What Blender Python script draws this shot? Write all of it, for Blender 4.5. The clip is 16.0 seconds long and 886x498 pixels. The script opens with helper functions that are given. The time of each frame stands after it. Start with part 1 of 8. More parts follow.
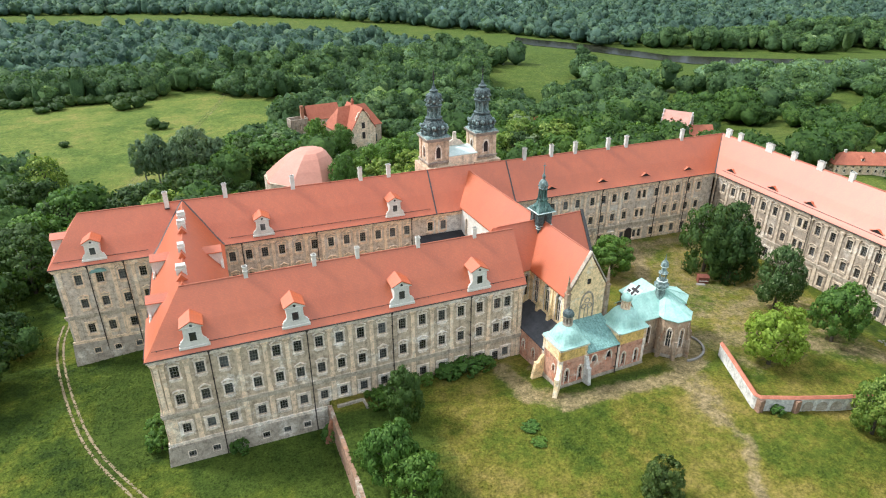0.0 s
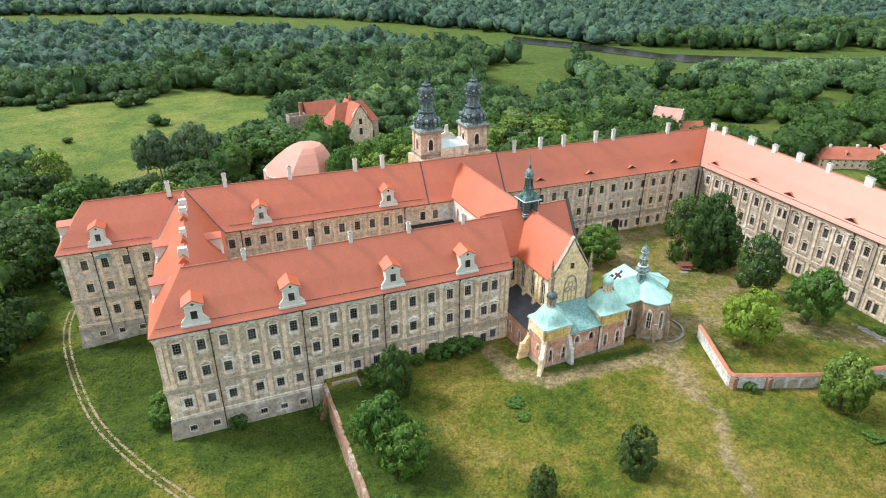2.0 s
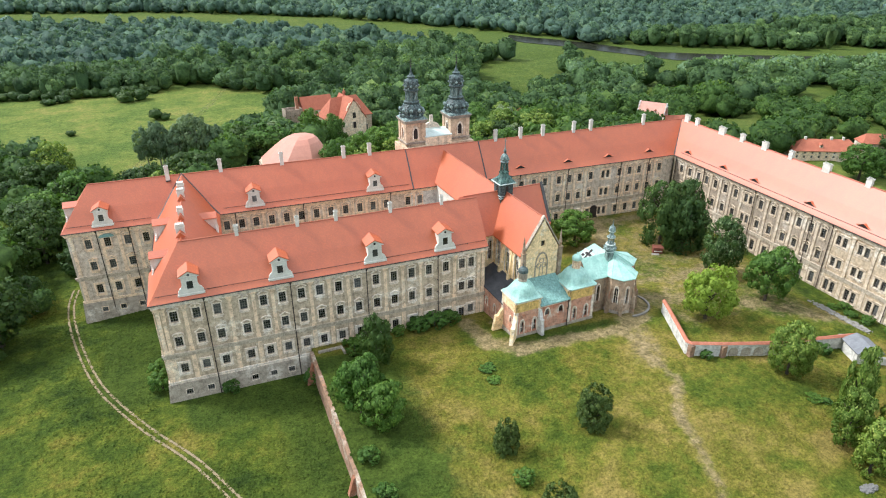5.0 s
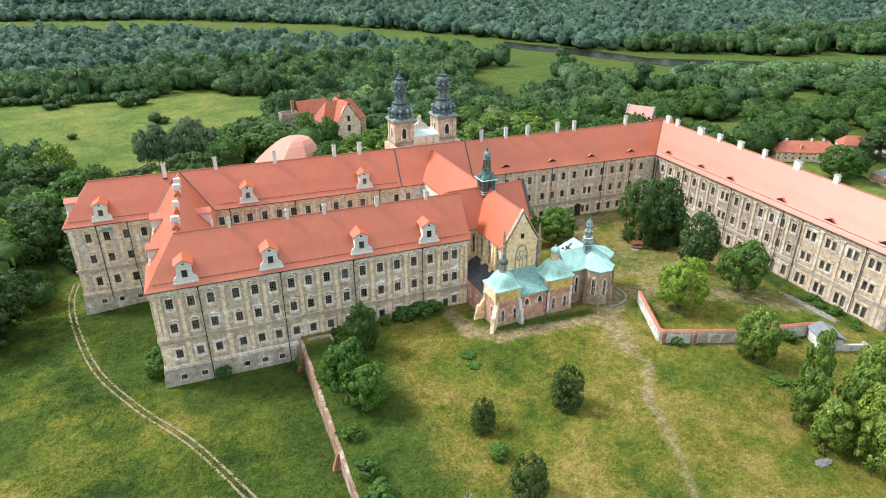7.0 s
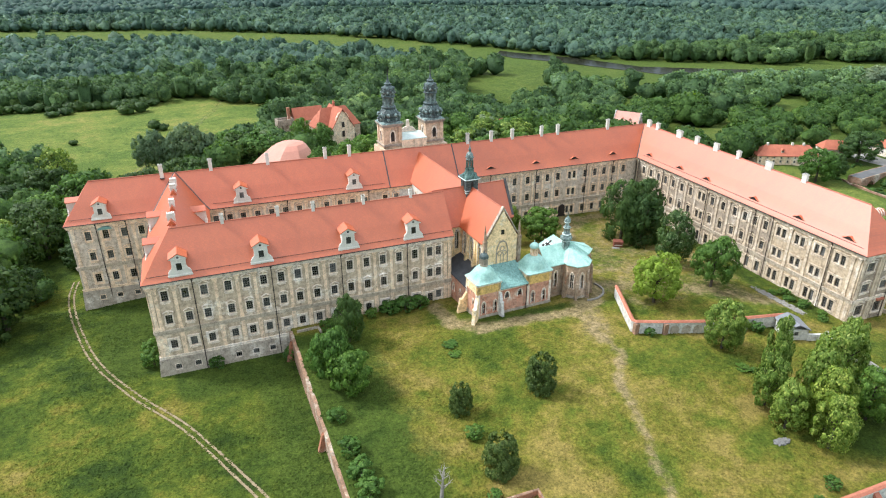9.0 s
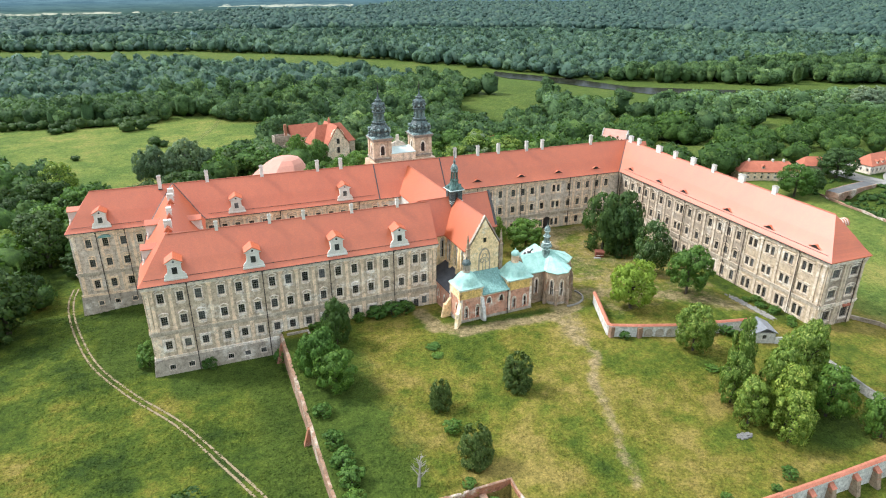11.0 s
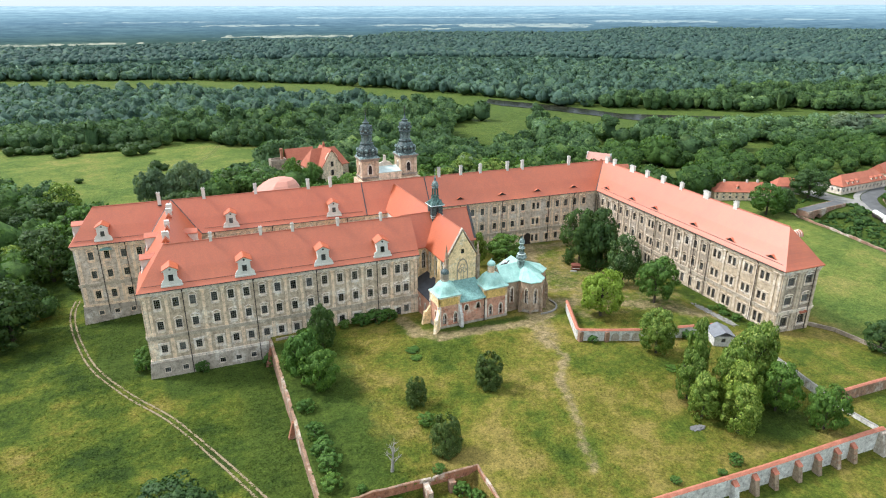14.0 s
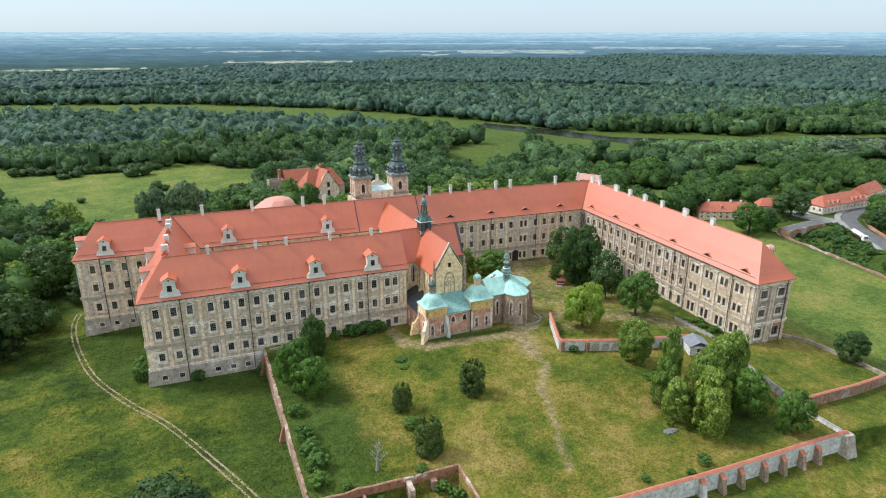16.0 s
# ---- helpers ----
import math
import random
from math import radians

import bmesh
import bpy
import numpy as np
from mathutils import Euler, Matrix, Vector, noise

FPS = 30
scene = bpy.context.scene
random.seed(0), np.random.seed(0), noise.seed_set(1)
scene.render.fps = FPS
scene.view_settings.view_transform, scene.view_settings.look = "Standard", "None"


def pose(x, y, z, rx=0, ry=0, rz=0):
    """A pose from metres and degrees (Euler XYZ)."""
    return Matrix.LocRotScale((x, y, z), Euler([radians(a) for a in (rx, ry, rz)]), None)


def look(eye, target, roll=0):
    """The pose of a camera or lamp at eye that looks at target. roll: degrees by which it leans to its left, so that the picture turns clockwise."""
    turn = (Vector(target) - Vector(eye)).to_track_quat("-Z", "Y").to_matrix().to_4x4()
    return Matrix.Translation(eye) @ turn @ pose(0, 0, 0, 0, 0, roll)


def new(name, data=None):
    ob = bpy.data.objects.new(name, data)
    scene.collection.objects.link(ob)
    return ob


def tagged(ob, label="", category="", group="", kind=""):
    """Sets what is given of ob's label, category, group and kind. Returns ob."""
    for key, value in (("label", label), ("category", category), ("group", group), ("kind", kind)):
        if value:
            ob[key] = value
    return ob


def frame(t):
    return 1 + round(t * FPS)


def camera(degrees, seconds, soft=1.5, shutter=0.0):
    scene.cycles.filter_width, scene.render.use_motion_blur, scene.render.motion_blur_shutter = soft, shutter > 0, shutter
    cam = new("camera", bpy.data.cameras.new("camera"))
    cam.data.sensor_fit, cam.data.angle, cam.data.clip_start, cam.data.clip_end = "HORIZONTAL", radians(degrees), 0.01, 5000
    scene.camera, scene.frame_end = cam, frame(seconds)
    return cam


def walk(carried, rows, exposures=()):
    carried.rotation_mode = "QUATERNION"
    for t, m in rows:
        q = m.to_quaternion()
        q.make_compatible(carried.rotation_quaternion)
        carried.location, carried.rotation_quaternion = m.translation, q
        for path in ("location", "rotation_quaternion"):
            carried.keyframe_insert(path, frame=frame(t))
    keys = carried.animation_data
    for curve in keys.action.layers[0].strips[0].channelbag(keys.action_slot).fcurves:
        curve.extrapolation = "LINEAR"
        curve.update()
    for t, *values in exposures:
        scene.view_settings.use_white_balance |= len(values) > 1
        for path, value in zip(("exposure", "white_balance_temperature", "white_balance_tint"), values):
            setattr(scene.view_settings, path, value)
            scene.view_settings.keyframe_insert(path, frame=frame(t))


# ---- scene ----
cam = camera(69.9, 16.0, 1.1)
PATH = [
    (0, (-0.818, -0.14, 103.358), (-0.2, 1.539, 102.465), -0.1),
    (0.5, (-0.876, -2.355, 103.351), (-0.259, -0.674, 102.459), -0.2),
    (1, (-0.99, -4.588, 103.344), (-0.373, -2.908, 102.451), -0.2),
    (1.5, (-1.088, -6.873, 103.336), (-0.472, -5.193, 102.443), -0.2),
    (2, (-1.128, -9.264, 103.328), (-0.511, -7.584, 102.435), -0.1),
    (2.5, (-1.126, -11.707, 103.348), (-0.509, -10.027, 102.454), -0.1),
    (3, (-1.038, -14.198, 103.359), (-0.422, -12.518, 102.466), -0.1),
    (3.5, (-0.866, -16.704, 103.37), (-0.25, -15.024, 102.476), -0.1),
    (4, (-0.627, -19.25, 103.358), (-0.013, -17.57, 102.464), -0.2),
    (6.3, (0.79, -31.403, 103.294), (1.403, -29.719, 102.406), 0.1),
    (6.5, (0.92, -32.463, 103.29), (1.534, -30.777, 102.406), -0.2),
    (7, (1.259, -35.112, 103.259), (1.875, -33.422, 102.386), -0.1),
    (7.5, (1.639, -37.84, 103.215), (2.257, -36.147, 102.348), -0.2),
    (8, (2.034, -40.636, 103.17), (2.652, -38.94, 102.309), -0.2),
    (8.5, (2.412, -43.387, 103.145), (3.03, -41.689, 102.289), -0.2),
    (9, (2.742, -46.107, 103.131), (3.362, -44.404, 102.285), -0.2),
    (9.5, (3.047, -48.863, 103.141), (3.67, -47.154, 102.31), -0.2),
    (10, (3.328, -51.634, 103.166), (3.954, -49.917, 102.354), -0.1),
    (12.5, (4.664, -65.44, 103.188), (5.298, -63.702, 102.427), -0.1),
    (13, (4.91, -68.198, 103.178), (5.546, -66.454, 102.435), -0.1),
    (13.5, (5.123, -70.95, 103.165), (5.762, -69.2, 102.438), -0.1),
    (14, (5.291, -73.718, 103.161), (5.932, -71.961, 102.452), -0.1),
    (14.5, (5.418, -76.501, 103.173), (6.062, -74.738, 102.482), -0.0),
    (15, (5.527, -79.289, 103.207), (6.173, -77.521, 102.533), -0.0),
    (15.5, (5.666, -82.088, 103.232), (6.315, -80.314, 102.575), -0.0),
    (16, (5.814, -84.87, 103.236), (6.465, -83.09, 102.597), -0.0),
]
walk(cam, [(t, look(eye, target, roll)) for t, eye, target, roll in PATH], [(0, 0.98, 5880, 10), (4, 0.98, 5880, 10), (12.5, 1.12, 5860, 10), (16, 0.72, 5780, 10)])

# ---- light ----
SUN_DIR = Vector((-0.58, 0.38, 0.74)).normalized()      # towards the sun
world = bpy.data.worlds.new("sky")
scene.world = world
world.use_nodes = True
wn = world.node_tree
sky = wn.nodes.new("ShaderNodeTexSky")
sky.sky_type = "NISHITA"
sky.sun_disc = False
sky.sun_elevation = math.asin(SUN_DIR.z)
sky.sun_rotation = math.atan2(SUN_DIR.x, SUN_DIR.y)
sky.air_density, sky.dust_density, sky.ozone_density = 1.0, 0.8, 1.2
wn.nodes["Background"].inputs[1].default_value = 0.15
# a bright veil of thin cloud under the sky
veil = wn.nodes.new("ShaderNodeMix")
veil.data_type = "RGBA"
veil.inputs[0].default_value = 0.85
where = wn.nodes.new("ShaderNodeTexCoord")
height = wn.nodes.new("ShaderNodeSeparateXYZ")
bright = wn.nodes.new("ShaderNodeValToRGB")
bright.color_ramp.elements[0].position, bright.color_ramp.elements[0].color = 0.0, (0.41, 0.475, 0.50, 1)
bright.color_ramp.elements[1].position, bright.color_ramp.elements[1].color = 0.75, (0.95, 0.98, 0.975, 1)
gain = wn.nodes.new("ShaderNodeVectorMath")
gain.operation = "MULTIPLY"
gain.inputs[1].default_value = (6.0, 6.0, 6.0)
wn.links.new(where.outputs["Generated"], height.inputs[0])
wn.links.new(height.outputs[2], bright.inputs[0])
wn.links.new(bright.outputs[0], gain.inputs[0])
wn.links.new(gain.outputs[0], veil.inputs[7])
wn.links.new(sky.outputs[0], veil.inputs[6])
wn.links.new(veil.outputs[2], wn.nodes["Background"].inputs[0])
sun_data = bpy.data.lights.new("sun", "SUN")
sun_data.energy, sun_data.angle, sun_data.color = 2.5, radians(11), (1.0, 0.95, 0.87)
sun_lamp = new("sun", sun_data)
sun_lamp.matrix_world = look(SUN_DIR * 300, (0, 0, 0))


# ---- materials ----
def lin(r, g, b):
    """sRGB 0..255 to a linear colour."""
    f = lambda c: c / 12.92 if c <= 0.04045 else ((c + 0.055) / 1.055) ** 2.4
    return (f(r / 255), f(g / 255), f(b / 255), 1.0)


class Nodes:
    """A small helper round one node material."""

    def __init__(self, name, rough=0.9):
        self.mat = bpy.data.materials.new(name)
        self.mat.use_nodes = True
        self.t = self.mat.node_tree
        self.p = self.t.nodes["Principled BSDF"]
        self.p.inputs["Roughness"].default_value = rough
        self.p.inputs["Specular IOR Level"].default_value = 0.3

    def n(self, kind, **values):
        node = self.t.nodes.new("ShaderNode" + kind)
        for key, value in values.items():
            node.inputs[key].default_value = value
        return node

    def link(self, a, b):
        self.t.links.new(a, b)

    def place(self, scale=(1, 1, 1), local=False):
        src = self.n("TexCoord").outputs["Object"] if local else self.n("NewGeometry").outputs["Position"]
        m = self.n("Mapping")
        m.inputs["Scale"].default_value = scale
        self.link(src, m.inputs["Vector"])
        return m.outputs[0]

    def noise(self, scale, detail=4.0, rough=0.6, vec=None, stretch=(1, 1, 1), local=False):
        node = self.n("TexNoise", Scale=scale, Detail=detail, Roughness=rough)
        self.link(vec or self.place(stretch, local), node.inputs["Vector"])
        return node.outputs["Fac"]

    def ramp(self, fac, stops):
        node = self.n("ValToRGB")
        r = node.color_ramp
        while len(r.elements) < len(stops):
            r.elements.new(0.5)
        for e, (at, c) in zip(r.elements, stops):
            e.position = at
            e.color = c if len(c) == 4 else (*c, 1)
        self.link(fac, node.inputs["Fac"])
        return node.outputs["Color"]

    def step(self, fac, lo, hi):
        node = self.n("MapRange")
        node.inputs["From Min"].default_value, node.inputs["From Max"].default_value = lo, hi
        node.interpolation_type = "SMOOTHSTEP"
        self.link(fac, node.inputs["Value"])
        return node.outputs[0]

    def mix(self, a, b, fac, mode="MIX"):
        node = self.n("Mix")
        node.data_type, node.blend_type = "RGBA", mode
        for sock, v in ((node.inputs[6], a), (node.inputs[7], b), (node.inputs[0], fac)):
            if isinstance(v, (tuple, float, int)):
                sock.default_value = v
            else:
                self.link(v, sock)
        return node.outputs[2]

    def math(self, op, a, b=0.0):
        node = self.n("Math")
        node.operation = op
        for sock, v in zip(node.inputs, (a, b)):
            if isinstance(v, (float, int)):
                sock.default_value = v
            else:
                self.link(v, sock)
        return node.outputs[0]

    def bump(self, height, strength=0.4, distance=0.05):
        node = self.n("Bump", Strength=strength, Distance=distance)
        self.link(height, node.inputs["Height"])
        self.link(node.outputs[0], self.p.inputs["Normal"])

    def base(self, colour):
        self.link(colour, self.p.inputs["Base Color"])
        return self.mat


def rough_stuff(name, dark, light, scale=0.3, fine=3.0, rough=0.9, bump=0.3, vary=0.25, stretch=(1, 1, 1), metal=0.0):
    """Two colours mixed by a broad noise, with fine grain and relief."""
    m = Nodes(name, rough)
    broad = m.ramp(m.noise(scale, 5, 0.65, stretch=stretch), [(0.3, dark), (0.7, light)])
    grain = m.noise(fine, 4, 0.7, stretch=stretch)
    shade = m.ramp(grain, [(0.25, (1 - vary,) * 3), (0.75, (1 + vary * 0.6,) * 3)])
    m.bump(grain, bump, 0.06)
    m.p.inputs["Metallic"].default_value = metal
    return m.base(m.mix(broad, shade, 1.0, "MULTIPLY"))


def plaster(name, base, pale, brick, stain, brick_amount=0.36, pale_amount=0.5):
    """Old lime plaster: stained, with pale worn patches, dark runs and places where the brick shows."""
    m = Nodes(name, 0.93)
    broad = m.noise(0.16, 6, 0.7)
    c = m.mix(base, pale, m.step(broad, pale_amount, pale_amount + 0.16))
    runs = m.noise(1.0, 5, 0.7, stretch=(1.1, 1.1, 0.14))
    c = m.mix(c, stain, m.math("MULTIPLY", m.step(runs, 0.50, 0.72), 0.56))
    patch = m.noise(0.33, 7, 0.72)
    worn = m.step(patch, 1 - brick_amount, 1 - brick_amount + 0.05)
    c = m.mix(c, brick, m.math("MULTIPLY", worn, 0.8))
    grain = m.noise(2.6, 5, 0.75)
    c = m.mix(c, m.ramp(m.noise(0.75, 6, 0.78), [(0.35, (0.52, 0.50, 0.48)), (0.5, (1.0, 1.0, 1.0)), (0.66, (1.28, 1.28, 1.26))]), 0.9, "MULTIPLY")
    c = m.mix(c, m.ramp(grain, [(0.25, (0.74,) * 3), (0.75, (1.16,) * 3)]), 1.0, "MULTIPLY")
    m.bump(grain, 0.45, 0.08)
    return m.base(c)


def tile_roof(name, a, b, axis, rough=0.53):
    """Clay tiles: courses along the slope, single tiles varied, with faint weathered streaks."""
    m = Nodes(name, rough)
    m.p.inputs["Specular IOR Level"].default_value = 0.9
    m.p.inputs["IOR"].default_value = 1.54
    broad = m.noise(0.05, 5, 0.6)
    c = m.ramp(broad, [(0.3, a), (0.72, b)])
    tiles = m.n("TexBrick", Scale=1.0, **{"Mortar Size": 0.02, "Brick Width": 0.34, "Row Height": 0.3, "Bias": 0.0})
    tiles.inputs["Color1"].default_value = (0.83, 0.83, 0.83, 1)
    tiles.inputs["Color2"].default_value = (1.12, 1.08, 1.05, 1)
    tiles.inputs["Mortar"].default_value = (0.62, 0.6, 0.6, 1)
    sep = m.n("SeparateXYZ")
    m.link(m.n("NewGeometry").outputs["Position"], sep.inputs[0])
    com = m.n("CombineXYZ")
    m.link(sep.outputs[axis], com.inputs[0])
    m.link(sep.outputs[2], com.inputs[1])
    m.link(com.outputs[0], tiles.inputs["Vector"])
    c = m.mix(c, tiles.outputs["Color"], 0.5, "MULTIPLY")
    streak = m.noise(1.0, 4, 0.6, stretch=(0.5, 0.5, 0.06))
    c = m.mix(c, m.ramp(streak, [(0.3, (0.93, 0.92, 0.92)), (0.7, (1.04, 1.04, 1.03))]), 1.0, "MULTIPLY")
    m.bump(tiles.outputs["Fac"], 0.06, 0.03)
    return m.base(c)


ROOF_X = tile_roof("roof tiles, courses along x", (0.45, 0.088, 0.019), (0.50, 0.110, 0.027), 0)
ROOF_Y = tile_roof("roof tiles, courses along y", (0.45, 0.088, 0.019), (0.50, 0.110, 0.027), 1)
ROOF_OLD = rough_stuff("weathered roof tiles", (0.36, 0.11, 0.065, 1), (0.47, 0.16, 0.09, 1), 0.4, 2.5, 0.8, 0.4)
PLASTER = plaster("grey-brown stained plaster", (0.561, 0.446, 0.315, 1), (0.900, 0.814, 0.675, 1), (0.594, 0.418, 0.299, 1), (0.242, 0.198, 0.149, 1), 0.36, 0.54)
PLASTER_DARK = plaster("dark stained plaster", (0.608, 0.500, 0.384, 1), (0.706, 0.627, 0.533, 1), (0.470, 0.343, 0.257, 1), (0.255, 0.221, 0.184, 1), 0.33)
PLASTER_PALE = plaster("pale worn plaster", (0.358, 0.289, 0.215, 1), (0.495, 0.426, 0.344, 1), (0.399, 0.241, 0.139, 1), (0.172, 0.138, 0.102, 1), 0.37)
STUCCO = plaster("tan stucco", (0.827, 0.631, 0.434, 1), (0.900, 0.774, 0.597, 1), (0.615, 0.456, 0.337, 1), (0.446, 0.350, 0.261, 1), 0.27)
STUCCO_PALE = plaster("pale yellow stucco", (0.784, 0.668, 0.538, 1), (0.890, 0.816, 0.721, 1), (0.615, 0.488, 0.378, 1), (0.360, 0.302, 0.252, 1), 0.28)
STUCCO_WORN = plaster("worn ochre stucco", (0.617, 0.497, 0.361, 1), (0.772, 0.685, 0.563, 1), (0.483, 0.328, 0.221, 1), (0.319, 0.241, 0.176, 1), 0.33)
CHAPEL_BRICK = plaster("warm brick and plaster", (0.44, 0.31, 0.205, 1), (0.58, 0.46, 0.34, 1), (0.42, 0.215, 0.13, 1), (0.24, 0.185, 0.135, 1), 0.42)
OCHRE = plaster("bared ochre plaster over brick", (0.504, 0.392, 0.265, 1), (0.594, 0.504, 0.379, 1), (0.540, 0.324, 0.168, 1), (0.270, 0.207, 0.146, 1), 0.38, 0.52)
STONE = plaster("bare stone plinth", (0.40, 0.34, 0.265, 1), (0.64, 0.575, 0.48, 1), (0.42, 0.32, 0.24, 1), (0.20, 0.175, 0.145, 1), 0.36, 0.52)
TRIM_STAINED = plaster("weather-stained cornice plaster", (0.52, 0.435, 0.33, 1), (0.76, 0.67, 0.54, 1), (0.40, 0.30, 0.22, 1), (0.13, 0.11, 0.09, 1), 0.38, 0.56)
YELLOW = plaster("faded yellow plaster", (0.90, 0.67, 0.37, 1), (0.90, 0.80, 0.62, 1), (0.66, 0.44, 0.31, 1), (0.56, 0.43, 0.25, 1), 0.27, 0.54)
YELLOW_STRONG = plaster("ochre yellow plaster", (0.72, 0.49, 0.16, 1), (0.74, 0.54, 0.24, 1), (0.52, 0.36, 0.15, 1), (0.45, 0.31, 0.14, 1), 0.28, 0.62)
PINK = plaster("worn pink plaster over brick", (0.56, 0.30, 0.20, 1), (0.66, 0.54, 0.42, 1), (0.52, 0.21, 0.12, 1), (0.38, 0.27, 0.2, 1), 0.48, 0.54)
BROWNSTONE = plaster("brown brick and plaster", (0.34, 0.25, 0.165, 1), (0.45, 0.36, 0.27, 1), (0.33, 0.17, 0.10, 1), (0.18, 0.145, 0.11, 1), 0.45)
WHITE = rough_stuff("cream lime wash", (0.60, 0.56, 0.48, 1), (0.76, 0.73, 0.65, 1), 0.5, 2.5, 0.9, 0.25, 0.18)
WHITE_WALL = plaster("dirty white plaster", (0.63, 0.605, 0.55, 1), (0.79, 0.77, 0.72, 1), (0.48, 0.36, 0.28, 1), (0.36, 0.335, 0.30, 1), 0.28)
COPPER = rough_stuff("green copper sheet", (0.29, 0.50, 0.425, 1), (0.45, 0.67, 0.58, 1), 0.5, 1.6, 0.6, 0.15, 0.22)
COPPER_OLD = rough_stuff("blue-green copper sheet with dark runs", (0.14, 0.28, 0.25, 1), (0.26, 0.43, 0.385, 1), 0.9, 1.8, 0.6, 0.2, 0.3)
COPPER_PALE = rough_stuff("whitish copper sheet", (0.5, 0.62, 0.57, 1), (0.68, 0.74, 0.7, 1), 0.8, 2.0, 0.6, 0.15, 0.15)
COPPER_DARK = rough_stuff("blackened copper", (0.014, 0.021, 0.022, 1), (0.15, 0.20, 0.19, 1), 1.6, 2.6, 0.5, 0.5, 0.6)
COPPER_STREAK = rough_stuff("dark copper with pale green runs", (0.015, 0.026, 0.026, 1), (0.36, 0.47, 0.43, 1), 1.3, 2.2, 0.55, 0.5, 0.5, (1, 1, 0.45))
COPPER_TURRET = rough_stuff("black-green copper with thin pale runs", (0.008, 0.016, 0.015, 1), (0.15, 0.27, 0.225, 1), 1.5, 2.4, 0.5, 0.5, 0.6, (1, 1, 0.4))
TOWER_STONE = plaster("ochre tower plaster", (0.60, 0.44, 0.30, 1), (0.70, 0.57, 0.42, 1), (0.46, 0.31, 0.21, 1), (0.16, 0.13, 0.10, 1), 0.36, 0.55)
TOWER_TRIM = plaster("stained tower cornice", (0.36, 0.30, 0.24, 1), (0.56, 0.48, 0.38, 1), (0.25, 0.2, 0.16, 1), (0.08, 0.07, 0.06, 1), 0.4, 0.55)
GREY_STONE = rough_stuff("grey field stone", (0.13, 0.125, 0.115, 1), (0.26, 0.25, 0.235, 1), 1.5, 4.0, 0.9, 0.4)
BLACK_SHEET = rough_stuff("black roofing sheet", (0.012, 0.013, 0.015, 1), (0.035, 0.036, 0.04, 1), 0.6, 2.0, 0.6, 0.6, 0.3)
SLATE = rough_stuff("dark roofing felt", (0.045, 0.046, 0.05, 1), (0.085, 0.085, 0.09, 1), 0.4, 2.0, 0.75, 0.3, 0.25)
LEAD = rough_stuff("dark lead flashing", (0.055, 0.052, 0.05, 1), (0.10, 0.095, 0.09, 1), 0.8, 3.0, 0.6, 0.2)
PIPE = rough_stuff("rusty dark downpipe", (0.035, 0.028, 0.024, 1), (0.075, 0.05, 0.038, 1), 0.6, 3.0, 0.6, 0.2)
IRON = rough_stuff("dark iron", (0.02, 0.018, 0.018, 1), (0.05, 0.035, 0.03, 1), 0.9, 3.0, 0.5, 0.2)
WOOD = rough_stuff("weathered window wood", (0.15, 0.135, 0.115, 1), (0.26, 0.235, 0.20, 1), 1.2, 6.0, 0.8, 0.2)
WOOD_PALE = rough_stuff("grey painted wood", (0.20, 0.19, 0.17, 1), (0.34, 0.32, 0.29, 1), 1.2, 6.0, 0.8, 0.2)
BRICK = plaster("red brick with lime remains", (0.34, 0.145, 0.08, 1), (0.62, 0.51, 0.40, 1), (0.43, 0.2, 0.115, 1), (0.2, 0.12, 0.085, 1), 0.45, 0.52)
BRICK_PALE = plaster("weathered brick and mortar", (0.30, 0.18, 0.115, 1), (0.52, 0.44, 0.35, 1), (0.44, 0.22, 0.13, 1), (0.24, 0.2, 0.16, 1), 0.42, 0.5)
COPING = rough_stuff("red tile coping", (0.38, 0.13, 0.075, 1), (0.52, 0.2, 0.125, 1), 0.6, 2.5, 0.8, 0.5, 0.35)
BARK = rough_stuff("bark", (0.045, 0.036, 0.026, 1), (0.10, 0.083, 0.062, 1), 0.8, 5.0, 0.95, 0.8, 0.4, (1, 1, 0.3))
DEADWOOD = rough_stuff("weathered window wood", (0.20, 0.18, 0.15, 1), (0.36, 0.33, 0.285, 1), 1.2, 6.0, 0.8, 0.2)
ASPHALT = rough_stuff("asphalt", (0.085, 0.085, 0.084, 1), (0.14, 0.138, 0.134, 1), 0.2, 2.0, 0.9, 0.2, 0.15)
PAVING = rough_stuff("pale paving", (0.20, 0.187, 0.165, 1), (0.33, 0.31, 0.275, 1), 0.3, 2.0, 0.9, 0.3, 0.2)


def glass_pane():
    m = Nodes("old window glass", 0.06)
    m.p.inputs["Transmission Weight"].default_value = 0.35
    m.p.inputs["Specular IOR Level"].default_value = 0.5
    g = m.noise(0.9, 2, 0.5)
    m.bump(g, 0.2, 0.02)
    # reflected sky put into the pane colour as a grey, different for each pane
    sky_grey = m.ramp(m.n("ObjectInfo").outputs["Random"], [(0.0, (0.012, 0.013, 0.015)), (0.3, (0.05, 0.052, 0.052)), (0.75, (0.11, 0.115, 0.112)), (1.0, (0.20, 0.205, 0.20))])
    return m.base(m.mix(sky_grey, m.ramp(m.noise(0.7, 3, 0.6), [(0.35, (0.55, 0.55, 0.57)), (0.65, (1.3, 1.3, 1.28))]), 1.0, "MULTIPLY"))


GLASS = glass_pane()


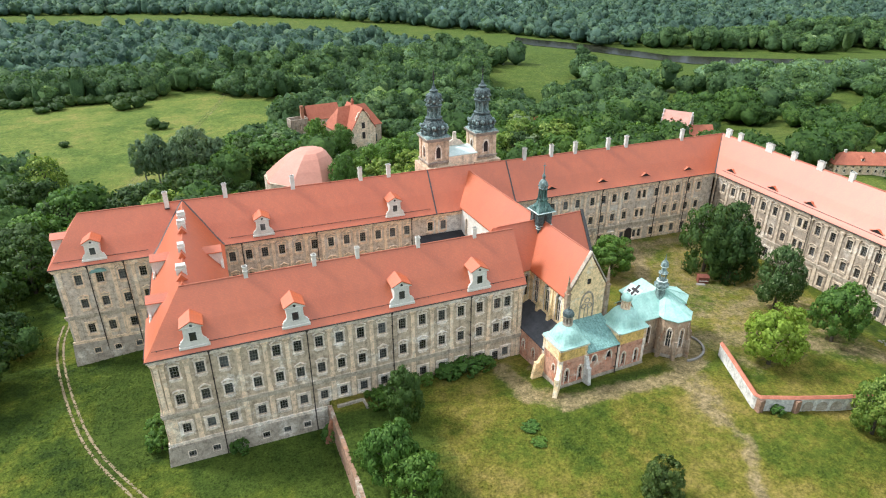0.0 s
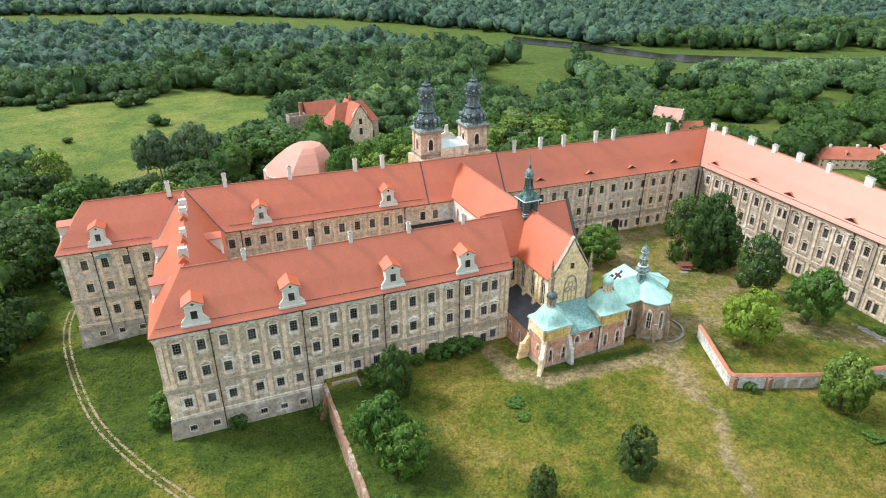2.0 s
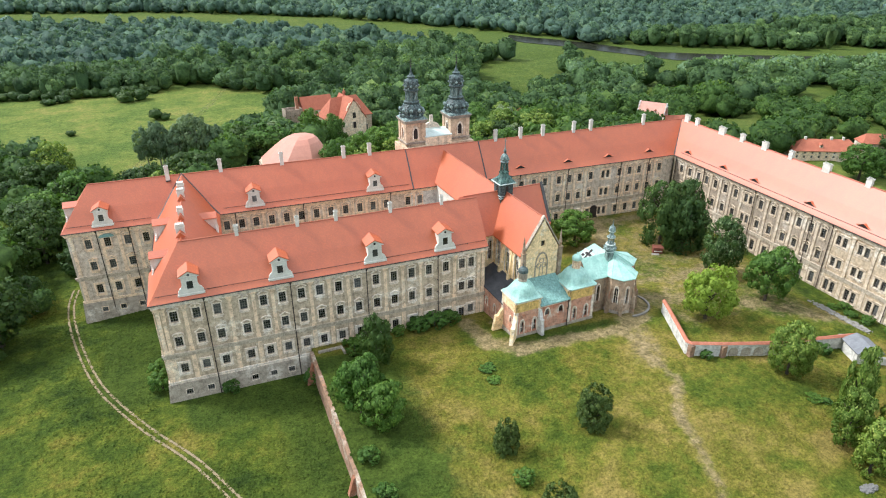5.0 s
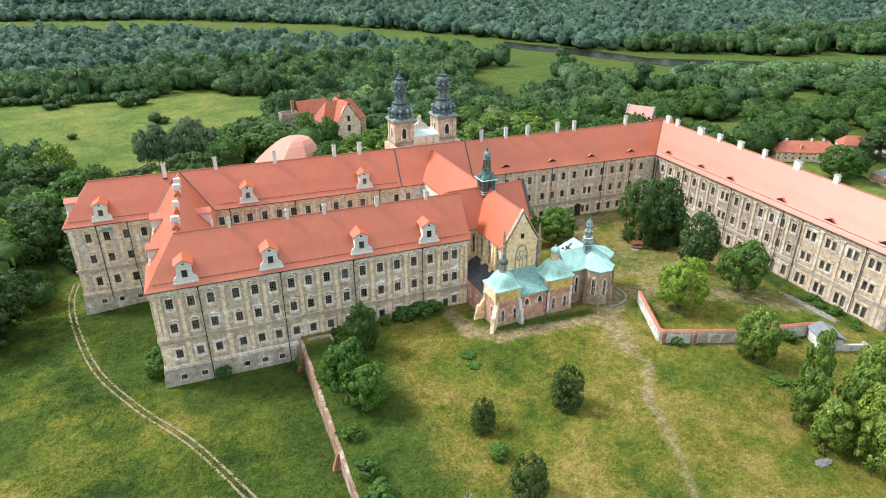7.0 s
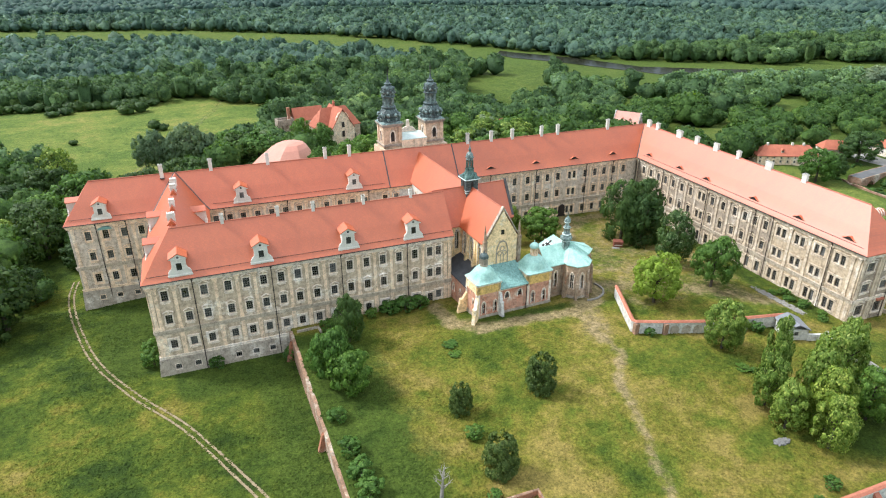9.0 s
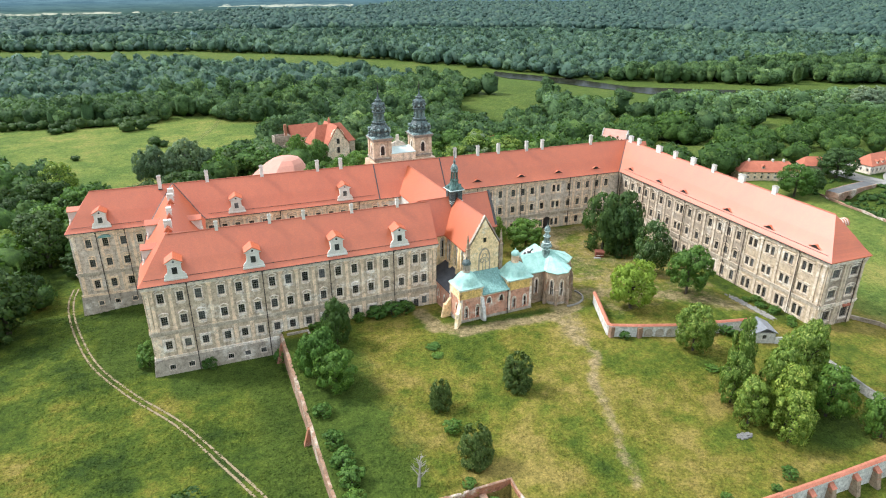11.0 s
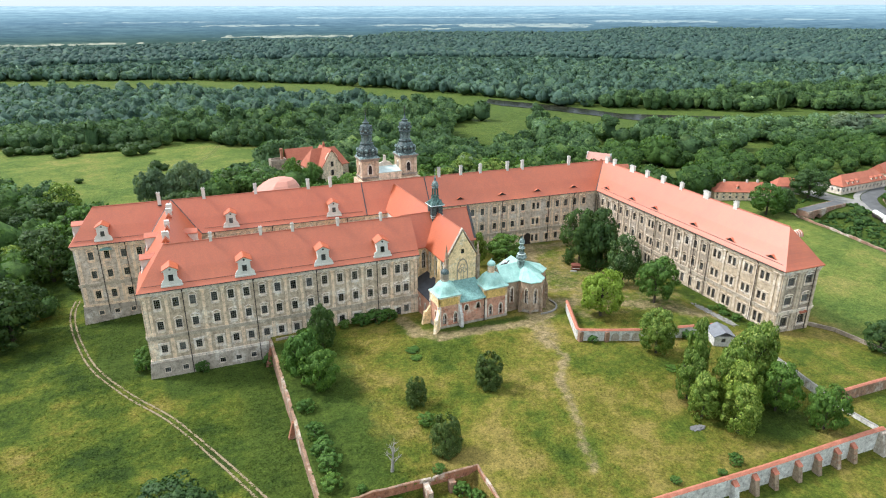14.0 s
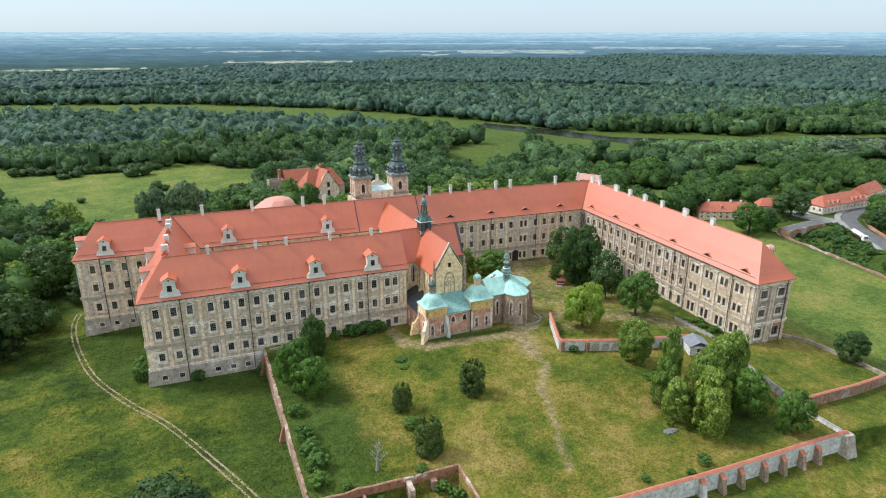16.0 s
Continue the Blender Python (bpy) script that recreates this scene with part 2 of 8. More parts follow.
def leaf_mat(name, dark, light, warm, toned=False):
    m = Nodes(name, 0.62)
    m.p.inputs["Specular IOR Level"].default_value = 0.12 if toned else 0.25
    geo = m.n("NewGeometry")
    info = m.n("ObjectInfo")
    c = m.ramp(geo.outputs["Random Per Island"], [(0.0, dark), (0.75, light), (1.0, warm)])
    tone = m.ramp(info.outputs["Random"], [(0.0, (0.80, 0.86, 0.86)), (0.5, (1.0, 1.0, 1.0)), (1.0, (1.16, 1.10, 0.92))])
    c = m.mix(c, tone, 1.0, "MULTIPLY")
    patch = m.noise(0.35, 3, 0.6)
    c = m.mix(c, m.ramp(patch, [(0.3, (0.8, 0.82, 0.84)), (0.7, (1.14, 1.1, 1.0))]), 1.0, "MULTIPLY")
    if toned:
        # each tree of a wood has a tone of its own
        leafy = m.noise(0.55, 6, 0.82)
        c = m.mix(c, m.ramp(leafy, [(0.36, (0.56, 0.60, 0.62)), (0.5, (0.98, 0.98, 0.98)), (0.64, (1.42, 1.38, 1.24))]), 1.0, "MULTIPLY")
        m.bump(leafy, 0.7, 0.8)
        a = m.n("Attribute")
        a.attribute_name = "tone"
        c = m.mix(c, m.ramp(a.outputs["Fac"], [(0.0, (0.60, 0.63, 0.54)), (0.4, (0.90, 0.90, 0.82)), (0.7, (1.18, 1.14, 0.95)), (0.85, (1.5, 1.36, 0.9)), (0.92, (1.5, 1.42, 1.2)), (1.0, (2.0, 1.75, 2.1))]), 1.0, "MULTIPLY")
    m.base(c)
    tr = m.n("BsdfTranslucent")
    m.link(m.mix(c, (1.25, 1.35, 0.6, 1), 1.0, "MULTIPLY"), tr.inputs["Color"])
    mx = m.n("MixShader")
    mx.inputs[0].default_value = 0.28
    out = m.t.nodes["Material Output"]
    m.link(m.p.outputs[0], mx.inputs[1])
    m.link(tr.outputs[0], mx.inputs[2])
    m.link(mx.outputs[0], out.inputs[0])
    return m.mat


LEAF = leaf_mat("green leaves", (0.055, 0.120, 0.018), (0.098, 0.190, 0.034), (0.150, 0.245, 0.050))
LEAF_DARK = leaf_mat("dark green leaves", (0.038, 0.078, 0.020), (0.065, 0.120, 0.030), (0.092, 0.155, 0.040))
LEAF_YOUNG = leaf_mat("yellow-green leaves", (0.19, 0.27, 0.028), (0.28, 0.38, 0.048), (0.36, 0.43, 0.075))
LEAF_GREY = leaf_mat("grey-green willow leaves", (0.130, 0.180, 0.112), (0.190, 0.250, 0.158), (0.240, 0.295, 0.190))
LEAF_WARM = leaf_mat("light flowering leaves", (0.090, 0.155, 0.020), (0.180, 0.260, 0.044), (0.345, 0.400, 0.098))
# some haze is put into these two leaf colours, bluer for the farther wood
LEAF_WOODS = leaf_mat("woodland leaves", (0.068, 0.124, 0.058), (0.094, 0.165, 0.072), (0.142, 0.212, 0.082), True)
LEAF_FAR_HAZED = leaf_mat("distant woodland leaves, hazed blue", (0.068, 0.124, 0.106), (0.09, 0.158, 0.126), (0.124, 0.19, 0.13), True)
LEAF_EDGE = leaf_mat("wood edge leaves", (0.03, 0.064, 0.015), (0.047, 0.09, 0.02), (0.076, 0.124, 0.029))
LEAF_VILLAGE = leaf_mat("village tree leaves", (0.052, 0.104, 0.03), (0.075, 0.142, 0.04), (0.122, 0.19, 0.05), True)
# haze blue mixed into the leaf colour of the farthest forest
LEAF_DISTANT_HAZED = leaf_mat("far forest leaves, hazed blue", (0.066, 0.118, 0.116), (0.086, 0.146, 0.134), (0.11, 0.166, 0.14), True)
LEAF_BIRCH = leaf_mat("pale birch leaves", (0.100, 0.155, 0.080), (0.145, 0.210, 0.108), (0.190, 0.250, 0.128))
LEAF_CHESTNUT = leaf_mat("chestnut leaves with white blossoms", (0.046, 0.09, 0.022), (0.08, 0.14, 0.034), (0.3, 0.36, 0.19))
LEAF_COLUMN = leaf_mat("dark olive leaves with light tips", (0.050, 0.086, 0.018), (0.092, 0.138, 0.030), (0.190, 0.230, 0.070))
ROOF_GREY = rough_stuff("grey roof sheet", (0.15, 0.155, 0.165, 1), (0.23, 0.235, 0.245, 1), 0.4, 2.0, 0.7, 0.2)
PINK_SHEET = rough_stuff("pale red roof sheet", (0.50, 0.22, 0.155, 1), (0.57, 0.27, 0.195, 1), 0.15, 1.0, 0.6, 0.1, 0.1)
ROOF_PINK = rough_stuff("sun-bleached pink roof tiles", (0.56, 0.29, 0.22, 1), (0.64, 0.37, 0.29, 1), 0.3, 2.5, 0.8, 0.4, 0.18)


# ---- mesh helpers ----
def mesh_of(name, bm, mat):
    bmesh.ops.recalc_face_normals(bm, faces=bm.faces)
    me = bpy.data.meshes.new(name)
    bm.to_mesh(me)
    bm.free()
    for one in mat if isinstance(mat, (list, tuple)) else (mat,):
        me.materials.append(one)
    return me


def part(name, bm, mat, parent, label=""):
    """Links a bmesh (or a mesh that is there already) as one mesh object under a thing or a part."""
    me = bm if isinstance(bm, bpy.types.Mesh) else mesh_of(name, bm, mat)
    ob = new(name, me)
    ob.parent = parent
    if label:
        ob["label"] = label
    return ob


def thing(name, label, category, m=None, group="", kind=""):
    ob = new(name)
    ob.empty_display_size = 1.0
    if m is not None:
        ob.matrix_basis = m
    return tagged(ob, label, category, group, kind)


def solid(name, bm, mat, label, category, group="", kind=""):
    return tagged(new(name, mesh_of(name, bm, mat)), label, category, group, kind)


def hexa(bm, lo, hi):
    """A block from eight corners: lo and hi are each four points in a ring."""
    a = [bm.verts.new(p) for p in lo]
    b = [bm.verts.new(p) for p in hi]
    n = len(a)
    bm.faces.new(a)
    bm.faces.new(b)
    for i in range(n):
        bm.faces.new((a[i], a[(i + 1) % n], b[(i + 1) % n], b[i]))
    return bm


def box(bm, x0, x1, y0, y1, z0, z1, taper=0.0):
    lo = [(x0, y0, z0), (x1, y0, z0), (x1, y1, z0), (x0, y1, z0)]
    hi = [(x0 + taper, y0 + taper, z1), (x1 - taper, y0 + taper, z1), (x1 - taper, y1 - taper, z1), (x0 + taper, y1 - taper, z1)]
    return hexa(bm, lo, hi)


def prism(bm, outline, y0, y1, axis="y"):
    """An outline of (u, z) pairs, pulled along y (or x)."""
    f = (lambda u, d, z: (u, d, z)) if axis == "y" else (lambda u, d, z: (d, u, z))
    return hexa(bm, [f(u, y0, z) for u, z in outline], [f(u, y1, z) for u, z in outline])


def lathe(bm, profile, sides=8, turn=0.0, at=(0, 0), squash=1.0):
    """Rings of (radius, z) round the z axis."""
    rings = []
    for r, z in profile:
        rings.append([bm.verts.new((at[0] + r * math.cos(turn + i * math.tau / sides), at[1] + squash * r * math.sin(turn + i * math.tau / sides), z)) for i in range(sides)])
    for a, b in zip(rings, rings[1:]):
        for i in range(sides):
            bm.faces.new((a[i], a[(i + 1) % sides], b[(i + 1) % sides], b[i]))
    bm.faces.new(rings[0])
    bm.faces.new(rings[-1])
    return bm


def tube(bm, a, b, r0, r1, sides=6):
    a, b = Vector(a), Vector(b)
    q = (b - a).to_track_quat("Z", "Y")
    lo = [a + q @ Vector((r0 * math.cos(i * math.tau / sides), r0 * math.sin(i * math.tau / sides), 0)) for i in range(sides)]
    hi = [b + q @ Vector((r1 * math.cos(i * math.tau / sides), r1 * math.sin(i * math.tau / sides), 0)) for i in range(sides)]
    return hexa(bm, lo, hi)


def ball(bm, at, r, squash=1.0, level=2):
    bmesh.ops.create_icosphere(bm, subdivisions=level, radius=r, matrix=Matrix.Translation(at) @ Matrix.Diagonal((1, 1, squash, 1)))
    return bm


B = bmesh.new


def smooth(lo, hi, v):
    t = min(1.0, max(0.0, (v - lo) / (hi - lo)))
    return t * t * (3 - 2 * t)


def along(o, d):
    """The pose of a facade: its left end o as seen from outside, and the direction d (degrees) in which it runs."""
    return pose(o[0], o[1], 0, 0, 0, d)


# ---- facade: wall with openings, windows, pilasters; local x runs along, -y is outside ----
def wall_mesh(bm, width, z0, z1, holes, thick=0.9, x0=0.0):
    xs = sorted({x0, width, *[h[0] for h in holes], *[h[1] for h in holes]})
    zs = sorted({z0, z1, *[h[2] for h in holes], *[h[3] for h in holes]})
    grid = {}
    def v(x, y, z):
        key = (round(x, 3), y, round(z, 3))
        if key not in grid:
            grid[key] = bm.verts.new((x, y, z))
        return grid[key]
    def open_at(x, z):
        return any(h[0] < x < h[1] and h[2] < z < h[3] for h in holes)
    for xa, xb in zip(xs, xs[1:]):
        for za, zb in zip(zs, zs[1:]):
            if open_at((xa + xb) / 2, (za + zb) / 2):
                continue
            for y in (0.0, thick):
                bm.faces.new((v(xa, y, za), v(xb, y, za), v(xb, y, zb), v(xa, y, zb)))
    for xa, xb, za, zb in holes:
        xq = [x for x in xs if xa <= x <= xb]
        zq = [z for z in zs if za <= z <= zb]
        for p, q in zip(xq, xq[1:]):
            for z in (za, zb):
                bm.faces.new((v(p, 0.0, z), v(q, 0.0, z), v(q, thick, z), v(p, thick, z)))
        for p, q in zip(zq, zq[1:]):
            for x in (xa, xb):
                bm.faces.new((v(x, 0.0, p), v(x, 0.0, q), v(x, thick, q), v(x, thick, p)))
    for x in (x0, width):
        for p, q in zip(zs, zs[1:]):
            bm.faces.new((v(x, 0.0, p), v(x, 0.0, q), v(x, thick, q), v(x, thick, p)))
    for p, q in zip(xs, xs[1:]):
        for z in (z0, z1):
            if (p, 0.0, z) is not None and (round(p, 3), 0.0, round(z, 3)) in grid and (round(q, 3), 0.0, round(z, 3)) in grid:
                bm.faces.new((v(p, 0.0, z), v(q, 0.0, z), v(q, thick, z), v(p, thick, z)))
    return bm


CACHE = {}


def window_meshes(w, h, style, wood, stone):
    """Meshes of a window round its middle: surround, sash, glass. style: segment, triangle, flat, bare."""
    key = (round(w, 2), round(h, 2), style, wood.name, stone.name)
    if key in CACHE:
        return CACHE[key]
    a, b = w / 2, h / 2
    bm = B()
    if style != "bare":
        s = 0.34
        box(bm, -a - s, -a, -0.16, 0.02, -b - 0.1, b + s)
        box(bm, a, a + s, -0.16, 0.02, -b - 0.1, b + s)
        box(bm, -a, a, -0.16, 0.02, b, b + s)
        box(bm, -a - s - 0.14, a + s + 0.14, -0.34, 0.02, -b - 0.36, -b - 0.1)
        box(bm, -a - 0.2, a + 0.2, -0.12, 0.02, -b - 0.95, -b - 0.36)
        if style == "segment":
            n = 9
            for i in range(n):
                t0, t1 = -1 + 2 * i / n, -1 + 2 * (i + 1) / n
                f = lambda t: b + s + 0.2 + 0.62 * (1 - t * t)
                W = a + s + 0.2
                hexa(bm, [(t0 * W, -0.42, f(t0)), (t1 * W, -0.42, f(t1)), (t1 * W, 0.02, f(t1)), (t0 * W, 0.02, f(t0))],
                     [(t0 * W, -0.42, f(t0) + 0.26), (t1 * W, -0.42, f(t1) + 0.26), (t1 * W, 0.02, f(t1) + 0.26), (t0 * W, 0.02, f(t0) + 0.26)])
            box(bm, -0.24, 0.24, -0.26, 0.02, b + s, b + s + 0.85)
        elif style == "triangle":
            W = a + s + 0.2
            for k in (-1, 1):
                hexa(bm, [(k * W, -0.42, b + s + 0.15), (0, -0.42, b + s + 0.95), (0, 0.02, b + s + 0.95), (k * W, 0.02, b + s + 0.15)],
                     [(k * W, -0.42, b + s + 0.4), (0, -0.42, b + s + 1.22), (0, 0.02, b + s + 1.22), (k * W, 0.02, b + s + 0.4)])
        elif style == "flat":
            box(bm, -a - s, a + s, -0.1, 0.02, b + s, b + s + 0.18)
            box(bm, -a - s - 0.4, a + s + 0.4, -0.36, 0.02, b + s + 0.18, b + s + 0.42)
            for k in (-1, 1):
                box(bm, k * (a + s + 0.2) - 0.2, k * (a + s + 0.2) + 0.2, -0.1, 0.02, -b - 0.9, b + s + 0.18)
    else:
        box(bm, -a - 0.16, a + 0.16, -0.07, 0.02, -b - 0.2, -b)
        box(bm, -a - 0.16, a + 0.16, -0.07, 0.02, b, b + 0.16)
        box(bm, -a - 0.16, -a, -0.07, 0.02, -b, b)
        box(bm, a, a + 0.16, -0.07, 0.02, -b, b)
    surround = mesh_of("surround", bm, stone)
    e, n = 0.1, 6 if w > 2.6 else 3
    xs = [-a + e] + [x for i in range(1, n) for x in (-a + w * i / n - (0.11 if n > 3 and i == 3 else 0.035), -a + w * i / n + (0.11 if n > 3 and i == 3 else 0.035))] + [a - e]
    zs = [-b + e] + [z for q in ((b * 0.2,) if h < 2.0 else (-b * 0.5, 0.0, b * 0.5)) for z in (q - 0.035, q + 0.035)] + [b - e]
    bm = wall_mesh(B(), a, -b, b, [(x0, x1, z0, z1) for x0, x1 in zip(xs[::2], xs[1::2]) for z0, z1 in zip(zs[::2], zs[1::2])], 0.1, -a)
    bmesh.ops.translate(bm, vec=(0, 0.35, 0), verts=bm.verts)
    sash = mesh_of("sash", bm, wood)
    bm = B()
    box(bm, -a + e * 0.5, a - e * 0.5, 0.39, 0.41, -b + e * 0.5, b - e * 0.5)
    pane = mesh_of("pane", bm, GLASS)
    CACHE[key] = (surround, sash, pane)
    return CACHE[key]


def window(parent, x, z, w, h, style, wood, stone, m=Matrix()):
    surround, sash, pane = window_meshes(w, h, style, wood, stone)
    ob = part("window", sash, None, parent)
    ob.matrix_basis = m @ pose(x, 0, z)
    part("surround", surround, None, ob)
    glass = part("pane", pane, None, ob)
    glass.visible_shadow = False
    return ob


def pilaster_mesh(z0, z1, w, mat):
    key = ("pil", z0, z1, w, mat.name)
    if key not in CACHE:
        bm = B()
        a = w / 2
        box(bm, -a - 0.16, a + 0.16, -0.42, 0.02, z0, z0 + 0.9)
        box(bm, -a - 0.08, a + 0.08, -0.36, 0.02, z0 + 0.9, z0 + 1.2)
        box(bm, -a, a, -0.28, 0.02, z0 + 1.2, z1 - 1.3)
        box(bm, -a - 0.06, a + 0.06, -0.34, 0.02, z1 - 1.3, z1 - 1.1)
        hexa(bm, [(-a - 0.04, -0.32, z1 - 1.1), (a + 0.04, -0.32, z1 - 1.1), (a + 0.04, 0.02, z1 - 1.1), (-a - 0.04, 0.02, z1 - 1.1)],
             [(-a - 0.3, -0.52, z1 - 0.3), (a + 0.3, -0.52, z1 - 0.3), (a + 0.3, 0.02, z1 - 0.3), (-a - 0.3, 0.02, z1 - 0.3)])
        box(bm, -a - 0.36, a + 0.36, -0.58, 0.02, z1 - 0.3, z1)
        CACHE[key] = mesh_of("pilaster", bm, mat)
    return CACHE[key]


def moulding(bm, x0, x1, steps):
    """A horizontal cornice; steps: (z0, z1, how far it stands out)."""
    for z0, z1, out in steps:
        box(bm, x0 - out, x1 + out, -out, 0.03, z0, z1)
    return bm


def downpipe(parent, x, z0, z1):
    bm = B()
    tube(bm, (x, -0.55, z0), (x, -0.55, z1), 0.13, 0.13, 8)
    z = z0 + 2
    while z < z1:
        box(bm, x - 0.2, x + 0.2, -0.6, 0.0, z, z + 0.1)
        z += 4
    hexa(bm, [(x - 0.16, -0.7, z1), (x + 0.16, -0.7, z1), (x + 0.16, -0.4, z1), (x - 0.16, -0.4, z1)],
         [(x - 0.3, -0.95, z1 + 0.6), (x + 0.3, -0.95, z1 + 0.6), (x + 0.3, -0.35, z1 + 0.6), (x - 0.3, -0.35, z1 + 0.6)])
    return part("downpipe", bm, PIPE, parent)


TOP = 20.2           # top of the walls of the long wings
ROWS_Z = (15.85, 8.25, -0.1)


def long_facade(parent, m, width, bays, mats, pil, pipes=(), base=-11.5, cellar=(), wide=(), plinth=-3.9, doors=(), skip_ground=(), cornice=True, ground_h=2.6):
    """One facade of a wing under an Empty part. bays: places of the windows; wide: those of double width; cellar: small windows low down."""
    wall_mat, pil_mat, sur_mat, wood = mats
    front = part("facade", B(), wall_mat, parent)
    front.matrix_basis = m
    holes, wins = [], []
    for nth, x in enumerate(sorted((*bays, *wide))):
        w = 1.75
        heads = ("triangle", "segment") if nth % 2 == 0 else ("segment", "triangle")
        for i, (z, h, style) in enumerate(zip(ROWS_Z, (3.2, 3.0, ground_h + 0.2), (*heads, "flat"))):
            if i == 2 and x in skip_ground:
                continue
            if i == 2 and x in doors:
                z, h, style = z - 0.9, 3.4, "flat"
            for c in ((x - 1.12, x + 1.12) if x in wide else (x,)):
                w = 1.55 if x in wide else 1.85
                holes.append((c - w / 2, c + w / 2, z - h / 2, z + h / 2))
                wins.append((c, z, w, h, "flat" if x in wide else style))
    for x in cellar:
        holes.append((x - 0.85, x + 0.85, -8.3, -6.6))
        wins.append((x, -7.45, 1.7, 1.7, "bare"))
    bm = wall_mesh(B(), width, base, TOP, holes)
    front.data = mesh_of("facade", bm, wall_mat)
    for x, z, w, h, style in wins:
        window(parent, x, z, w, h, style, wood, sur_mat, m @ pose(0, -0.75, 0) if z < -6 else m)
    for x in pil:
        ob = part("pilaster", pilaster_mesh(5.0, 19.0, 0.95, pil_mat), None, front)
        ob.location = (x, 0, 0)
        low = part("lower_pilaster", pilaster_low(plinth, pil_mat), None, front)
        low.location = (x, 0, 0)
    if cornice:
        part("eaves_cornice", moulding(B(), 0, width, ((18.95, 19.3, 0.35), (19.3, 19.75, 0.5), (19.75, 20.25, 0.72))), sur_mat, front)
    part("string_course", moulding(B(), 0, width, ((3.55, 3.85, 0.2), (3.85, 4.55, 0.34), (4.55, 4.95, 0.5))), TRIM_STAINED, front)
    bm = moulding(B(), 0, width, ((plinth - 0.75, plinth - 0.2, 0.24), (plinth - 0.2, plinth + 0.1, 0.36)))
    part("plinth_band", bm, sur_mat, front)
    for x in pipes:
        downpipe(front, x, base + 1.5, 19.5)
    return front


def pilaster_low(plinth, mat):
    key = ("low", plinth, mat.name)
    if key not in CACHE:
        bm = box(B(), -0.6, 0.6, -0.2, 0.02, plinth + 0.1, 3.55)
        CACHE[key] = mesh_of("lower_pilaster", bm, mat)
    return CACHE[key]


# ---- roofs ----
BELL = ((0.0, 0.0), (0.05, 0.038), (0.10, 0.080), (0.16, 0.135), (0.22, 0.195), (0.29, 0.268), (0.36, 0.345), (0.46, 0.455), (1.0, 1.0))


def wing_roof(parent, m, length, width, eave, ridge, hip0, hip1, mat, name="roof"):
    """A roof that flattens towards the eaves, over local x 0..length and y 0..width. hip0, hip1: how far the ridge stops short of the ends (0: a gable)."""
    bm = B()
    loops = []
    for i, (d, h) in enumerate(BELL):
        z = eave + (ridge - eave) * h
        x0, x1, y0, y1 = hip0 * d, length - hip1 * d, width / 2 * d, width - width / 2 * d
        if i == len(BELL) - 1:
            a, b = bm.verts.new((x0, width / 2, z)), bm.verts.new((x1, width / 2, z))
            loops.append([a, b, b, a])
        else:
            loops.append([bm.verts.new(p) for p in ((x0, y0, z), (x1, y0, z), (x1, y1, z), (x0, y1, z))])
    low = [bm.verts.new((v.co.x, v.co.y, eave - 0.28)) for v in loops[0]]
    loops.insert(0, low)
    for a, b in zip(loops, loops[1:]):
        for i in range(4):
            j = (i + 1) % 4
            vs = []
            for v in (a[i], a[j], b[j], b[i]):
                if v not in vs:
                    vs.append(v)
            if len(vs) > 2:
                bm.faces.new(vs)
    bm.faces.new(low)
    ob = part(name, bm, mat, parent)
    ob.matrix_basis = m
    return ob


def gutter(parent, m, x0, x1, y, z):
    bm = tube(B(), (x0, y, z), (x1, y, z), 0.16, 0.16, 8)
    ob = part("gutter", bm, PIPE, parent)
    ob.matrix_basis = m
    return ob


def ridge_cap(parent, m, a, b, mat=None, r=0.2):
    bm = tube(B(), a, b, r, r, 6)
    ob = part("ridge_tiles", bm, mat or ROOF_OLD, parent)
    ob.matrix_basis = m
    return ob


def chimney(parent, m, x, y, z0, z1, w=1.0, d=0.8, crown=False):
    bm = B()
    box(bm, x - w / 2, x + w / 2, y - d / 2, y + d / 2, z0, z1)
    box(bm, x - w / 2 - 0.12, x + w / 2 + 0.12, y - d / 2 - 0.12, y + d / 2 + 0.12, z1 - 0.35, z1)
    box(bm, x - w / 2 - 0.07, x + w / 2 + 0.07, y - d / 2 - 0.07, y + d / 2 + 0.07, z0 + (z1 - z0) * 0.6, z0 + (z1 - z0) * 0.66)
    n = max(2, round(w / 0.55))
    for i in range(n):
        u = x - w / 2 + w * (i + 0.5) / n
        box(bm, u - 0.13, u + 0.13, y - 0.14, y + 0.14, z1, z1 + 0.38, 0.03)
    ob = part("chimney", bm, WHITE, parent)
    ob.matrix_basis = m
    box_foot = box(B(), x - w / 2 - 0.1, x + w / 2 + 0.1, y - d / 2 - 0.1, y + d / 2 + 0.1, z0 - 0.1, z0 + 0.28 + (0.25 if w > 2 else 0))
    part("flashing", box_foot, LEAD, ob)
    return ob


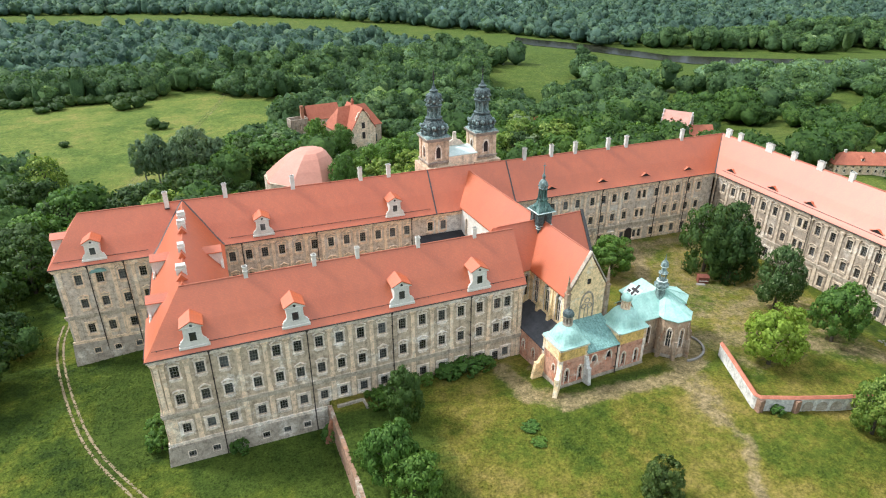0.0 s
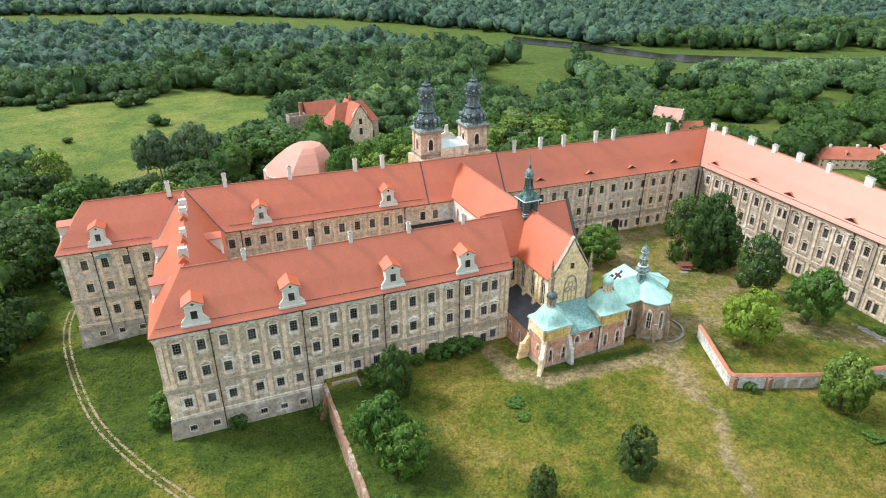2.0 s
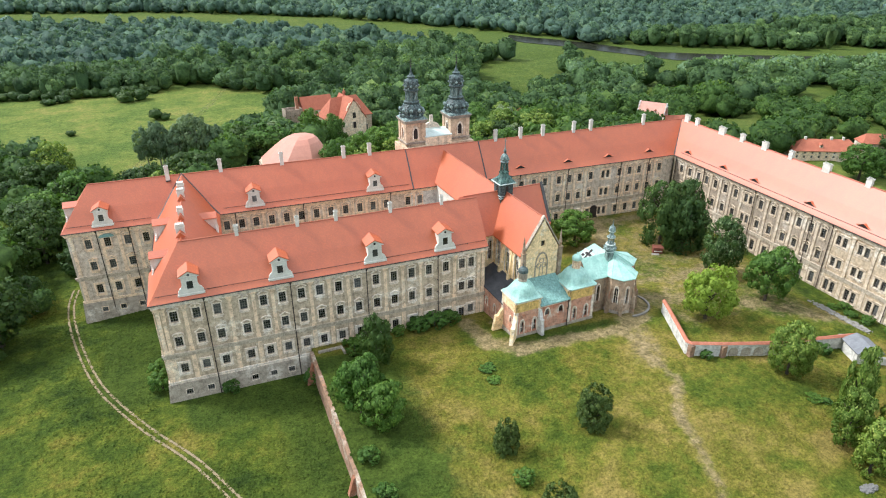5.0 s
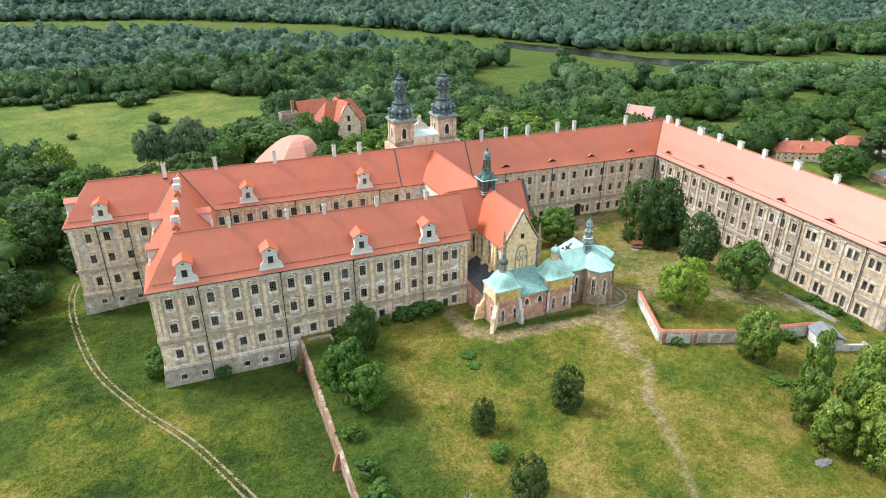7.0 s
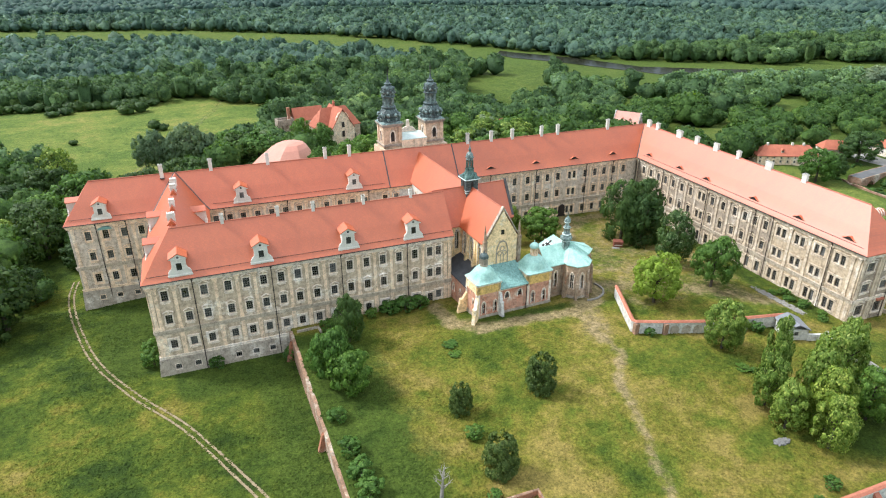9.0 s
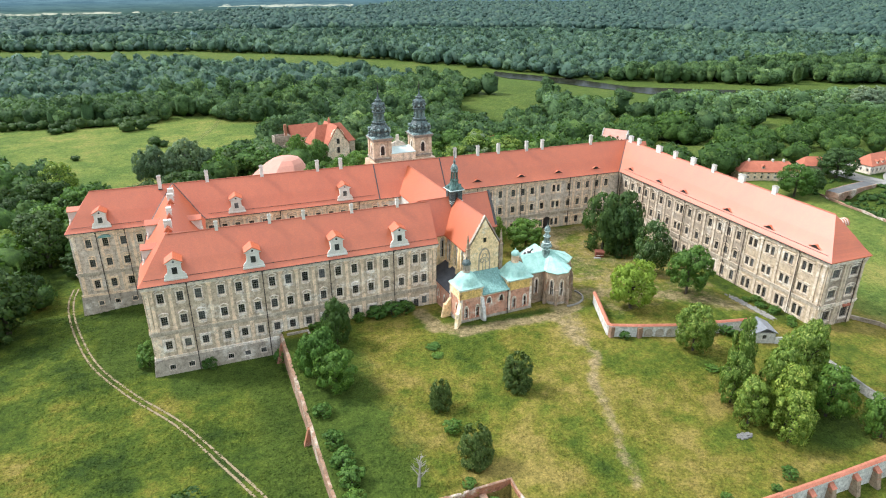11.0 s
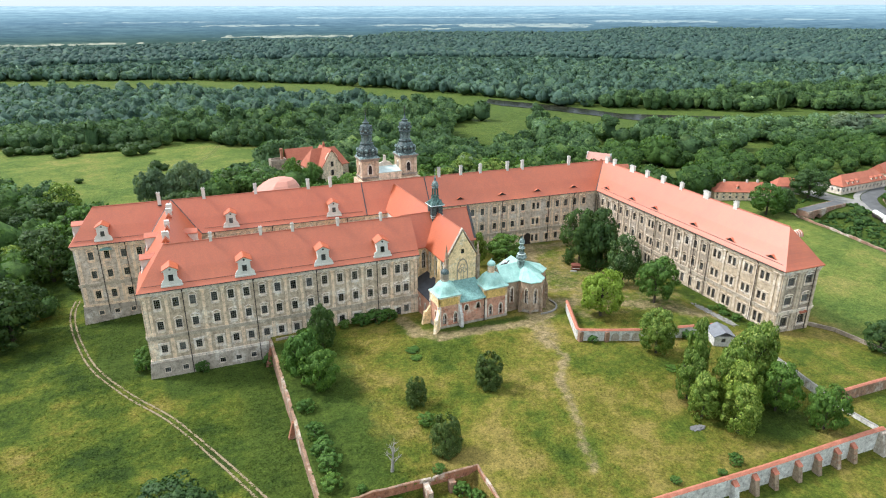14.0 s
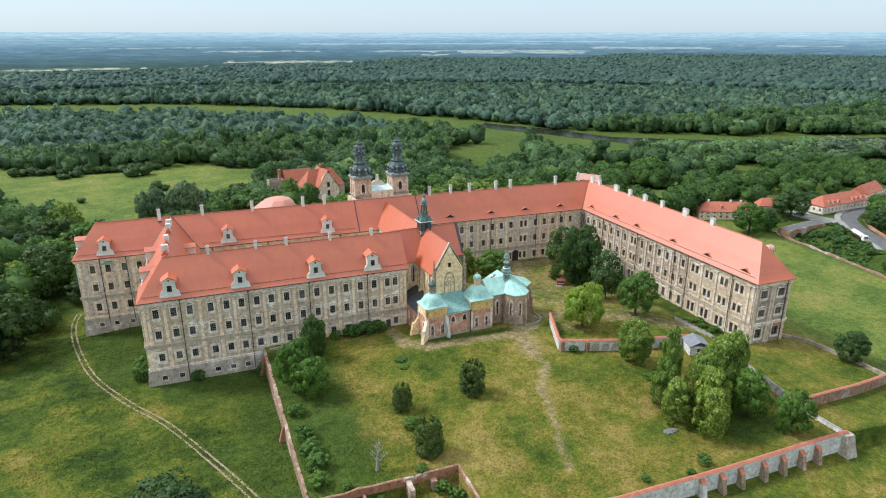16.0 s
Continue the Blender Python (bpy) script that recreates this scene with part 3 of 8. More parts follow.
def dormer(parent, m, x, y, z, s=1.0):
    """A white baroque dormer; (x, y, z) is the middle of its foot, it looks to local -y."""
    bm = B()
    w, h = 1.62 * s, 3.15 * s
    half = [(1.18, 0.0), (1.18, 0.62), (1.10, 0.70), (1.06, 0.95), (0.90, 1.12), (0.78, 1.45), (0.74, 1.95), (0.74, 2.9), (0.86, 3.0), (0.86, 3.15), (0.5, 3.62), (0.0, 3.85)]
    outline = [(u * w, z * s) for u, z in half] + [(-u * w, z * s) for u, z in reversed(half[:-1])]
    prism(bm, outline, 0, 0.5)
    box(bm, -w * 0.72, w * 0.72, 0.5, 4.2 * s, 0.5, h - 0.1)
    box(bm, -w * 1.26, w * 1.26, -0.22, 0.5, -0.35, 0.2)
    box(bm, -w * 0.96, w * 0.96, -0.18, 0.5, h - 0.22, h)
    for k in (-1, 1):
        box(bm, k * w * 0.66 - 0.16, k * w * 0.66 + 0.16, -0.12, 0.1, 0.7 * s, 2.9 * s)
    ob = part("dormer", bm, WHITE, parent, "white baroque roof dormer")
    ob.matrix_basis = m @ pose(x, y, z)
    bm = B()
    r = w * 0.98
    for k in (-1, 1):
        hexa(bm, [(k * r, -0.25, h - 0.05), (0, -0.25, h + 0.82 * s), (0, 5.2 * s, h + 0.82 * s), (k * r, 5.2 * s, h - 0.05)],
             [(k * r, -0.25, h + 0.15), (0, -0.25, h + 0.98 * s), (0, 5.2 * s, h + 0.98 * s), (k * r, 5.2 * s, h + 0.15)])
    part("dormer_roof", bm, ROOF_Y, ob)
    bm = B()
    box(bm, -0.46 * s, 0.46 * s, -0.03, 0.2, 0.95 * s, 2.3 * s)
    part("dormer_window", bm, GLASS, ob)
    bm = B()
    for a in (-0.58, 0.46):
        box(bm, a * s, (a + 0.12) * s, -0.1, 0.1, 0.83 * s, 2.42 * s)
    box(bm, -0.5 * s, 0.5 * s, -0.1, 0.1, 0.83 * s, 0.95 * s)
    box(bm, -0.5 * s, 0.5 * s, -0.1, 0.1, 2.3 * s, 2.42 * s)
    part("dormer_frame", bm, WHITE, ob)
    bm = B()
    lathe(bm, ((0.22 * s, 0), (0.22 * s, 0.1)), 10)
    bmesh.ops.transform(bm, matrix=pose(0, 0.06, h + 0.2 * s, 90), verts=bm.verts)
    part("oval_light", bm, GLASS, ob)
    return ob


def eyebrow(parent, m, x, y, z, depth=4.6):
    """A low curved roof vent that looks to local -y."""
    bm = B()
    n = 12
    f = lambda t: 0.98 * math.exp(-(t * 1.9) ** 2)
    rows = []
    for i in range(n + 1):
        t = -1 + 2 * i / n
        rows.append([bm.verts.new((t * 2.3, 0, f(t) + 0.12)), bm.verts.new((t * 2.3, depth * f(t) + 0.05, f(t) + 0.32))])
    for a, b in zip(rows, rows[1:]):
        bm.faces.new((a[0], b[0], b[1], a[1]))
    ob = part("eyebrow_vent", bm, ROOF_X if abs((m.to_euler().z)) < 0.3 else ROOF_Y, parent)
    ob.matrix_basis = m @ pose(x, y, z)
    # a dark sheet stands in for the shade inside the opening
    bm = B()
    outline = [(t * 2.1, f(t * 0.92) + 0.02) for t in [-1 + 2 * i / n for i in range(n + 1)]]
    hexa(bm, [(u, 0.06, 0.02) for u, _ in outline] + [(u, 0.06, z) for u, z in reversed(outline)],
         [(u, 0.16, 0.02) for u, _ in outline] + [(u, 0.16, z) for u, z in reversed(outline)])
    part("vent_opening", bm, IRON, ob)
    return ob


# ---- ground ----
def wall_line(y):
    """x of the retaining wall between the low meadow and the garden."""
    return 15.6 + (123 - y) * 0.036


def front_line(x):
    """y of the buttressed garden wall."""
    return 17.6 + 0.5 * smooth(120, 160, x)


def ruin_line(x):
    """y of the back wall of the ruin; the ground within lies low."""
    return 42.4 + 0.012 * (x - 20)


def ground_z(x, y):
    low = -9.9 + 2.6 * smooth(112, 50, y) - 2.6 * smooth(-24, -62, x) * smooth(120, 190, y)
    low += 0.35 * math.sin(x * 0.05 + y * 0.03) * smooth(-30, -70, x)
    garden = -2.9 - 0.9 * smooth(150, 205, x) + 0.9 * smooth(150, 108, y) * smooth(195, 165, x)
    garden += 1.7 * smooth(50, 74, x) * smooth(34, 62, y) * smooth(135, 100, y) * smooth(178, 160, x)
    outside = -7.4
    w = wall_line(y)
    inner = garden
    if 54 < x < 56.9 and y < 43:
        inner = garden + (outside + 1.0 - garden) * smooth(0.0, 0.8, min(56.8 - x, ruin_line(x) + 0.1 - y))
    elif 54 < x < 195:
        inner = garden + (outside - garden) * smooth(front_line(x) + 0.5, front_line(x) - 0.5, y)
    elif x <= 54:
        line = ruin_line(x)
        inner = garden + (outside + 1.0 - garden) * smooth(line + 0.1, line - 0.7, y)
    else:
        inner = garden + (outside + 1.8 - garden) * smooth(34, 14, y)
    z = inner + (low - inner) * smooth(w + 0.5, w - 0.5, x)
    # the plateau falls to the river plain behind the wings
    back = smooth(196, 250, y) * (1 - smooth(215, 330, x) * smooth(330, 200, y))
    z += (-13.0 - z) * back
    z += (-1.5 - z) * smooth(215, 330, x) * smooth(330, 220, y) * smooth(40, 120, y)
    if y > 340:
        z -= 1.2 * smooth(340, 700, y)
    if 280 < x < 330 and 40 < y < 215:
        # the dry bed of the stream
        z -= 4.0 * math.exp(-((x - 309 + 7 * smooth(168, 110, y)) / 8.0) ** 2) * smooth(40, 60, y) * smooth(215, 195, y)
    far = math.hypot(x - 3, y + 42)
    if far > 1400:
        z -= 8 * smooth(1400, 1700, far)
    return z


def axis_steps(parts):
    out = []
    for a, b, n in parts:
        out += [a + (b - a) * i / n for i in range(n)]
    return out + [parts[-1][1]]


XS = axis_steps(((-4900, -700, 9), (-700, -120, 24), (-120, 13, 60), (13, 21, 20), (21, 53, 15), (53, 60, 20), (60, 215, 70), (215, 480, 66), (480, 900, 18), (900, 4900, 9)))
YS = axis_steps(((-4900, -600, 8), (-600, -60, 14), (-60, 6, 20), (6, 24, 36), (24, 38, 7), (38, 46, 24), (46, 215, 80), (215, 420, 60), (420, 1000, 30), (1000, 4900, 12)))

# worn earth: polylines with half-widths
TRODDEN = (
    (((83, 118), (70, 122)), 2.0, 0.85),
    (((62, 125), (63, 112), (71, 104.5), (85.5, 104.5), (102.5, 103.2), (112, 107), (118, 117), (119, 132), (128, 152), (139, 172), (141, 181)), 2.8, 1.05),
    (((106, 102), (102, 93.4), (102, 78.4), (94, 68), (88.5, 49.5), (83, 31.8)), 1.9, 0.78),
    (((107, 108), (104, 97), (101, 88)), 4.6, 0.8),
    (((121, 132), (137, 126), (155, 129), (172, 140)), 4.5, 0.75),
    (((120, 118), (133, 112), (150, 101), (166, 88)), 5.0, 0.8),
    (((141, 176), (165, 176)), 3.0, 0.8),
)


def segment_distance(px, py, ax, ay, bx, by):
    dx, dy = bx - ax, by - ay
    t = max(0, min(1, ((px - ax) * dx + (py - ay) * dy) / (dx * dx + dy * dy)))
    return math.hypot(px - ax - t * dx, py - ay - t * dy)


def earth(x, y):
    if not (40 < x < 200 and 20 < y < 185):
        return 0.0
    v = 0.55 * smooth(112, 122, x) * smooth(178, 168, x) * smooth(92, 102, y)
    for line, half, worn in TRODDEN:
        d = min(segment_distance(x, y, *a, *b) for a, b in zip(line, line[1:]))
        v = max(v, worn * (1 - smooth(half * 0.2, half * 1.9, d)))
    return v


def lush(x, y):
    """Where nettles and rank green growth stand instead of hay."""
    w = wall_line(y)
    v = 0.8 * smooth(34, 2, abs(x - w - 4)) * smooth(128, 118, y) * smooth(20, 60, y)
    v = max(v, smooth(w + 1, w - 2, x) * smooth(-24, -14, x) * smooth(100, 124, y) * smooth(140, 130, y))
    v = max(v, smooth(-20, -30, x) * smooth(120, 140, y) * smooth(-46, -38, x) * smooth(186, 170, y))
    v = max(v, math.exp(-((x - 140) / 14) ** 2 - ((y - 30) / 10) ** 2) * 0.8)
    v = max(v, 0.85 * smooth(560, 700, y) + 0.75 * smooth(205, 240, y) * smooth(60, 140, x))
    v = max(v, 0.9 * smooth(286, 296, x) * smooth(40, 60, y))
    v = max(v, 0.7 * math.exp(-((x - 92) / 20) ** 2 - ((y - 108) / 3.5) ** 2))
    return v


def dry(x, y):
    """How far the grass has turned to straw: most in the walled garden, little in the low meadow and the far fields."""
    w = wall_line(y)
    v = 0.38 + 0.28 * smooth(w - 1, w + 2, x) * smooth(215, 190, y) * (smooth(178, 168, x) * smooth(16, 22, y) + 0.9 * smooth(168, 178, x) * smooth(208, 204, x) * smooth(32, 36, y) * smooth(80, 70, y))
    v -= 0.04 * smooth(-20, -50, x) * smooth(230, 180, y)
    v += 0.09 * math.exp(-((x - 85) / 30) ** 2 - ((y - 65) / 28) ** 2)
    v -= 0.12 * smooth(190, 230, x) * smooth(60, 30, y)
    v -= 0.26 * smooth(280, 340, x) * smooth(350, 400, y)
    return v


def mown(x, y):
    """Where the grass is short, light and even: the far meadow, the field beside the palace, the allotments."""
    v = smooth(285, 320, y) * smooth(130, 90, x) * smooth(610, 575, y)
    v = max(v, 0.95 * smooth(203, 210, x) * smooth(35, 45, y) * smooth(215, 190, y) * smooth(300, 285, x))
    v = max(v, 0.42 * smooth(575, 650, y))
    return max(v, 0.35 * smooth(240, 256, x) * smooth(222, 232, y) * smooth(620, 560, y))


def grass_mat():
    m = Nodes("meadow grass", 0.95)
    m.p.inputs["Specular IOR Level"].default_value = 0.1
    pos = m.n("NewGeometry").outputs["Position"]
    broad = m.noise(0.035, 5, 0.62, pos)
    mid = m.noise(0.16, 6, 0.7, pos)
    fine = m.noise(1.7, 6, 0.8, pos)
    mixed = m.math("ADD", m.math("MULTIPLY", broad, 0.8), m.math("MULTIPLY", m.math("SUBTRACT", mid, 0.30), 0.5))
    straw = m.n("Attribute")
    straw.attribute_name = "dry"
    mixed = m.math("ADD", mixed, m.math("MULTIPLY", m.math("SUBTRACT", straw.outputs["Fac"], 0.5), 0.34))
    hay = m.ramp(mixed, [(0.34, (0.032, 0.056, 0.010)), (0.42, (0.059, 0.090, 0.013)), (0.50, (0.101, 0.126, 0.018)), (0.58, (0.160, 0.150, 0.027)), (0.68, (0.240, 0.190, 0.056))])
    green = m.ramp(mid, [(0.3, (0.033, 0.059, 0.010)), (0.7, (0.080, 0.114, 0.019))])
    a = m.n("Attribute")
    a.attribute_name = "lush"
    k = m.step(m.math("ADD", a.outputs["Fac"], m.math("MULTIPLY", m.math("SUBTRACT", mid, 0.5), 0.9)), 0.3, 0.6)
    c = m.mix(hay, green, k)
    short = m.n("Attribute")
    short.attribute_name = "mown"
    even = m.ramp(mixed, [(0.36, (0.098, 0.146, 0.032)), (0.5, (0.152, 0.188, 0.044)), (0.62, (0.205, 0.206, 0.062))])
    c = m.mix(c, even, m.math("MULTIPLY", short.outputs["Fac"], 0.85))
    e = m.n("Attribute")
    e.attribute_name = "earth"
    soil = m.ramp(m.noise(0.5, 5, 0.7, pos), [(0.3, (0.19, 0.142, 0.08)), (0.7, (0.33, 0.26, 0.155))])
    k = m.step(m.math("ADD", e.outputs["Fac"], m.math("MULTIPLY", m.math("SUBTRACT", m.noise(0.22, 7, 0.78, pos), 0.5), 2.2)), 0.35, 0.95)
    c = m.mix(c, soil, m.math("MULTIPLY", k, 0.85))
    c = m.mix(c, m.ramp(fine, [(0.32, (0.36, 0.39, 0.36)), (0.68, (1.46, 1.42, 1.32))]), 1.0, "MULTIPLY")
    c = m.mix(c, m.ramp(m.noise(0.5, 6, 0.8, pos), [(0.33, (0.62, 0.66, 0.6)), (0.66, (1.3, 1.25, 1.25))]), 1.0, "MULTIPLY")
    m.bump(m.math("ADD", fine, m.math("MULTIPLY", m.noise(6.0, 3, 0.8, pos), 0.5)), 0.8, 0.35)
    return m.base(c)


GRASS = grass_mat()


def build_ground():
    verts = [(x, y, ground_z(x, y)) for y in YS for x in XS]
    nx = len(XS)
    faces = [(j * nx + i, j * nx + i + 1, (j + 1) * nx + i + 1, (j + 1) * nx + i) for j in range(len(YS) - 1) for i in range(nx - 1)]
    me = bpy.data.meshes.new("ground")
    me.from_pydata(verts, [], faces)
    for name, f in (("lush", lush), ("earth", earth), ("dry", dry), ("mown", mown)):
        at = me.attributes.new(name, "FLOAT", "POINT")
        at.data.foreach_set("value", [f(x, y) for x, y, _ in verts])
    me.polygons.foreach_set("use_smooth", [True] * len(faces))
    me.materials.append(GRASS)
    tagged(new("ground", me), "uneven hay meadow with green and straw-yellow grass", "ground", kind="structure")


build_ground()


def track_mat():
    m = Nodes("bare earth track", 0.95)
    t = m.n("BsdfTransparent")
    mx = m.n("MixShader")
    uv = m.n("Attribute")
    uv.attribute_name = "edge"
    n = m.noise(0.8, 6, 0.8)
    k = m.step(m.math("ADD", uv.outputs["Fac"], m.math("MULTIPLY", m.math("SUBTRACT", n, 0.5), 1.1)), 0.25, 0.75)
    m.link(k, mx.inputs[0])
    m.link(t.outputs[0], mx.inputs[1])
    m.link(m.p.outputs[0], mx.inputs[2])
    m.link(mx.outputs[0], m.t.nodes["Material Output"].inputs[0])
    g = m.noise(2.5, 5, 0.7)
    m.bump(g, 0.5, 0.08)
    return m.base(m.ramp(m.noise(0.6, 5, 0.7), [(0.3, (0.17, 0.13, 0.072)), (0.7, (0.29, 0.23, 0.135))]))


TRACK = track_mat()


def spline(points, n=12):
    """A smooth line through the points."""
    p = [Vector((*q, 0)) for q in points]
    p = [p[0] * 2 - p[1], *p, p[-1] * 2 - p[-2]]
    out = []
    for a, b, c, d in zip(p, p[1:], p[2:], p[3:]):
        for i in range(n):
            t = i / n
            out.append(0.5 * ((2 * b) + (c - a) * t + (2 * a - 5 * b + 4 * c - d) * t * t + (3 * b - a - 3 * c + d) * t ** 3))
    return out + [p[-2]]


def rut(points, half, shift, name, label, mat=None, lift=0.06, steps=(-1, -0.3, 0.3, 1), edge=(0, 0.74, 0.74, 0)):
    line = spline(points)
    verts, vals = [], []
    for i, p in enumerate(line):
        d = (line[min(i + 1, len(line) - 1)] - line[max(i - 1, 0)]).normalized()
        s = Vector((-d.y, d.x, 0))
        for k, e in zip(steps, edge):
            q = p + s * (shift + k * half)
            verts.append((q.x, q.y, ground_z(q.x, q.y) + lift))
            vals.append(e)
    w = len(steps)
    faces = [(i * w + j, i * w + j + 1, (i + 1) * w + j + 1, (i + 1) * w + j) for i in range(len(line) - 1) for j in range(w - 1)]
    me = bpy.data.meshes.new(name)
    me.from_pydata(verts, [], faces)
    me.attributes.new("edge", "FLOAT", "POINT").data.foreach_set("value", [float(v) for v in vals])
    me.materials.append(mat or TRACK)
    return tagged(new(name, me), label, "track", kind="structure")


CART = ((17, 33), (6, 55.5), (-3.0, 74.5), (-16.2, 100.5), (-29.5, 119.5), (-40.8, 139), (-47.8, 158), (-54, 180.5), (-56.6, 196), (-56.6, 208))
rut(CART, 0.62, -0.85, "road", "pale wheel rut of an earth cart track")
rut(CART, 0.62, 0.85, "road", "pale wheel rut of an earth cart track")
for side in (-1.2, 1.2):
    rut(((-52, 322), (-44, 352), (-36, 385), (-24, 420), (-12, 450), (-4, 480), (6, 515), (12, 548)), 1.0, side, "road", "faint wheel rut across the far meadow", edge=(0, 0.42, 0.42, 0))


# ---- the long wings ----
MATS = (PLASTER, STUCCO, STUCCO_PALE, WOOD)
MATS_BACK = (PLASTER_DARK, STUCCO, STUCCO, WOOD)
MATS_PALACE = (PLASTER_PALE, STUCCO_WORN, STUCCO_WORN, WOOD)
EAVE, RIDGE = 20.55, 32.6


def plain_wall(parent, m, width, base=-11.5, mat=PLASTER_DARK, top=TOP):
    ob = part("rear_wall", wall_mesh(B(), width, base, top, []), mat, parent)
    ob.matrix_basis = m
    return ob


# convent wing, facing the garden
convent = thing("convent_wing", "long three-storey baroque convent wing, stained plaster, red tile roof", "building")
mF = along((-22.0, 127.4), 1.26)
BAYS = [x + 22 for x in (-17.6, -12.1, -7.0, -0.4, 4.75, 9.7, 14.8, 19.75, 25.0, 30.4, 35.7, 41.0, 46.3, 51.65, 56.95, 62.0, 65.0)]
PILS = [x + 22 for x in (-21.2, -20.0, -14.9, -3.8, 2.2, 7.2, 17.3, 22.4, 27.7, 38.4, 43.6, 49.0, 59.6, 67.4, 68.8)]
long_facade(convent, mF, 91.6, BAYS, MATS, PILS, pipes=[x + 22 for x in (-9.8, 12.1, 33.0, 54.3)], cellar=[b for b in BAYS[:6]], doors=(BAYS[15],))
# battered stone base at the low corner
bm = wall_mesh(B(), 40, -12.5, -4.65, [(b - 0.85, b + 0.85, -8.3, -6.6) for b in BAYS[:6]], 0.55, -0.5)
for v in bm.verts:
    k = (-4.65 - v.co.z) / 8
    if v.co.y < 0.1:
        v.co.y = -0.45 - 0.75 * k
        if v.co.x < 0:
            v.co.x -= 0.8 * k
    else:
        v.co.y = 0.05
base_ob = part("plinth", bm, STONE, convent, "bare grey stone plinth")
base_ob.matrix_basis = mF
for u in (12.2, 34.1):
    part("lower_downpipe", tube(B(), (u, -0.6, -4.4), (u, -1.3, -11.5), 0.13, 0.13, 8), PIPE, convent).matrix_basis = mF
plain_wall(convent, along((70.0, 146.4), 181.26), 71.0, -5)
end = part("end_wall", wall_mesh(B(), 16.8, -5, TOP + 0.3, [(3.6, 5.2, 14.6, 17.4), (11.4, 13.0, 14.6, 17.4)]), PLASTER, convent)
end.matrix_basis = along((69.6, 129.4), 91.26)
window(end.parent, 4.4, 16.0, 1.6, 2.8, "flat", WOOD, STUCCO_PALE, end.matrix_basis)
window(end.parent, 12.2, 16.0, 1.6, 2.8, "flat", WOOD, STUCCO_PALE, end.matrix_basis)
gable = part("end_gable", prism(B(), [(0.3, TOP + 0.2), (16.5, TOP + 0.2), (15.0, 22.8), (8.5, RIDGE - 0.4), (2.2, 22.8)], 0.0, 0.5), PLASTER, convent)
gable.matrix_basis = along((69.6, 129.4), 91.26)
mFr = mF @ pose(-0.95, -0.95, 0)
wing_roof(convent, mFr, 93.0, 18.7, EAVE, RIDGE, 9.3, 0.0, ROOF_X)
gutter(convent, mFr, -0.1, 93.0, -0.12, EAVE - 0.12)
ridge_cap(convent, mFr, (9.3, 9.35, RIDGE), (92.9, 9.35, RIDGE))
for x in (0.9, 16.8, 27.4, 43.1, 58.7):
    chimney(convent, mF, x + 22, 8.3, 31.4, 34.9, 0.95, 0.8)
for x in (-12.3, 10.0, 35.8, 56.6):
    dormer(convent, mF, x + 22, -0.3, 21.75, 1.6)

# link wing between the convent wing and the long wing behind
link = thing("link_wing", "link wing of stained plaster with battlemented chimneys on its red roof", "building")
mL = along((-22.0, 181.8), -90)
LB = [6.0, 11.5, 17.0, 22.5, 28.0, 33.5, 39.0, 44.5, 50.0]
long_facade(link, mL, 54.3, LB, MATS, [0.8, 8.8, 14.3, 19.8, 25.3, 30.8, 36.3, 41.8, 47.3, 53.4], pipes=(14.0, 40.0), cellar=LB)
plain_wall(link, along((-4.2, 146.0), 90), 36, -5)
mLr = pose(-3.3, 137.2, 0, 0, 0, 90)
wing_roof(link, mLr, 53.0, 19.5, EAVE + 0.06, RIDGE + 0.06, 0.0, 0.0, ROOF_Y)
gutter(link, mL, 0, 54, -1.05, EAVE - 0.1)
for y, w in ((174.5, 2.0), (168.5, 2.0), (153.5, 1.5), (141.5, 2.2)):
    bm = B()
    x0 = -13.05
    box(bm, x0 - w / 2, x0 + w / 2, y - 0.7, y + 0.7, 30.6, 34.9)
    box(bm, x0 - w / 2 - 0.12, x0 + w / 2 + 0.12, y - 0.82, y + 0.82, 34.2, 34.45)
    n = 5
    for i in range(n):
        u = x0 - w / 2 + w * (i + 0.5) / n
        box(bm, u - 0.15, u + 0.15, y - 0.8, y + 0.8, 34.9, 35.3)
    ob = part("chimney", bm, WHITE, link, "broad white chimney with a notched top")
    saddle = prism(B(), [(x0 - w * 0.62, 32.3), (x0 + w * 0.62, 32.3), (x0, 33.9)], y - 2.6, y - 0.6)
    part("saddle_roof", saddle, ROOF_X, ob)
for y, side in ((143.5, -1), (166.0, -1), (166.0, 1)):
    m = pose(-21.3, y, 0, 0, 0, -90) if side < 0 else pose(-4.9, y, 0, 0, 0, 90)
    dormer(link, m, 0, -0.6, 21.9, 1.4)

# long wing behind, with the church front in its middle
rear = thing("long_rear_wing", "very long three-storey wing of dark plaster, red tile roof", "building")
mR = along((-49.0, 181.6), 0.0)
def back_x(xs, y=180.6):
    return [x * (181.6 + 45) / (y + 45) + 49.0 for x in xs]
LEFT = back_x((-42.5, -37.1, -31.4, -26.0), 177.0)
MID = back_x((-1.6, 3.2, 7.9, 13.0, 18.0, 23.0, 28.2, 33.2, 38.4, 43.5, 48.3, 53.2, 61.3, 65.8))
RIGHT = back_x((107.0, 112.3, 117.2, 123.4, 128.1, 132.7, 137.8, 151.2, 156.1, 160.7, 165.6, 170.6))
PB = [1.2, 9.6, 14.7, 20.0, 25.4] + [(a + b) / 2 for a, b in zip(MID, MID[1:]) if b - a < 6.5] + [(a + b) / 2 for a, b in zip(RIGHT, RIGHT[1:]) if b - a < 7]
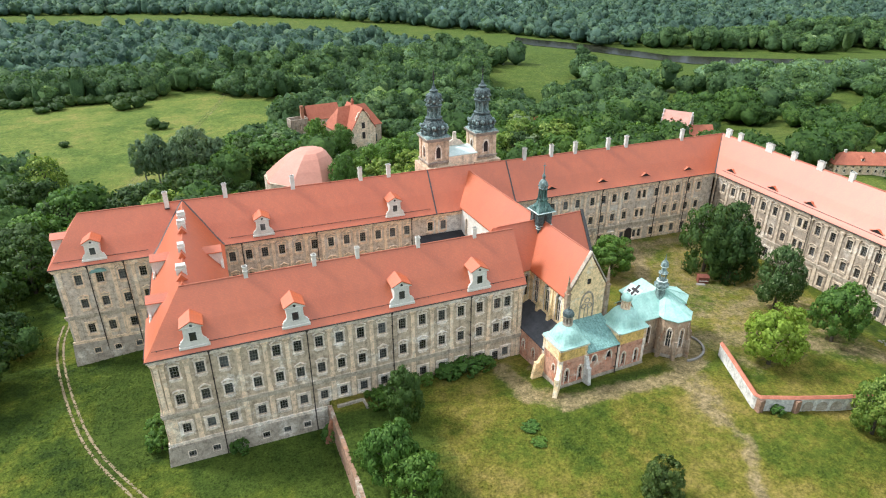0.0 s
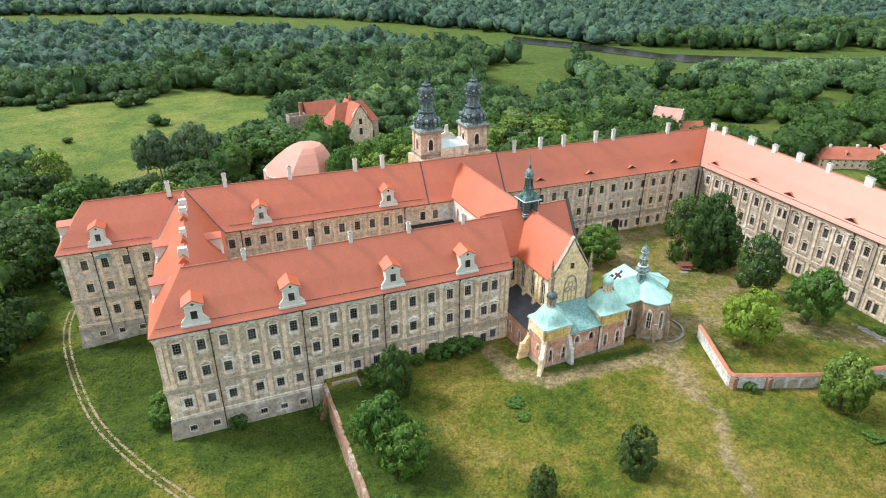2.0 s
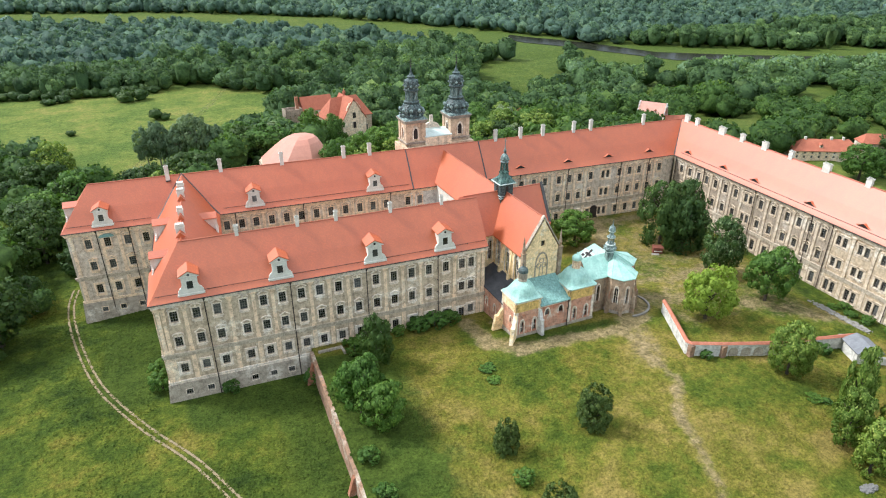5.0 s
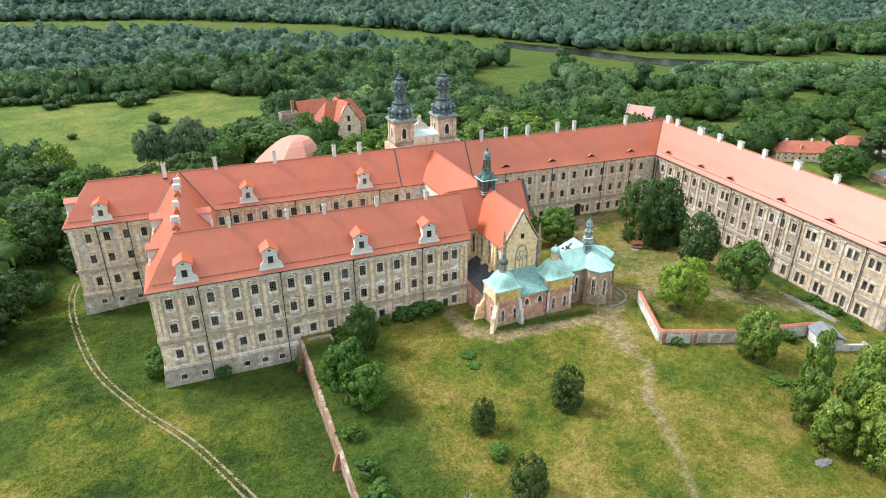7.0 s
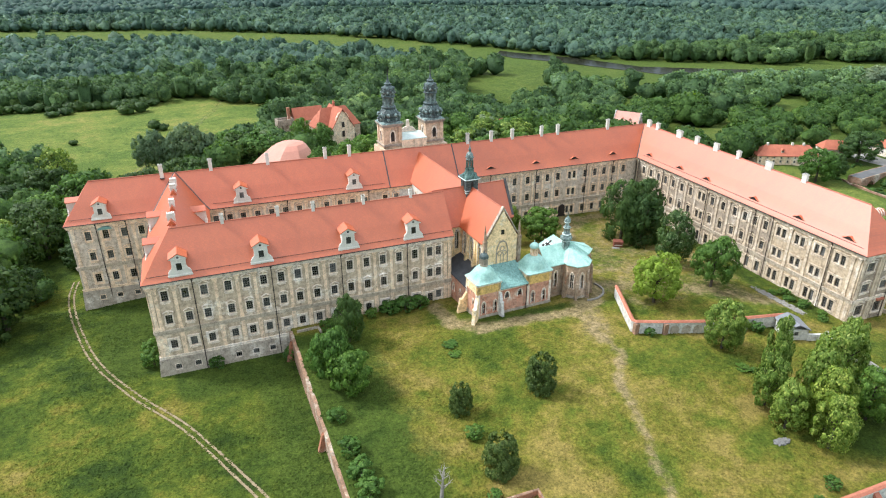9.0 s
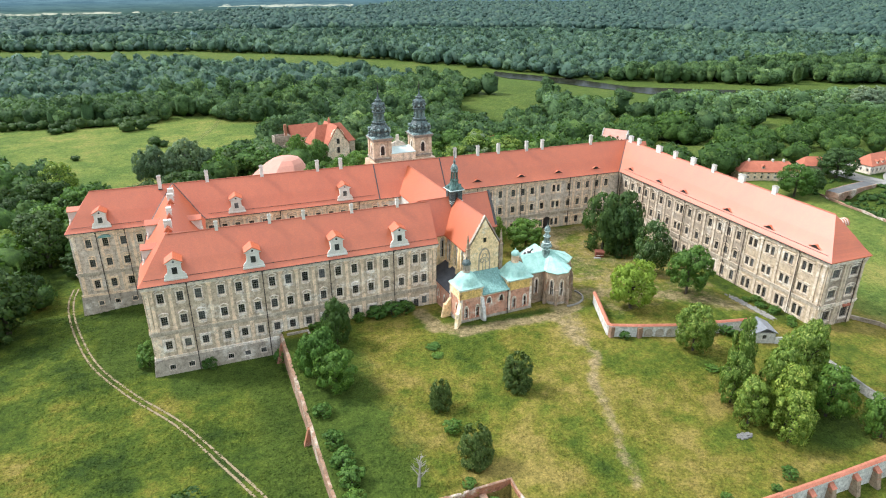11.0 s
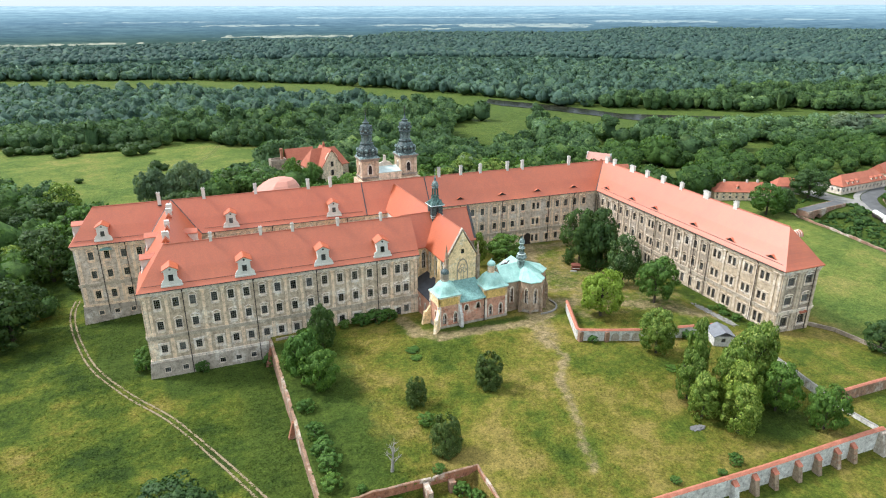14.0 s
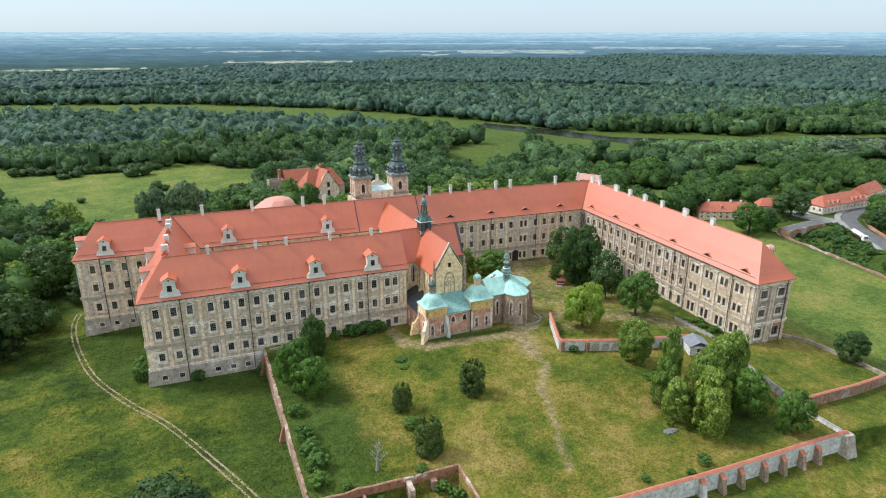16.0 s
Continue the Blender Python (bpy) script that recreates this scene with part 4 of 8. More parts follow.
long_facade(rear, mR, 227.0, LEFT + MID + RIGHT, MATS_BACK, PB, pipes=(8.6, 18.0, 50.5, 73.0, 104.0, 155.5, 176.6, 201.0, 214.5), cellar=LEFT, wide=back_x((144.6,)), ground_h=3.0)
plain_wall(rear, along((195.0, 198.3), 180), 244.0, -14)
lw = part("end_wall", wall_mesh(B(), 16.6, -12.5, TOP, [(5.5, 7.2, z - 1.4, z + 1.4) for z in ROWS_Z] + [(10.0, 11.7, z - 1.4, z + 1.4) for z in ROWS_Z]), PLASTER_DARK, rear)
lw.matrix_basis = along((-49.0, 198.3), -90)
for z in ROWS_Z:
    window(lw.parent, 6.35, z, 1.7, 2.8, "flat", WOOD, STUCCO, lw.matrix_basis)
    window(lw.parent, 10.85, z, 1.7, 2.8, "flat", WOOD, STUCCO, lw.matrix_basis)
bm = wall_mesh(B(), 26.3, -13.0, -4.65, [(b - 0.85, b + 0.85, -8.3, -6.6) for b in LEFT], 0.55, -0.4)
for v in bm.verts:
    k = (-4.65 - v.co.z) / 8
    v.co.y = -0.4 - 0.7 * k if v.co.y < 0.1 else 0.05
    if v.co.x < 0:
        v.co.x -= 0.6 * k
ob = part("plinth", bm, STONE, rear, "bare grey stone plinth")
ob.matrix_basis = mR
canopy = part("canopy", prism(B(), [(LEFT[1] - 2.2, 17.9), (LEFT[1] + 2.2, 17.9), (LEFT[1] + 1.6, 18.6), (LEFT[1], 18.9), (LEFT[1] - 1.6, 18.6)], -1.0, 0), COPPER_OLD, rear, "curved copper canopy")
canopy.matrix_basis = mR
mRr = mR @ pose(-0.95, -0.95, 0)
wing_roof(rear, mRr, 246.5, 18.6, EAVE, RIDGE, 9.0, 9.2, ROOF_X)
# a stretch of the court side was whitewashed
near = [u for u in MID if 62.6 + 49 < u < 75 + 49]
patch = part("whitewashed_stretch", wall_mesh(B(), 10.4, 4.98, 18.9, [(u - 111.6 - 0.9, u - 111.6 + 0.9, z - h / 2 - 0.05, z + h / 2 + 0.05) for u in near for z, h in ((15.85, 3.0), (8.25, 2.8)) if 1 < u - 111.6 < 9.4], 0.05), WHITE_WALL, rear, "freshly whitewashed stretch of wall")
patch.matrix_basis = mR @ pose(111.6, -0.05, 0)
part("lean_to", hexa(B(), [(106.5, -6.0, -8), (121.6, -6.0, -8), (121.6, -0.55, -8), (106.5, -0.55, -8)], [(106.5, -6.0, 11.2), (121.6, -6.0, 11.2), (121.6, -0.55, 12.9), (106.5, -0.55, 12.9)]), WHITE_WALL, rear, "whitewashed lean-to in the court").matrix_basis = mR
part("lean_to_roof", hexa(B(), [(106, -6.6, 11.1), (122, -6.6, 11.1), (122, -0.5, 13.0), (106, -0.5, 13.0)], [(106, -6.6, 11.3), (122, -6.6, 11.3), (122, -0.5, 13.2), (106, -0.5, 13.2)]), BLACK_SHEET, rear, "black sheeted roof in the court").matrix_basis = mR
gutter(rear, mRr, 0, 245, -0.12, EAVE - 0.12)
ridge_cap(rear, mRr, (9.0, 9.3, RIDGE), (237, 9.3, RIDGE))
for x in (-17.3, -0.8, 19.3, 40.8, 50.2, 99.5, 110.1, 119.8, 133.6, 141.4, 166.5):
    chimney(rear, mR, x + 49, 8.3 if x != -17.3 else 7.2, 31.2, 36.3, 1.25, 0.95)
for x in (-37.9, 8.3, 49.6):
    dormer(rear, mR, x + 49, -0.3, 21.75, 1.55)
dormer(rear, pose(-48.2, 190.0, 0, 0, 0, -90), 0, -0.6, 21.9, 1.4)
for x in (107.0, 127.8, 146.2, 165.6):
    eyebrow(rear, mR, x + 49, 0.55, 22.62)
for x in (63.6, 92.4):
    # lead joint up the slope on either side of the church front
    for i, ((d0, h0), (d1, h1)) in enumerate(zip(BELL, BELL[1:])):
        bm = B()
        y0, y1 = 180.65 + 9.3 * d0, 180.65 + 9.3 * d1
        z0, z1 = EAVE + 12.05 * h0 + 0.02, EAVE + 12.05 * h1 + 0.02
        hexa(bm, [(x - 0.22, y0, z0), (x + 0.22, y0, z0), (x + 0.22, y1, z1), (x - 0.22, y1, z1)],
             [(x - 0.22, y0, z0 + 0.2), (x + 0.22, y0, z0 + 0.2), (x + 0.22, y1, z1 + 0.2), (x - 0.22, y1, z1 + 0.2)])
        part("lead_joint", bm, LEAD, rear)


def valley(parent, x0, y0, x1, y1):
    """A lead-lined valley where two roofs meet, from the eaves up to the ridge."""
    s = Vector((y1 - y0, x0 - x1, 0)).normalized() * 0.3
    for (d0, h0), (d1, h1) in zip(BELL, BELL[1:]):
        p = Vector((x0 + (x1 - x0) * d0, y0 + (y1 - y0) * d0, EAVE + 12.05 * h0 + 0.12))
        q = Vector((x0 + (x1 - x0) * d1, y0 + (y1 - y0) * d1, EAVE + 12.05 * h1 + 0.12))
        lo = [p - s, p + s, q + s, q - s]
        part("lead_valley", hexa(B(), lo, [v + Vector((0, 0, 0.14)) for v in lo]), LEAD, parent)


def snow_guard(parent, m, x0, x1, rise=12.05, half=9.3):
    """A thin iron rail low on the slope."""
    y, z = half * 0.13, EAVE + rise * 0.108 + 0.22
    bm = tube(B(), (x0, y, z), (x1, y, z), 0.07, 0.07, 5)
    u = x0 + 1
    while u < x1:
        box(bm, u - 0.05, u + 0.05, y - 0.05, y + 0.05, z - 0.35, z)
        u += 3.0
    part("snow_guard", bm, PIPE, parent).matrix_basis = m


valley(rear, -3.3, 180.65, -13.05, 189.95)
valley(rear, -22.8, 180.65, -13.05, 189.95)
valley(rear, 177.35, 180.65, 186.5, 189.95)
snow_guard(rear, mRr, 1.8, 26.0)
snow_guard(rear, mRr, 48.0, 112.0)
snow_guard(convent, mFr, 1.8, 92.5)
bm = B()
prism(bm, [(-1.9, -3.6), (1.9, -3.6), (1.9, 1.0), (1.35, 2.2), (0, 2.8), (-1.35, 2.2), (-1.9, 1.0)], -0.15, 0.2)
gate = part("gateway", bm, IRON, rear, "dark arched gateway")
gate.matrix_basis = mR @ pose(back_x((140.8,))[0], 0, 0)

# palace wing
palace = thing("palace_wing", "long palace wing of pale worn plaster, double windows, red tile roof", "building")
mP = along((178.3, 181.0), -88.7)
PBAY = [181 - y for y in (176.0, 171.1, 166.1, 161.5, 156.7, 151.4, 146.2, 134.1, 128.5, 122.6, 117.7, 113.0, 108.2)]
PWIDE = [181 - y for y in (140.0, 101.4, 93.9, 86.2, 78.9)]
ppil = sorted(PBAY + PWIDE)
ppil = [0.7] + [(a + b) / 2 for a, b in zip(ppil, ppil[1:])] + [106.4, 108.4]
PL = 109.6
long_facade(palace, mP, PL, PBAY, MATS_PALACE, ppil, pipes=(1.6, 18.0, 44.0, 68.0, 75.8, 98.8), wide=PWIDE, base=-8, ground_h=3.6)
# the last bays have lost their stucco coat
stretch = [(x + k * 1.12 - 76.6 - 0.9, x + k * 1.12 - 76.6 + 0.9, z - h / 2 - 0.05, z + h / 2 + 0.05) for x in PWIDE[1:] for k in (-1, 1) for z, h in ((15.85, 3.2), (8.25, 3.0), (-0.1, 3.8))]
part("bare_stretch", wall_mesh(B(), PL - 76.7, -4.0, 18.9, stretch, 0.05), OCHRE, palace, "ochre wall where the stucco has come off").matrix_basis = mP @ pose(76.6, -0.05, 0)
mE = along((180.75, 71.45), 1.3)
end = part("end_facade", B(), PLASTER_PALE, palace)
end.matrix_basis = mE
EB = (3.9, 12.0)
holes = [(x - 1.6, x + 1.6, z - h / 2, z + h / 2) for x in EB for z, h in ((15.85, 3.0), (8.6, 2.8), (0.6, 3.6))]
end.data = mesh_of("end_facade", wall_mesh(B(), 16.2, -8, TOP, holes), PLASTER_PALE)
for x in EB:
    for z, h, st in ((15.85, 3.0, "segment"), (8.6, 2.8, "segment"), (0.6, 3.6, "triangle")):
        window(end.parent, x, z, 3.2, h, st, WOOD, STUCCO_PALE, end.matrix_basis)
for x in (0.7, 7.4, 8.6, 15.5):
    part("pilaster", pilaster_mesh(5.0, 19.0, 0.95, STUCCO_WORN), None, end).location = (x, 0, 0)
    part("lower_pilaster", pilaster_low(-3.9, STUCCO_WORN), None, end).location = (x, 0, 0)
part("eaves_cornice", moulding(B(), 0, 16.2, ((18.95, 19.3, 0.35), (19.3, 19.75, 0.5), (19.75, 20.25, 0.72))), STUCCO_PALE, end)
part("string_course", moulding(B(), 0, 16.2, ((3.55, 3.85, 0.2), (3.85, 4.55, 0.34), (4.55, 4.95, 0.5))), STUCCO_PALE, end)
part("plinth_band", moulding(B(), 0, 16.2, ((-4.6, -4.1, 0.24), (-4.1, -3.8, 0.36))), STUCCO_PALE, end)
part("awning", prism(B(), [(10.3, 3.1), (13.7, 3.1), (13.4, 3.75), (10.6, 3.75)], -1.0, 0.0), COPING, end, "small red tiled awning")
downpipe(end, 13.9, -5, 19.5)
plain_wall(palace, along((197.0, 71.8), 91.3), 126.0, -8, PLASTER_PALE)
mPr = mP @ pose(-9.0, -0.95, 0)
wing_roof(palace, mPr, 119.6, 18.3, EAVE + 0.06, RIDGE + 0.06, 0.0, 9.2, ROOF_Y)
snow_guard(palace, mPr, 11.5, 117.0)
# barrel-roofed dormer on the far slope, close to the hip
arc = [(110.6 + 1.7 * math.cos(math.pi * k / 10), RIDGE - 3.6 + 2.0 * math.sin(math.pi * k / 10)) for k in range(11)]
barrel = part("barrel_dormer", prism(B(), arc, 10.4, 14.2), COPING, palace, "small red barrel-roofed dormer")
barrel.matrix_basis = mPr
for y in (11.2, 12.2, 13.2):
    part("rib", prism(B(), [(u + 0.07 * (u - 110.6), z + 0.1) for u, z in arc], y, y + 0.25), STUCCO_PALE, barrel)
gutter(palace, mPr, 9.5, 119.6, -0.12, EAVE - 0.1)
ridge_cap(palace, mPr, (2, 9.15, RIDGE + 0.06), (110.4, 9.15, RIDGE + 0.06))
for y, w in ((186.5, 2.0), (180.5, 1.5), (166.5, 2.6), (156.0, 1.6), (145.2, 2.0), (133.6, 1.4), (119.2, 2.4), (104.0, 1.6)):
    chimney(palace, mP, 181 - y, 8.2, 31.2, 35.0, w * 1.15, 1.0)
for y in (174.8, 155.3, 139.9, 116.3, 97.0, 78.5):
    eyebrow(palace, mP, 181 - y, 0.55, 22.62)
bm = B()
prism(bm, [(u, z) for u, z in ((-1.6, 23.2), (1.6, 23.2), (1.5, 24.6), (0.9, 25.6), (0, 25.9), (-0.9, 25.6), (-1.5, 24.6))], 0, 4.0)
ob = part("round_dormer", bm, ROOF_OLD, palace, "small round-headed roof dormer")
ob.matrix_basis = pose(194.6, 80.5, 1.2, 0, 0, 91.3)


# ---- abbey church; local x across, y along the nave, origin at the crossing ----
mC = pose(81.4, 143.5, 0, 0, 0, 4.2)
church = thing("abbey_church", "gothic brick and plaster abbey church with baroque twin towers", "church", mC)


def arch_points(w, z0, spring, top, n=6):
    """A pointed opening as an outline of (u, z)."""
    pts = [(-w / 2, z0), (w / 2, z0), (w / 2, spring)]
    for i in range(1, n):
        t = i / n
        pts.append((w / 2 * (1 - t ** 1.6), spring + (top - spring) * math.sin(t * math.pi / 2) ** 0.9))
    pts.append((0, top))
    pts += [(-u, z) for u, z in reversed(pts[3:-1])]
    pts.append((-w / 2, spring))
    return pts


def lancet(parent, m, x, z0, z1, w, stone, tracery=True, depth=0.5):
    """Fills a rectangular hole of a wall with a pointed window: arch stones above, glass and mullions behind."""
    spring = z1 - w * 0.9
    pts = arch_points(w, z0, spring, z1)
    bm = B()
    arc = [p for p in pts if p[1] >= spring - 1e-6 and p[0] >= -1e-6]
    for k in (-1, 1):
        outline = [(k * u, z) for u, z in arc] + [(k * w / 2, z1)]
        prism(bm, outline, 0.0, 0.9)
    big = arch_points(w + 0.5, z0 - 0.15, spring, z1 + 0.35)
    inner = arch_points(w, z0, spring, z1)
    for i in range(1, len(big)):
        a, b, c, d = big[i], big[(i + 1) % len(big)], inner[(i + 1) % len(inner)], inner[i]
        hexa(bm, [(a[0], -0.14, a[1]), (b[0], -0.14, b[1]), (c[0], -0.14, c[1]), (d[0], -0.14, d[1])],
             [(a[0], 0.02, a[1]), (b[0], 0.02, b[1]), (c[0], 0.02, c[1]), (d[0], 0.02, d[1])])
    ob = part("lancet_window", bm, stone, parent)
    ob.matrix_basis = m @ pose(x, 0, 0)
    part("pane", prism(B(), pts, depth, depth + 0.05), GLASS, ob).visible_shadow = False
    if tracery:
        bm = B()
        for u in (-w / 6, w / 6) if w > 1.3 else (0,):
            box(bm, u - 0.07, u + 0.07, depth - 0.12, depth - 0.01, z0, spring + 0.4)
        box(bm, -w / 2, w / 2, depth - 0.1, depth - 0.01, (z0 + spring) / 2 - 0.06, (z0 + spring) / 2 + 0.06)
        for k in (-1, 1):
            lathe_ring(bm, (k * w / 5, depth - 0.06, spring + 0.45), w / 6, 0.07)
        part("tracery", bm, stone, ob)
    return ob


def lathe_ring(bm, at, r, t, n=12):
    for i in range(n):
        a0, a1 = i * math.tau / n, (i + 1) * math.tau / n
        f = lambda a, q, y: (at[0] + q * math.cos(a), at[1] + y, at[2] + q * math.sin(a))
        hexa(bm, [f(a0, r - t, -t), f(a1, r - t, -t), f(a1, r + t, -t), f(a0, r + t, -t)], [f(a0, r - t, t), f(a1, r - t, t), f(a1, r + t, t), f(a0, r + t, t)])
    return bm


def church_wall(parent, m, width, z0, z1, lancets, mat, stone, w=1.5, thick=0.9):
    ob = part("wall", wall_mesh(B(), width, z0, z1, [(x - w / 2, x + w / 2, a, b) for x, a, b in lancets], thick), mat, parent)
    ob.matrix_basis = m
    for x, a, b in lancets:
        lancet(parent, m, x, a, b, w, stone)
    return ob


def gable_roof(parent, m, length, half, eave, ridge, mat, over=0.5):
    """A steep straight roof with thickness; local x along the ridge, centred on y = 0."""
    bm = B()
    t = 0.3
    e = eave - over * (ridge - eave) / half
    for k in (-1, 1):
        y = k * (half + over)
        lo = [(0, y, e), (length, y, e), (length, 0, ridge), (0, 0, ridge)]
        hi = [(0, y, e + t), (length, y, e + t), (length, 0, ridge + t), (0, 0, ridge + t)]
        hexa(bm, lo, hi)
    ob = part("roof", bm, mat, parent)
    ob.matrix_basis = m
    return ob


def buttress(parent, x, y, turn, h, out, w=0.9, mat=YELLOW, z0=-1.6):
    bm = B()
    a = w / 2
    hexa(bm, [(-a, -out, z0), (a, -out, z0), (a, 0, z0), (-a, 0, z0)], [(-a, -out * 0.72, h * 0.6), (a, -out * 0.72, h * 0.6), (a, 0, h * 0.6), (-a, 0, h * 0.6)])
    hexa(bm, [(-a, -out * 0.5, h * 0.6), (a, -out * 0.5, h * 0.6), (a, 0, h * 0.6), (-a, 0, h * 0.6)], [(-a, -0.12, h), (a, -0.12, h), (a, 0, h), (-a, 0, h)])
    box(bm, -a - 0.08, a + 0.08, -out * 0.75, 0, h * 0.6 - 0.15, h * 0.6 + 0.05)
    ob = part("buttress", bm, mat, parent)
    ob.matrix_basis = pose(x, y, 0, 0, 0, turn)
    return ob


H, E, R = 6.15, 20.6, 31.0          # half width, eaves, ridge
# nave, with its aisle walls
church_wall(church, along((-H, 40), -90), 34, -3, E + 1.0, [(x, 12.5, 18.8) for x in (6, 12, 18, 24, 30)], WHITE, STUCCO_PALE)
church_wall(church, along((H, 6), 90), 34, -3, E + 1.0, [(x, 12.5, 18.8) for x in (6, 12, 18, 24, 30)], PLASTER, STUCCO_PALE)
gable_roof(church, pose(0, 0, 0, 0, 0, 90), 47, H + 0.1, E + 1.0, R - 0.2, ROOF_Y, 0.3)
ridge_cap(church, pose(0, 0, 0), (0, 0, R + 0.15), (0, 44, R + 0.15))
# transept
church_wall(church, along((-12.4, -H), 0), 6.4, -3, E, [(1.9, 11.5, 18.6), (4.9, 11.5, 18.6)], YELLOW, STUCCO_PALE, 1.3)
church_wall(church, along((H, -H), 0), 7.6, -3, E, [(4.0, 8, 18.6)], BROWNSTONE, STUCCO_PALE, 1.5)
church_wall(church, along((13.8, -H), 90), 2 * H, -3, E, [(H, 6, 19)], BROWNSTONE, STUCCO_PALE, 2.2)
gable_roof(church, pose(-15.5, 0, 0), 29.6, H + 0.3, E, R, ROOF_X)
ridge_cap(church, pose(0, 0, 0), (-14, 0, R + 0.35), (14, 0, R + 0.35))
tg = part("transept_gable", prism(B(), [(-H, E - 0.2), (H, E - 0.2), (0, R + 0.1)], 12.9, 13.75, "x"), BROWNSTONE, church)
part("gable_coping", prism(prism(B(), [(-H - 0.5, E + 0.1), (-H - 0.1, E - 0.4), (0, R + 0.15), (0, R + 0.95)], 13.3, 14.25, "x"),
     [(H + 0.5, E + 0.1), (H + 0.1, E - 0.4), (0, R + 0.15), (0, R + 0.95)], 13.3, 14.25, "x"), LEAD, church)
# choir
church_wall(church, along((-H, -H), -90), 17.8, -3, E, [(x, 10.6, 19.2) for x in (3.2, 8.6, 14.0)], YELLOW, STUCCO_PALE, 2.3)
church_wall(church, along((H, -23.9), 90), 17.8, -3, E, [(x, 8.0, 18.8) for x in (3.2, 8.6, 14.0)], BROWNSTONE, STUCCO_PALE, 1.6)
gable_roof(church, pose(0, -23.2, 0, 0, 0, 90), 23.2, H + 0.35, E, R, ROOF_Y)
ridge_cap(church, pose(0, 0, 0), (0, -23.2, R + 0.35), (0, 0, R + 0.35))
for y in (-9.0 - 2.7, -14.4 - 2.7, -22.9):
    buttress(church, -H, y, -90, 19.0, 1.5, 0.9, YELLOW, 6.5)
    buttress(church, H, y, 90, 18.0, 2.0, 1.0, BROWNSTONE, -2)
gw = part("choir_gable", B(), YELLOW, church, "faded yellow plastered gothic gable")
gm = wall_mesh(B(), 2 * H, -3, 20.4, [], 1.0)
prism(gm, [(0, 20.4), (H - 0.55, 20.4), (H - 0.55, 22.4), (H - 0.55, 24.2), (H - 0.55, 29.6), (0.2, 20.7)], 0, 0.9)
prism(gm, [(H + 0.75, 20.4), (2 * H, 20.4), (2 * H - 0.2, 20.7), (H + 0.75, 29.3), (H + 0.75, 24.2), (H + 0.75, 22.4)], 0, 0.9)
prism(gm, [(H - 0.55, 20.4), (H + 0.75, 20.4), (H + 0.75, 22.4), (H - 0.55, 22.4)], 0, 0.9)
prism(gm, [(H - 0.55, 24.2), (H + 0.75, 24.2), (H + 0.75, 29.3), (H, 30.9), (H - 0.55, 29.6)], 0, 0.9)
gw.data = mesh_of("choir_gable", gm, YELLOW)
gw.matrix_basis = along((-H, -23.9), 0)
part("pane", box(B(), H - 0.55, H + 0.75, 0.35, 0.4, 22.4, 24.2), GLASS, gw)
bm = B()
for k in (-1, 1):
    hexa(bm, [(H + k * (H + 0.45), -0.12, E - 0.3), (H, -0.12, R + 0.35), (H, 0.95, R + 0.35), (H + k * (H + 0.45), 0.95, E - 0.3)],
         [(H + k * (H + 0.45), -0.12, E + 0.25), (H, -0.12, R + 0.95), (H, 0.95, R + 0.95), (H + k * (H + 0.45), 0.95, E + 0.25)])
part("coping", bm, STONE, gw)
bm = B()
pts_o, pts_i = arch_points(4.4, 11.6, 16.6, 20.6), arch_points(3.7, 11.6, 16.6, 20.1)
for i in range(1, len(pts_o)):
    j = (i + 1) % len(pts_o)
    a, b, c, d = pts_o[i], pts_o[j], pts_i[j], pts_i[i]
    hexa(bm, [(H + a[0], -0.2, a[1]), (H + b[0], -0.2, b[1]), (H + c[0], -0.2, c[1]), (H + d[0], -0.2, d[1])],
         [(H + a[0], 0.02, a[1]), (H + b[0], 0.02, b[1]), (H + c[0], 0.02, c[1]), (H + d[0], 0.02, d[1])])
for at, r in (((H - 0.9, -0.06, 16.2), 0.7), ((H + 0.9, -0.06, 16.2), 0.7), ((H, -0.06, 17.8), 0.75)):
    lathe_ring(bm, at, r, 0.11, 14)
for u in (-0.55, 0.55):
    box(bm, H + u - 0.1, H + u + 0.1, -0.12, 0.02, 11.6, 16.0)
part("blind_tracery", bm, STONE, gw, "walled-up pointed window with stone tracery")
for u in (0.0, 2 * H):
    bm = B()
    box(bm, u - 0.55, u + 0.55, -0.5, 0.7, 10, 21.0)
    box(bm, u - 0.68, u + 0.68, -0.62, 0.8, 21.0, 21.3)
    lathe(bm, ((0.5, 21.3), (0.48, 22.6), (0.6, 22.7), (0.36, 23.2), (0.05, 26.6)), 8, 0.39, (u, 0.1))
    for i in range(5):
        for k in range(4):
            a = k * math.pi / 2
            z = 23.4 + i * 0.55
            rr = 0.36 * (26.6 - z) / 3.4 + 0.1
            ball(bm, (u + rr * math.cos(a), 0.1 + rr * math.sin(a), z), 0.11, 1, 1)
    part("pinnacle", bm, BROWNSTONE, gw, "weathered gothic pinnacle")

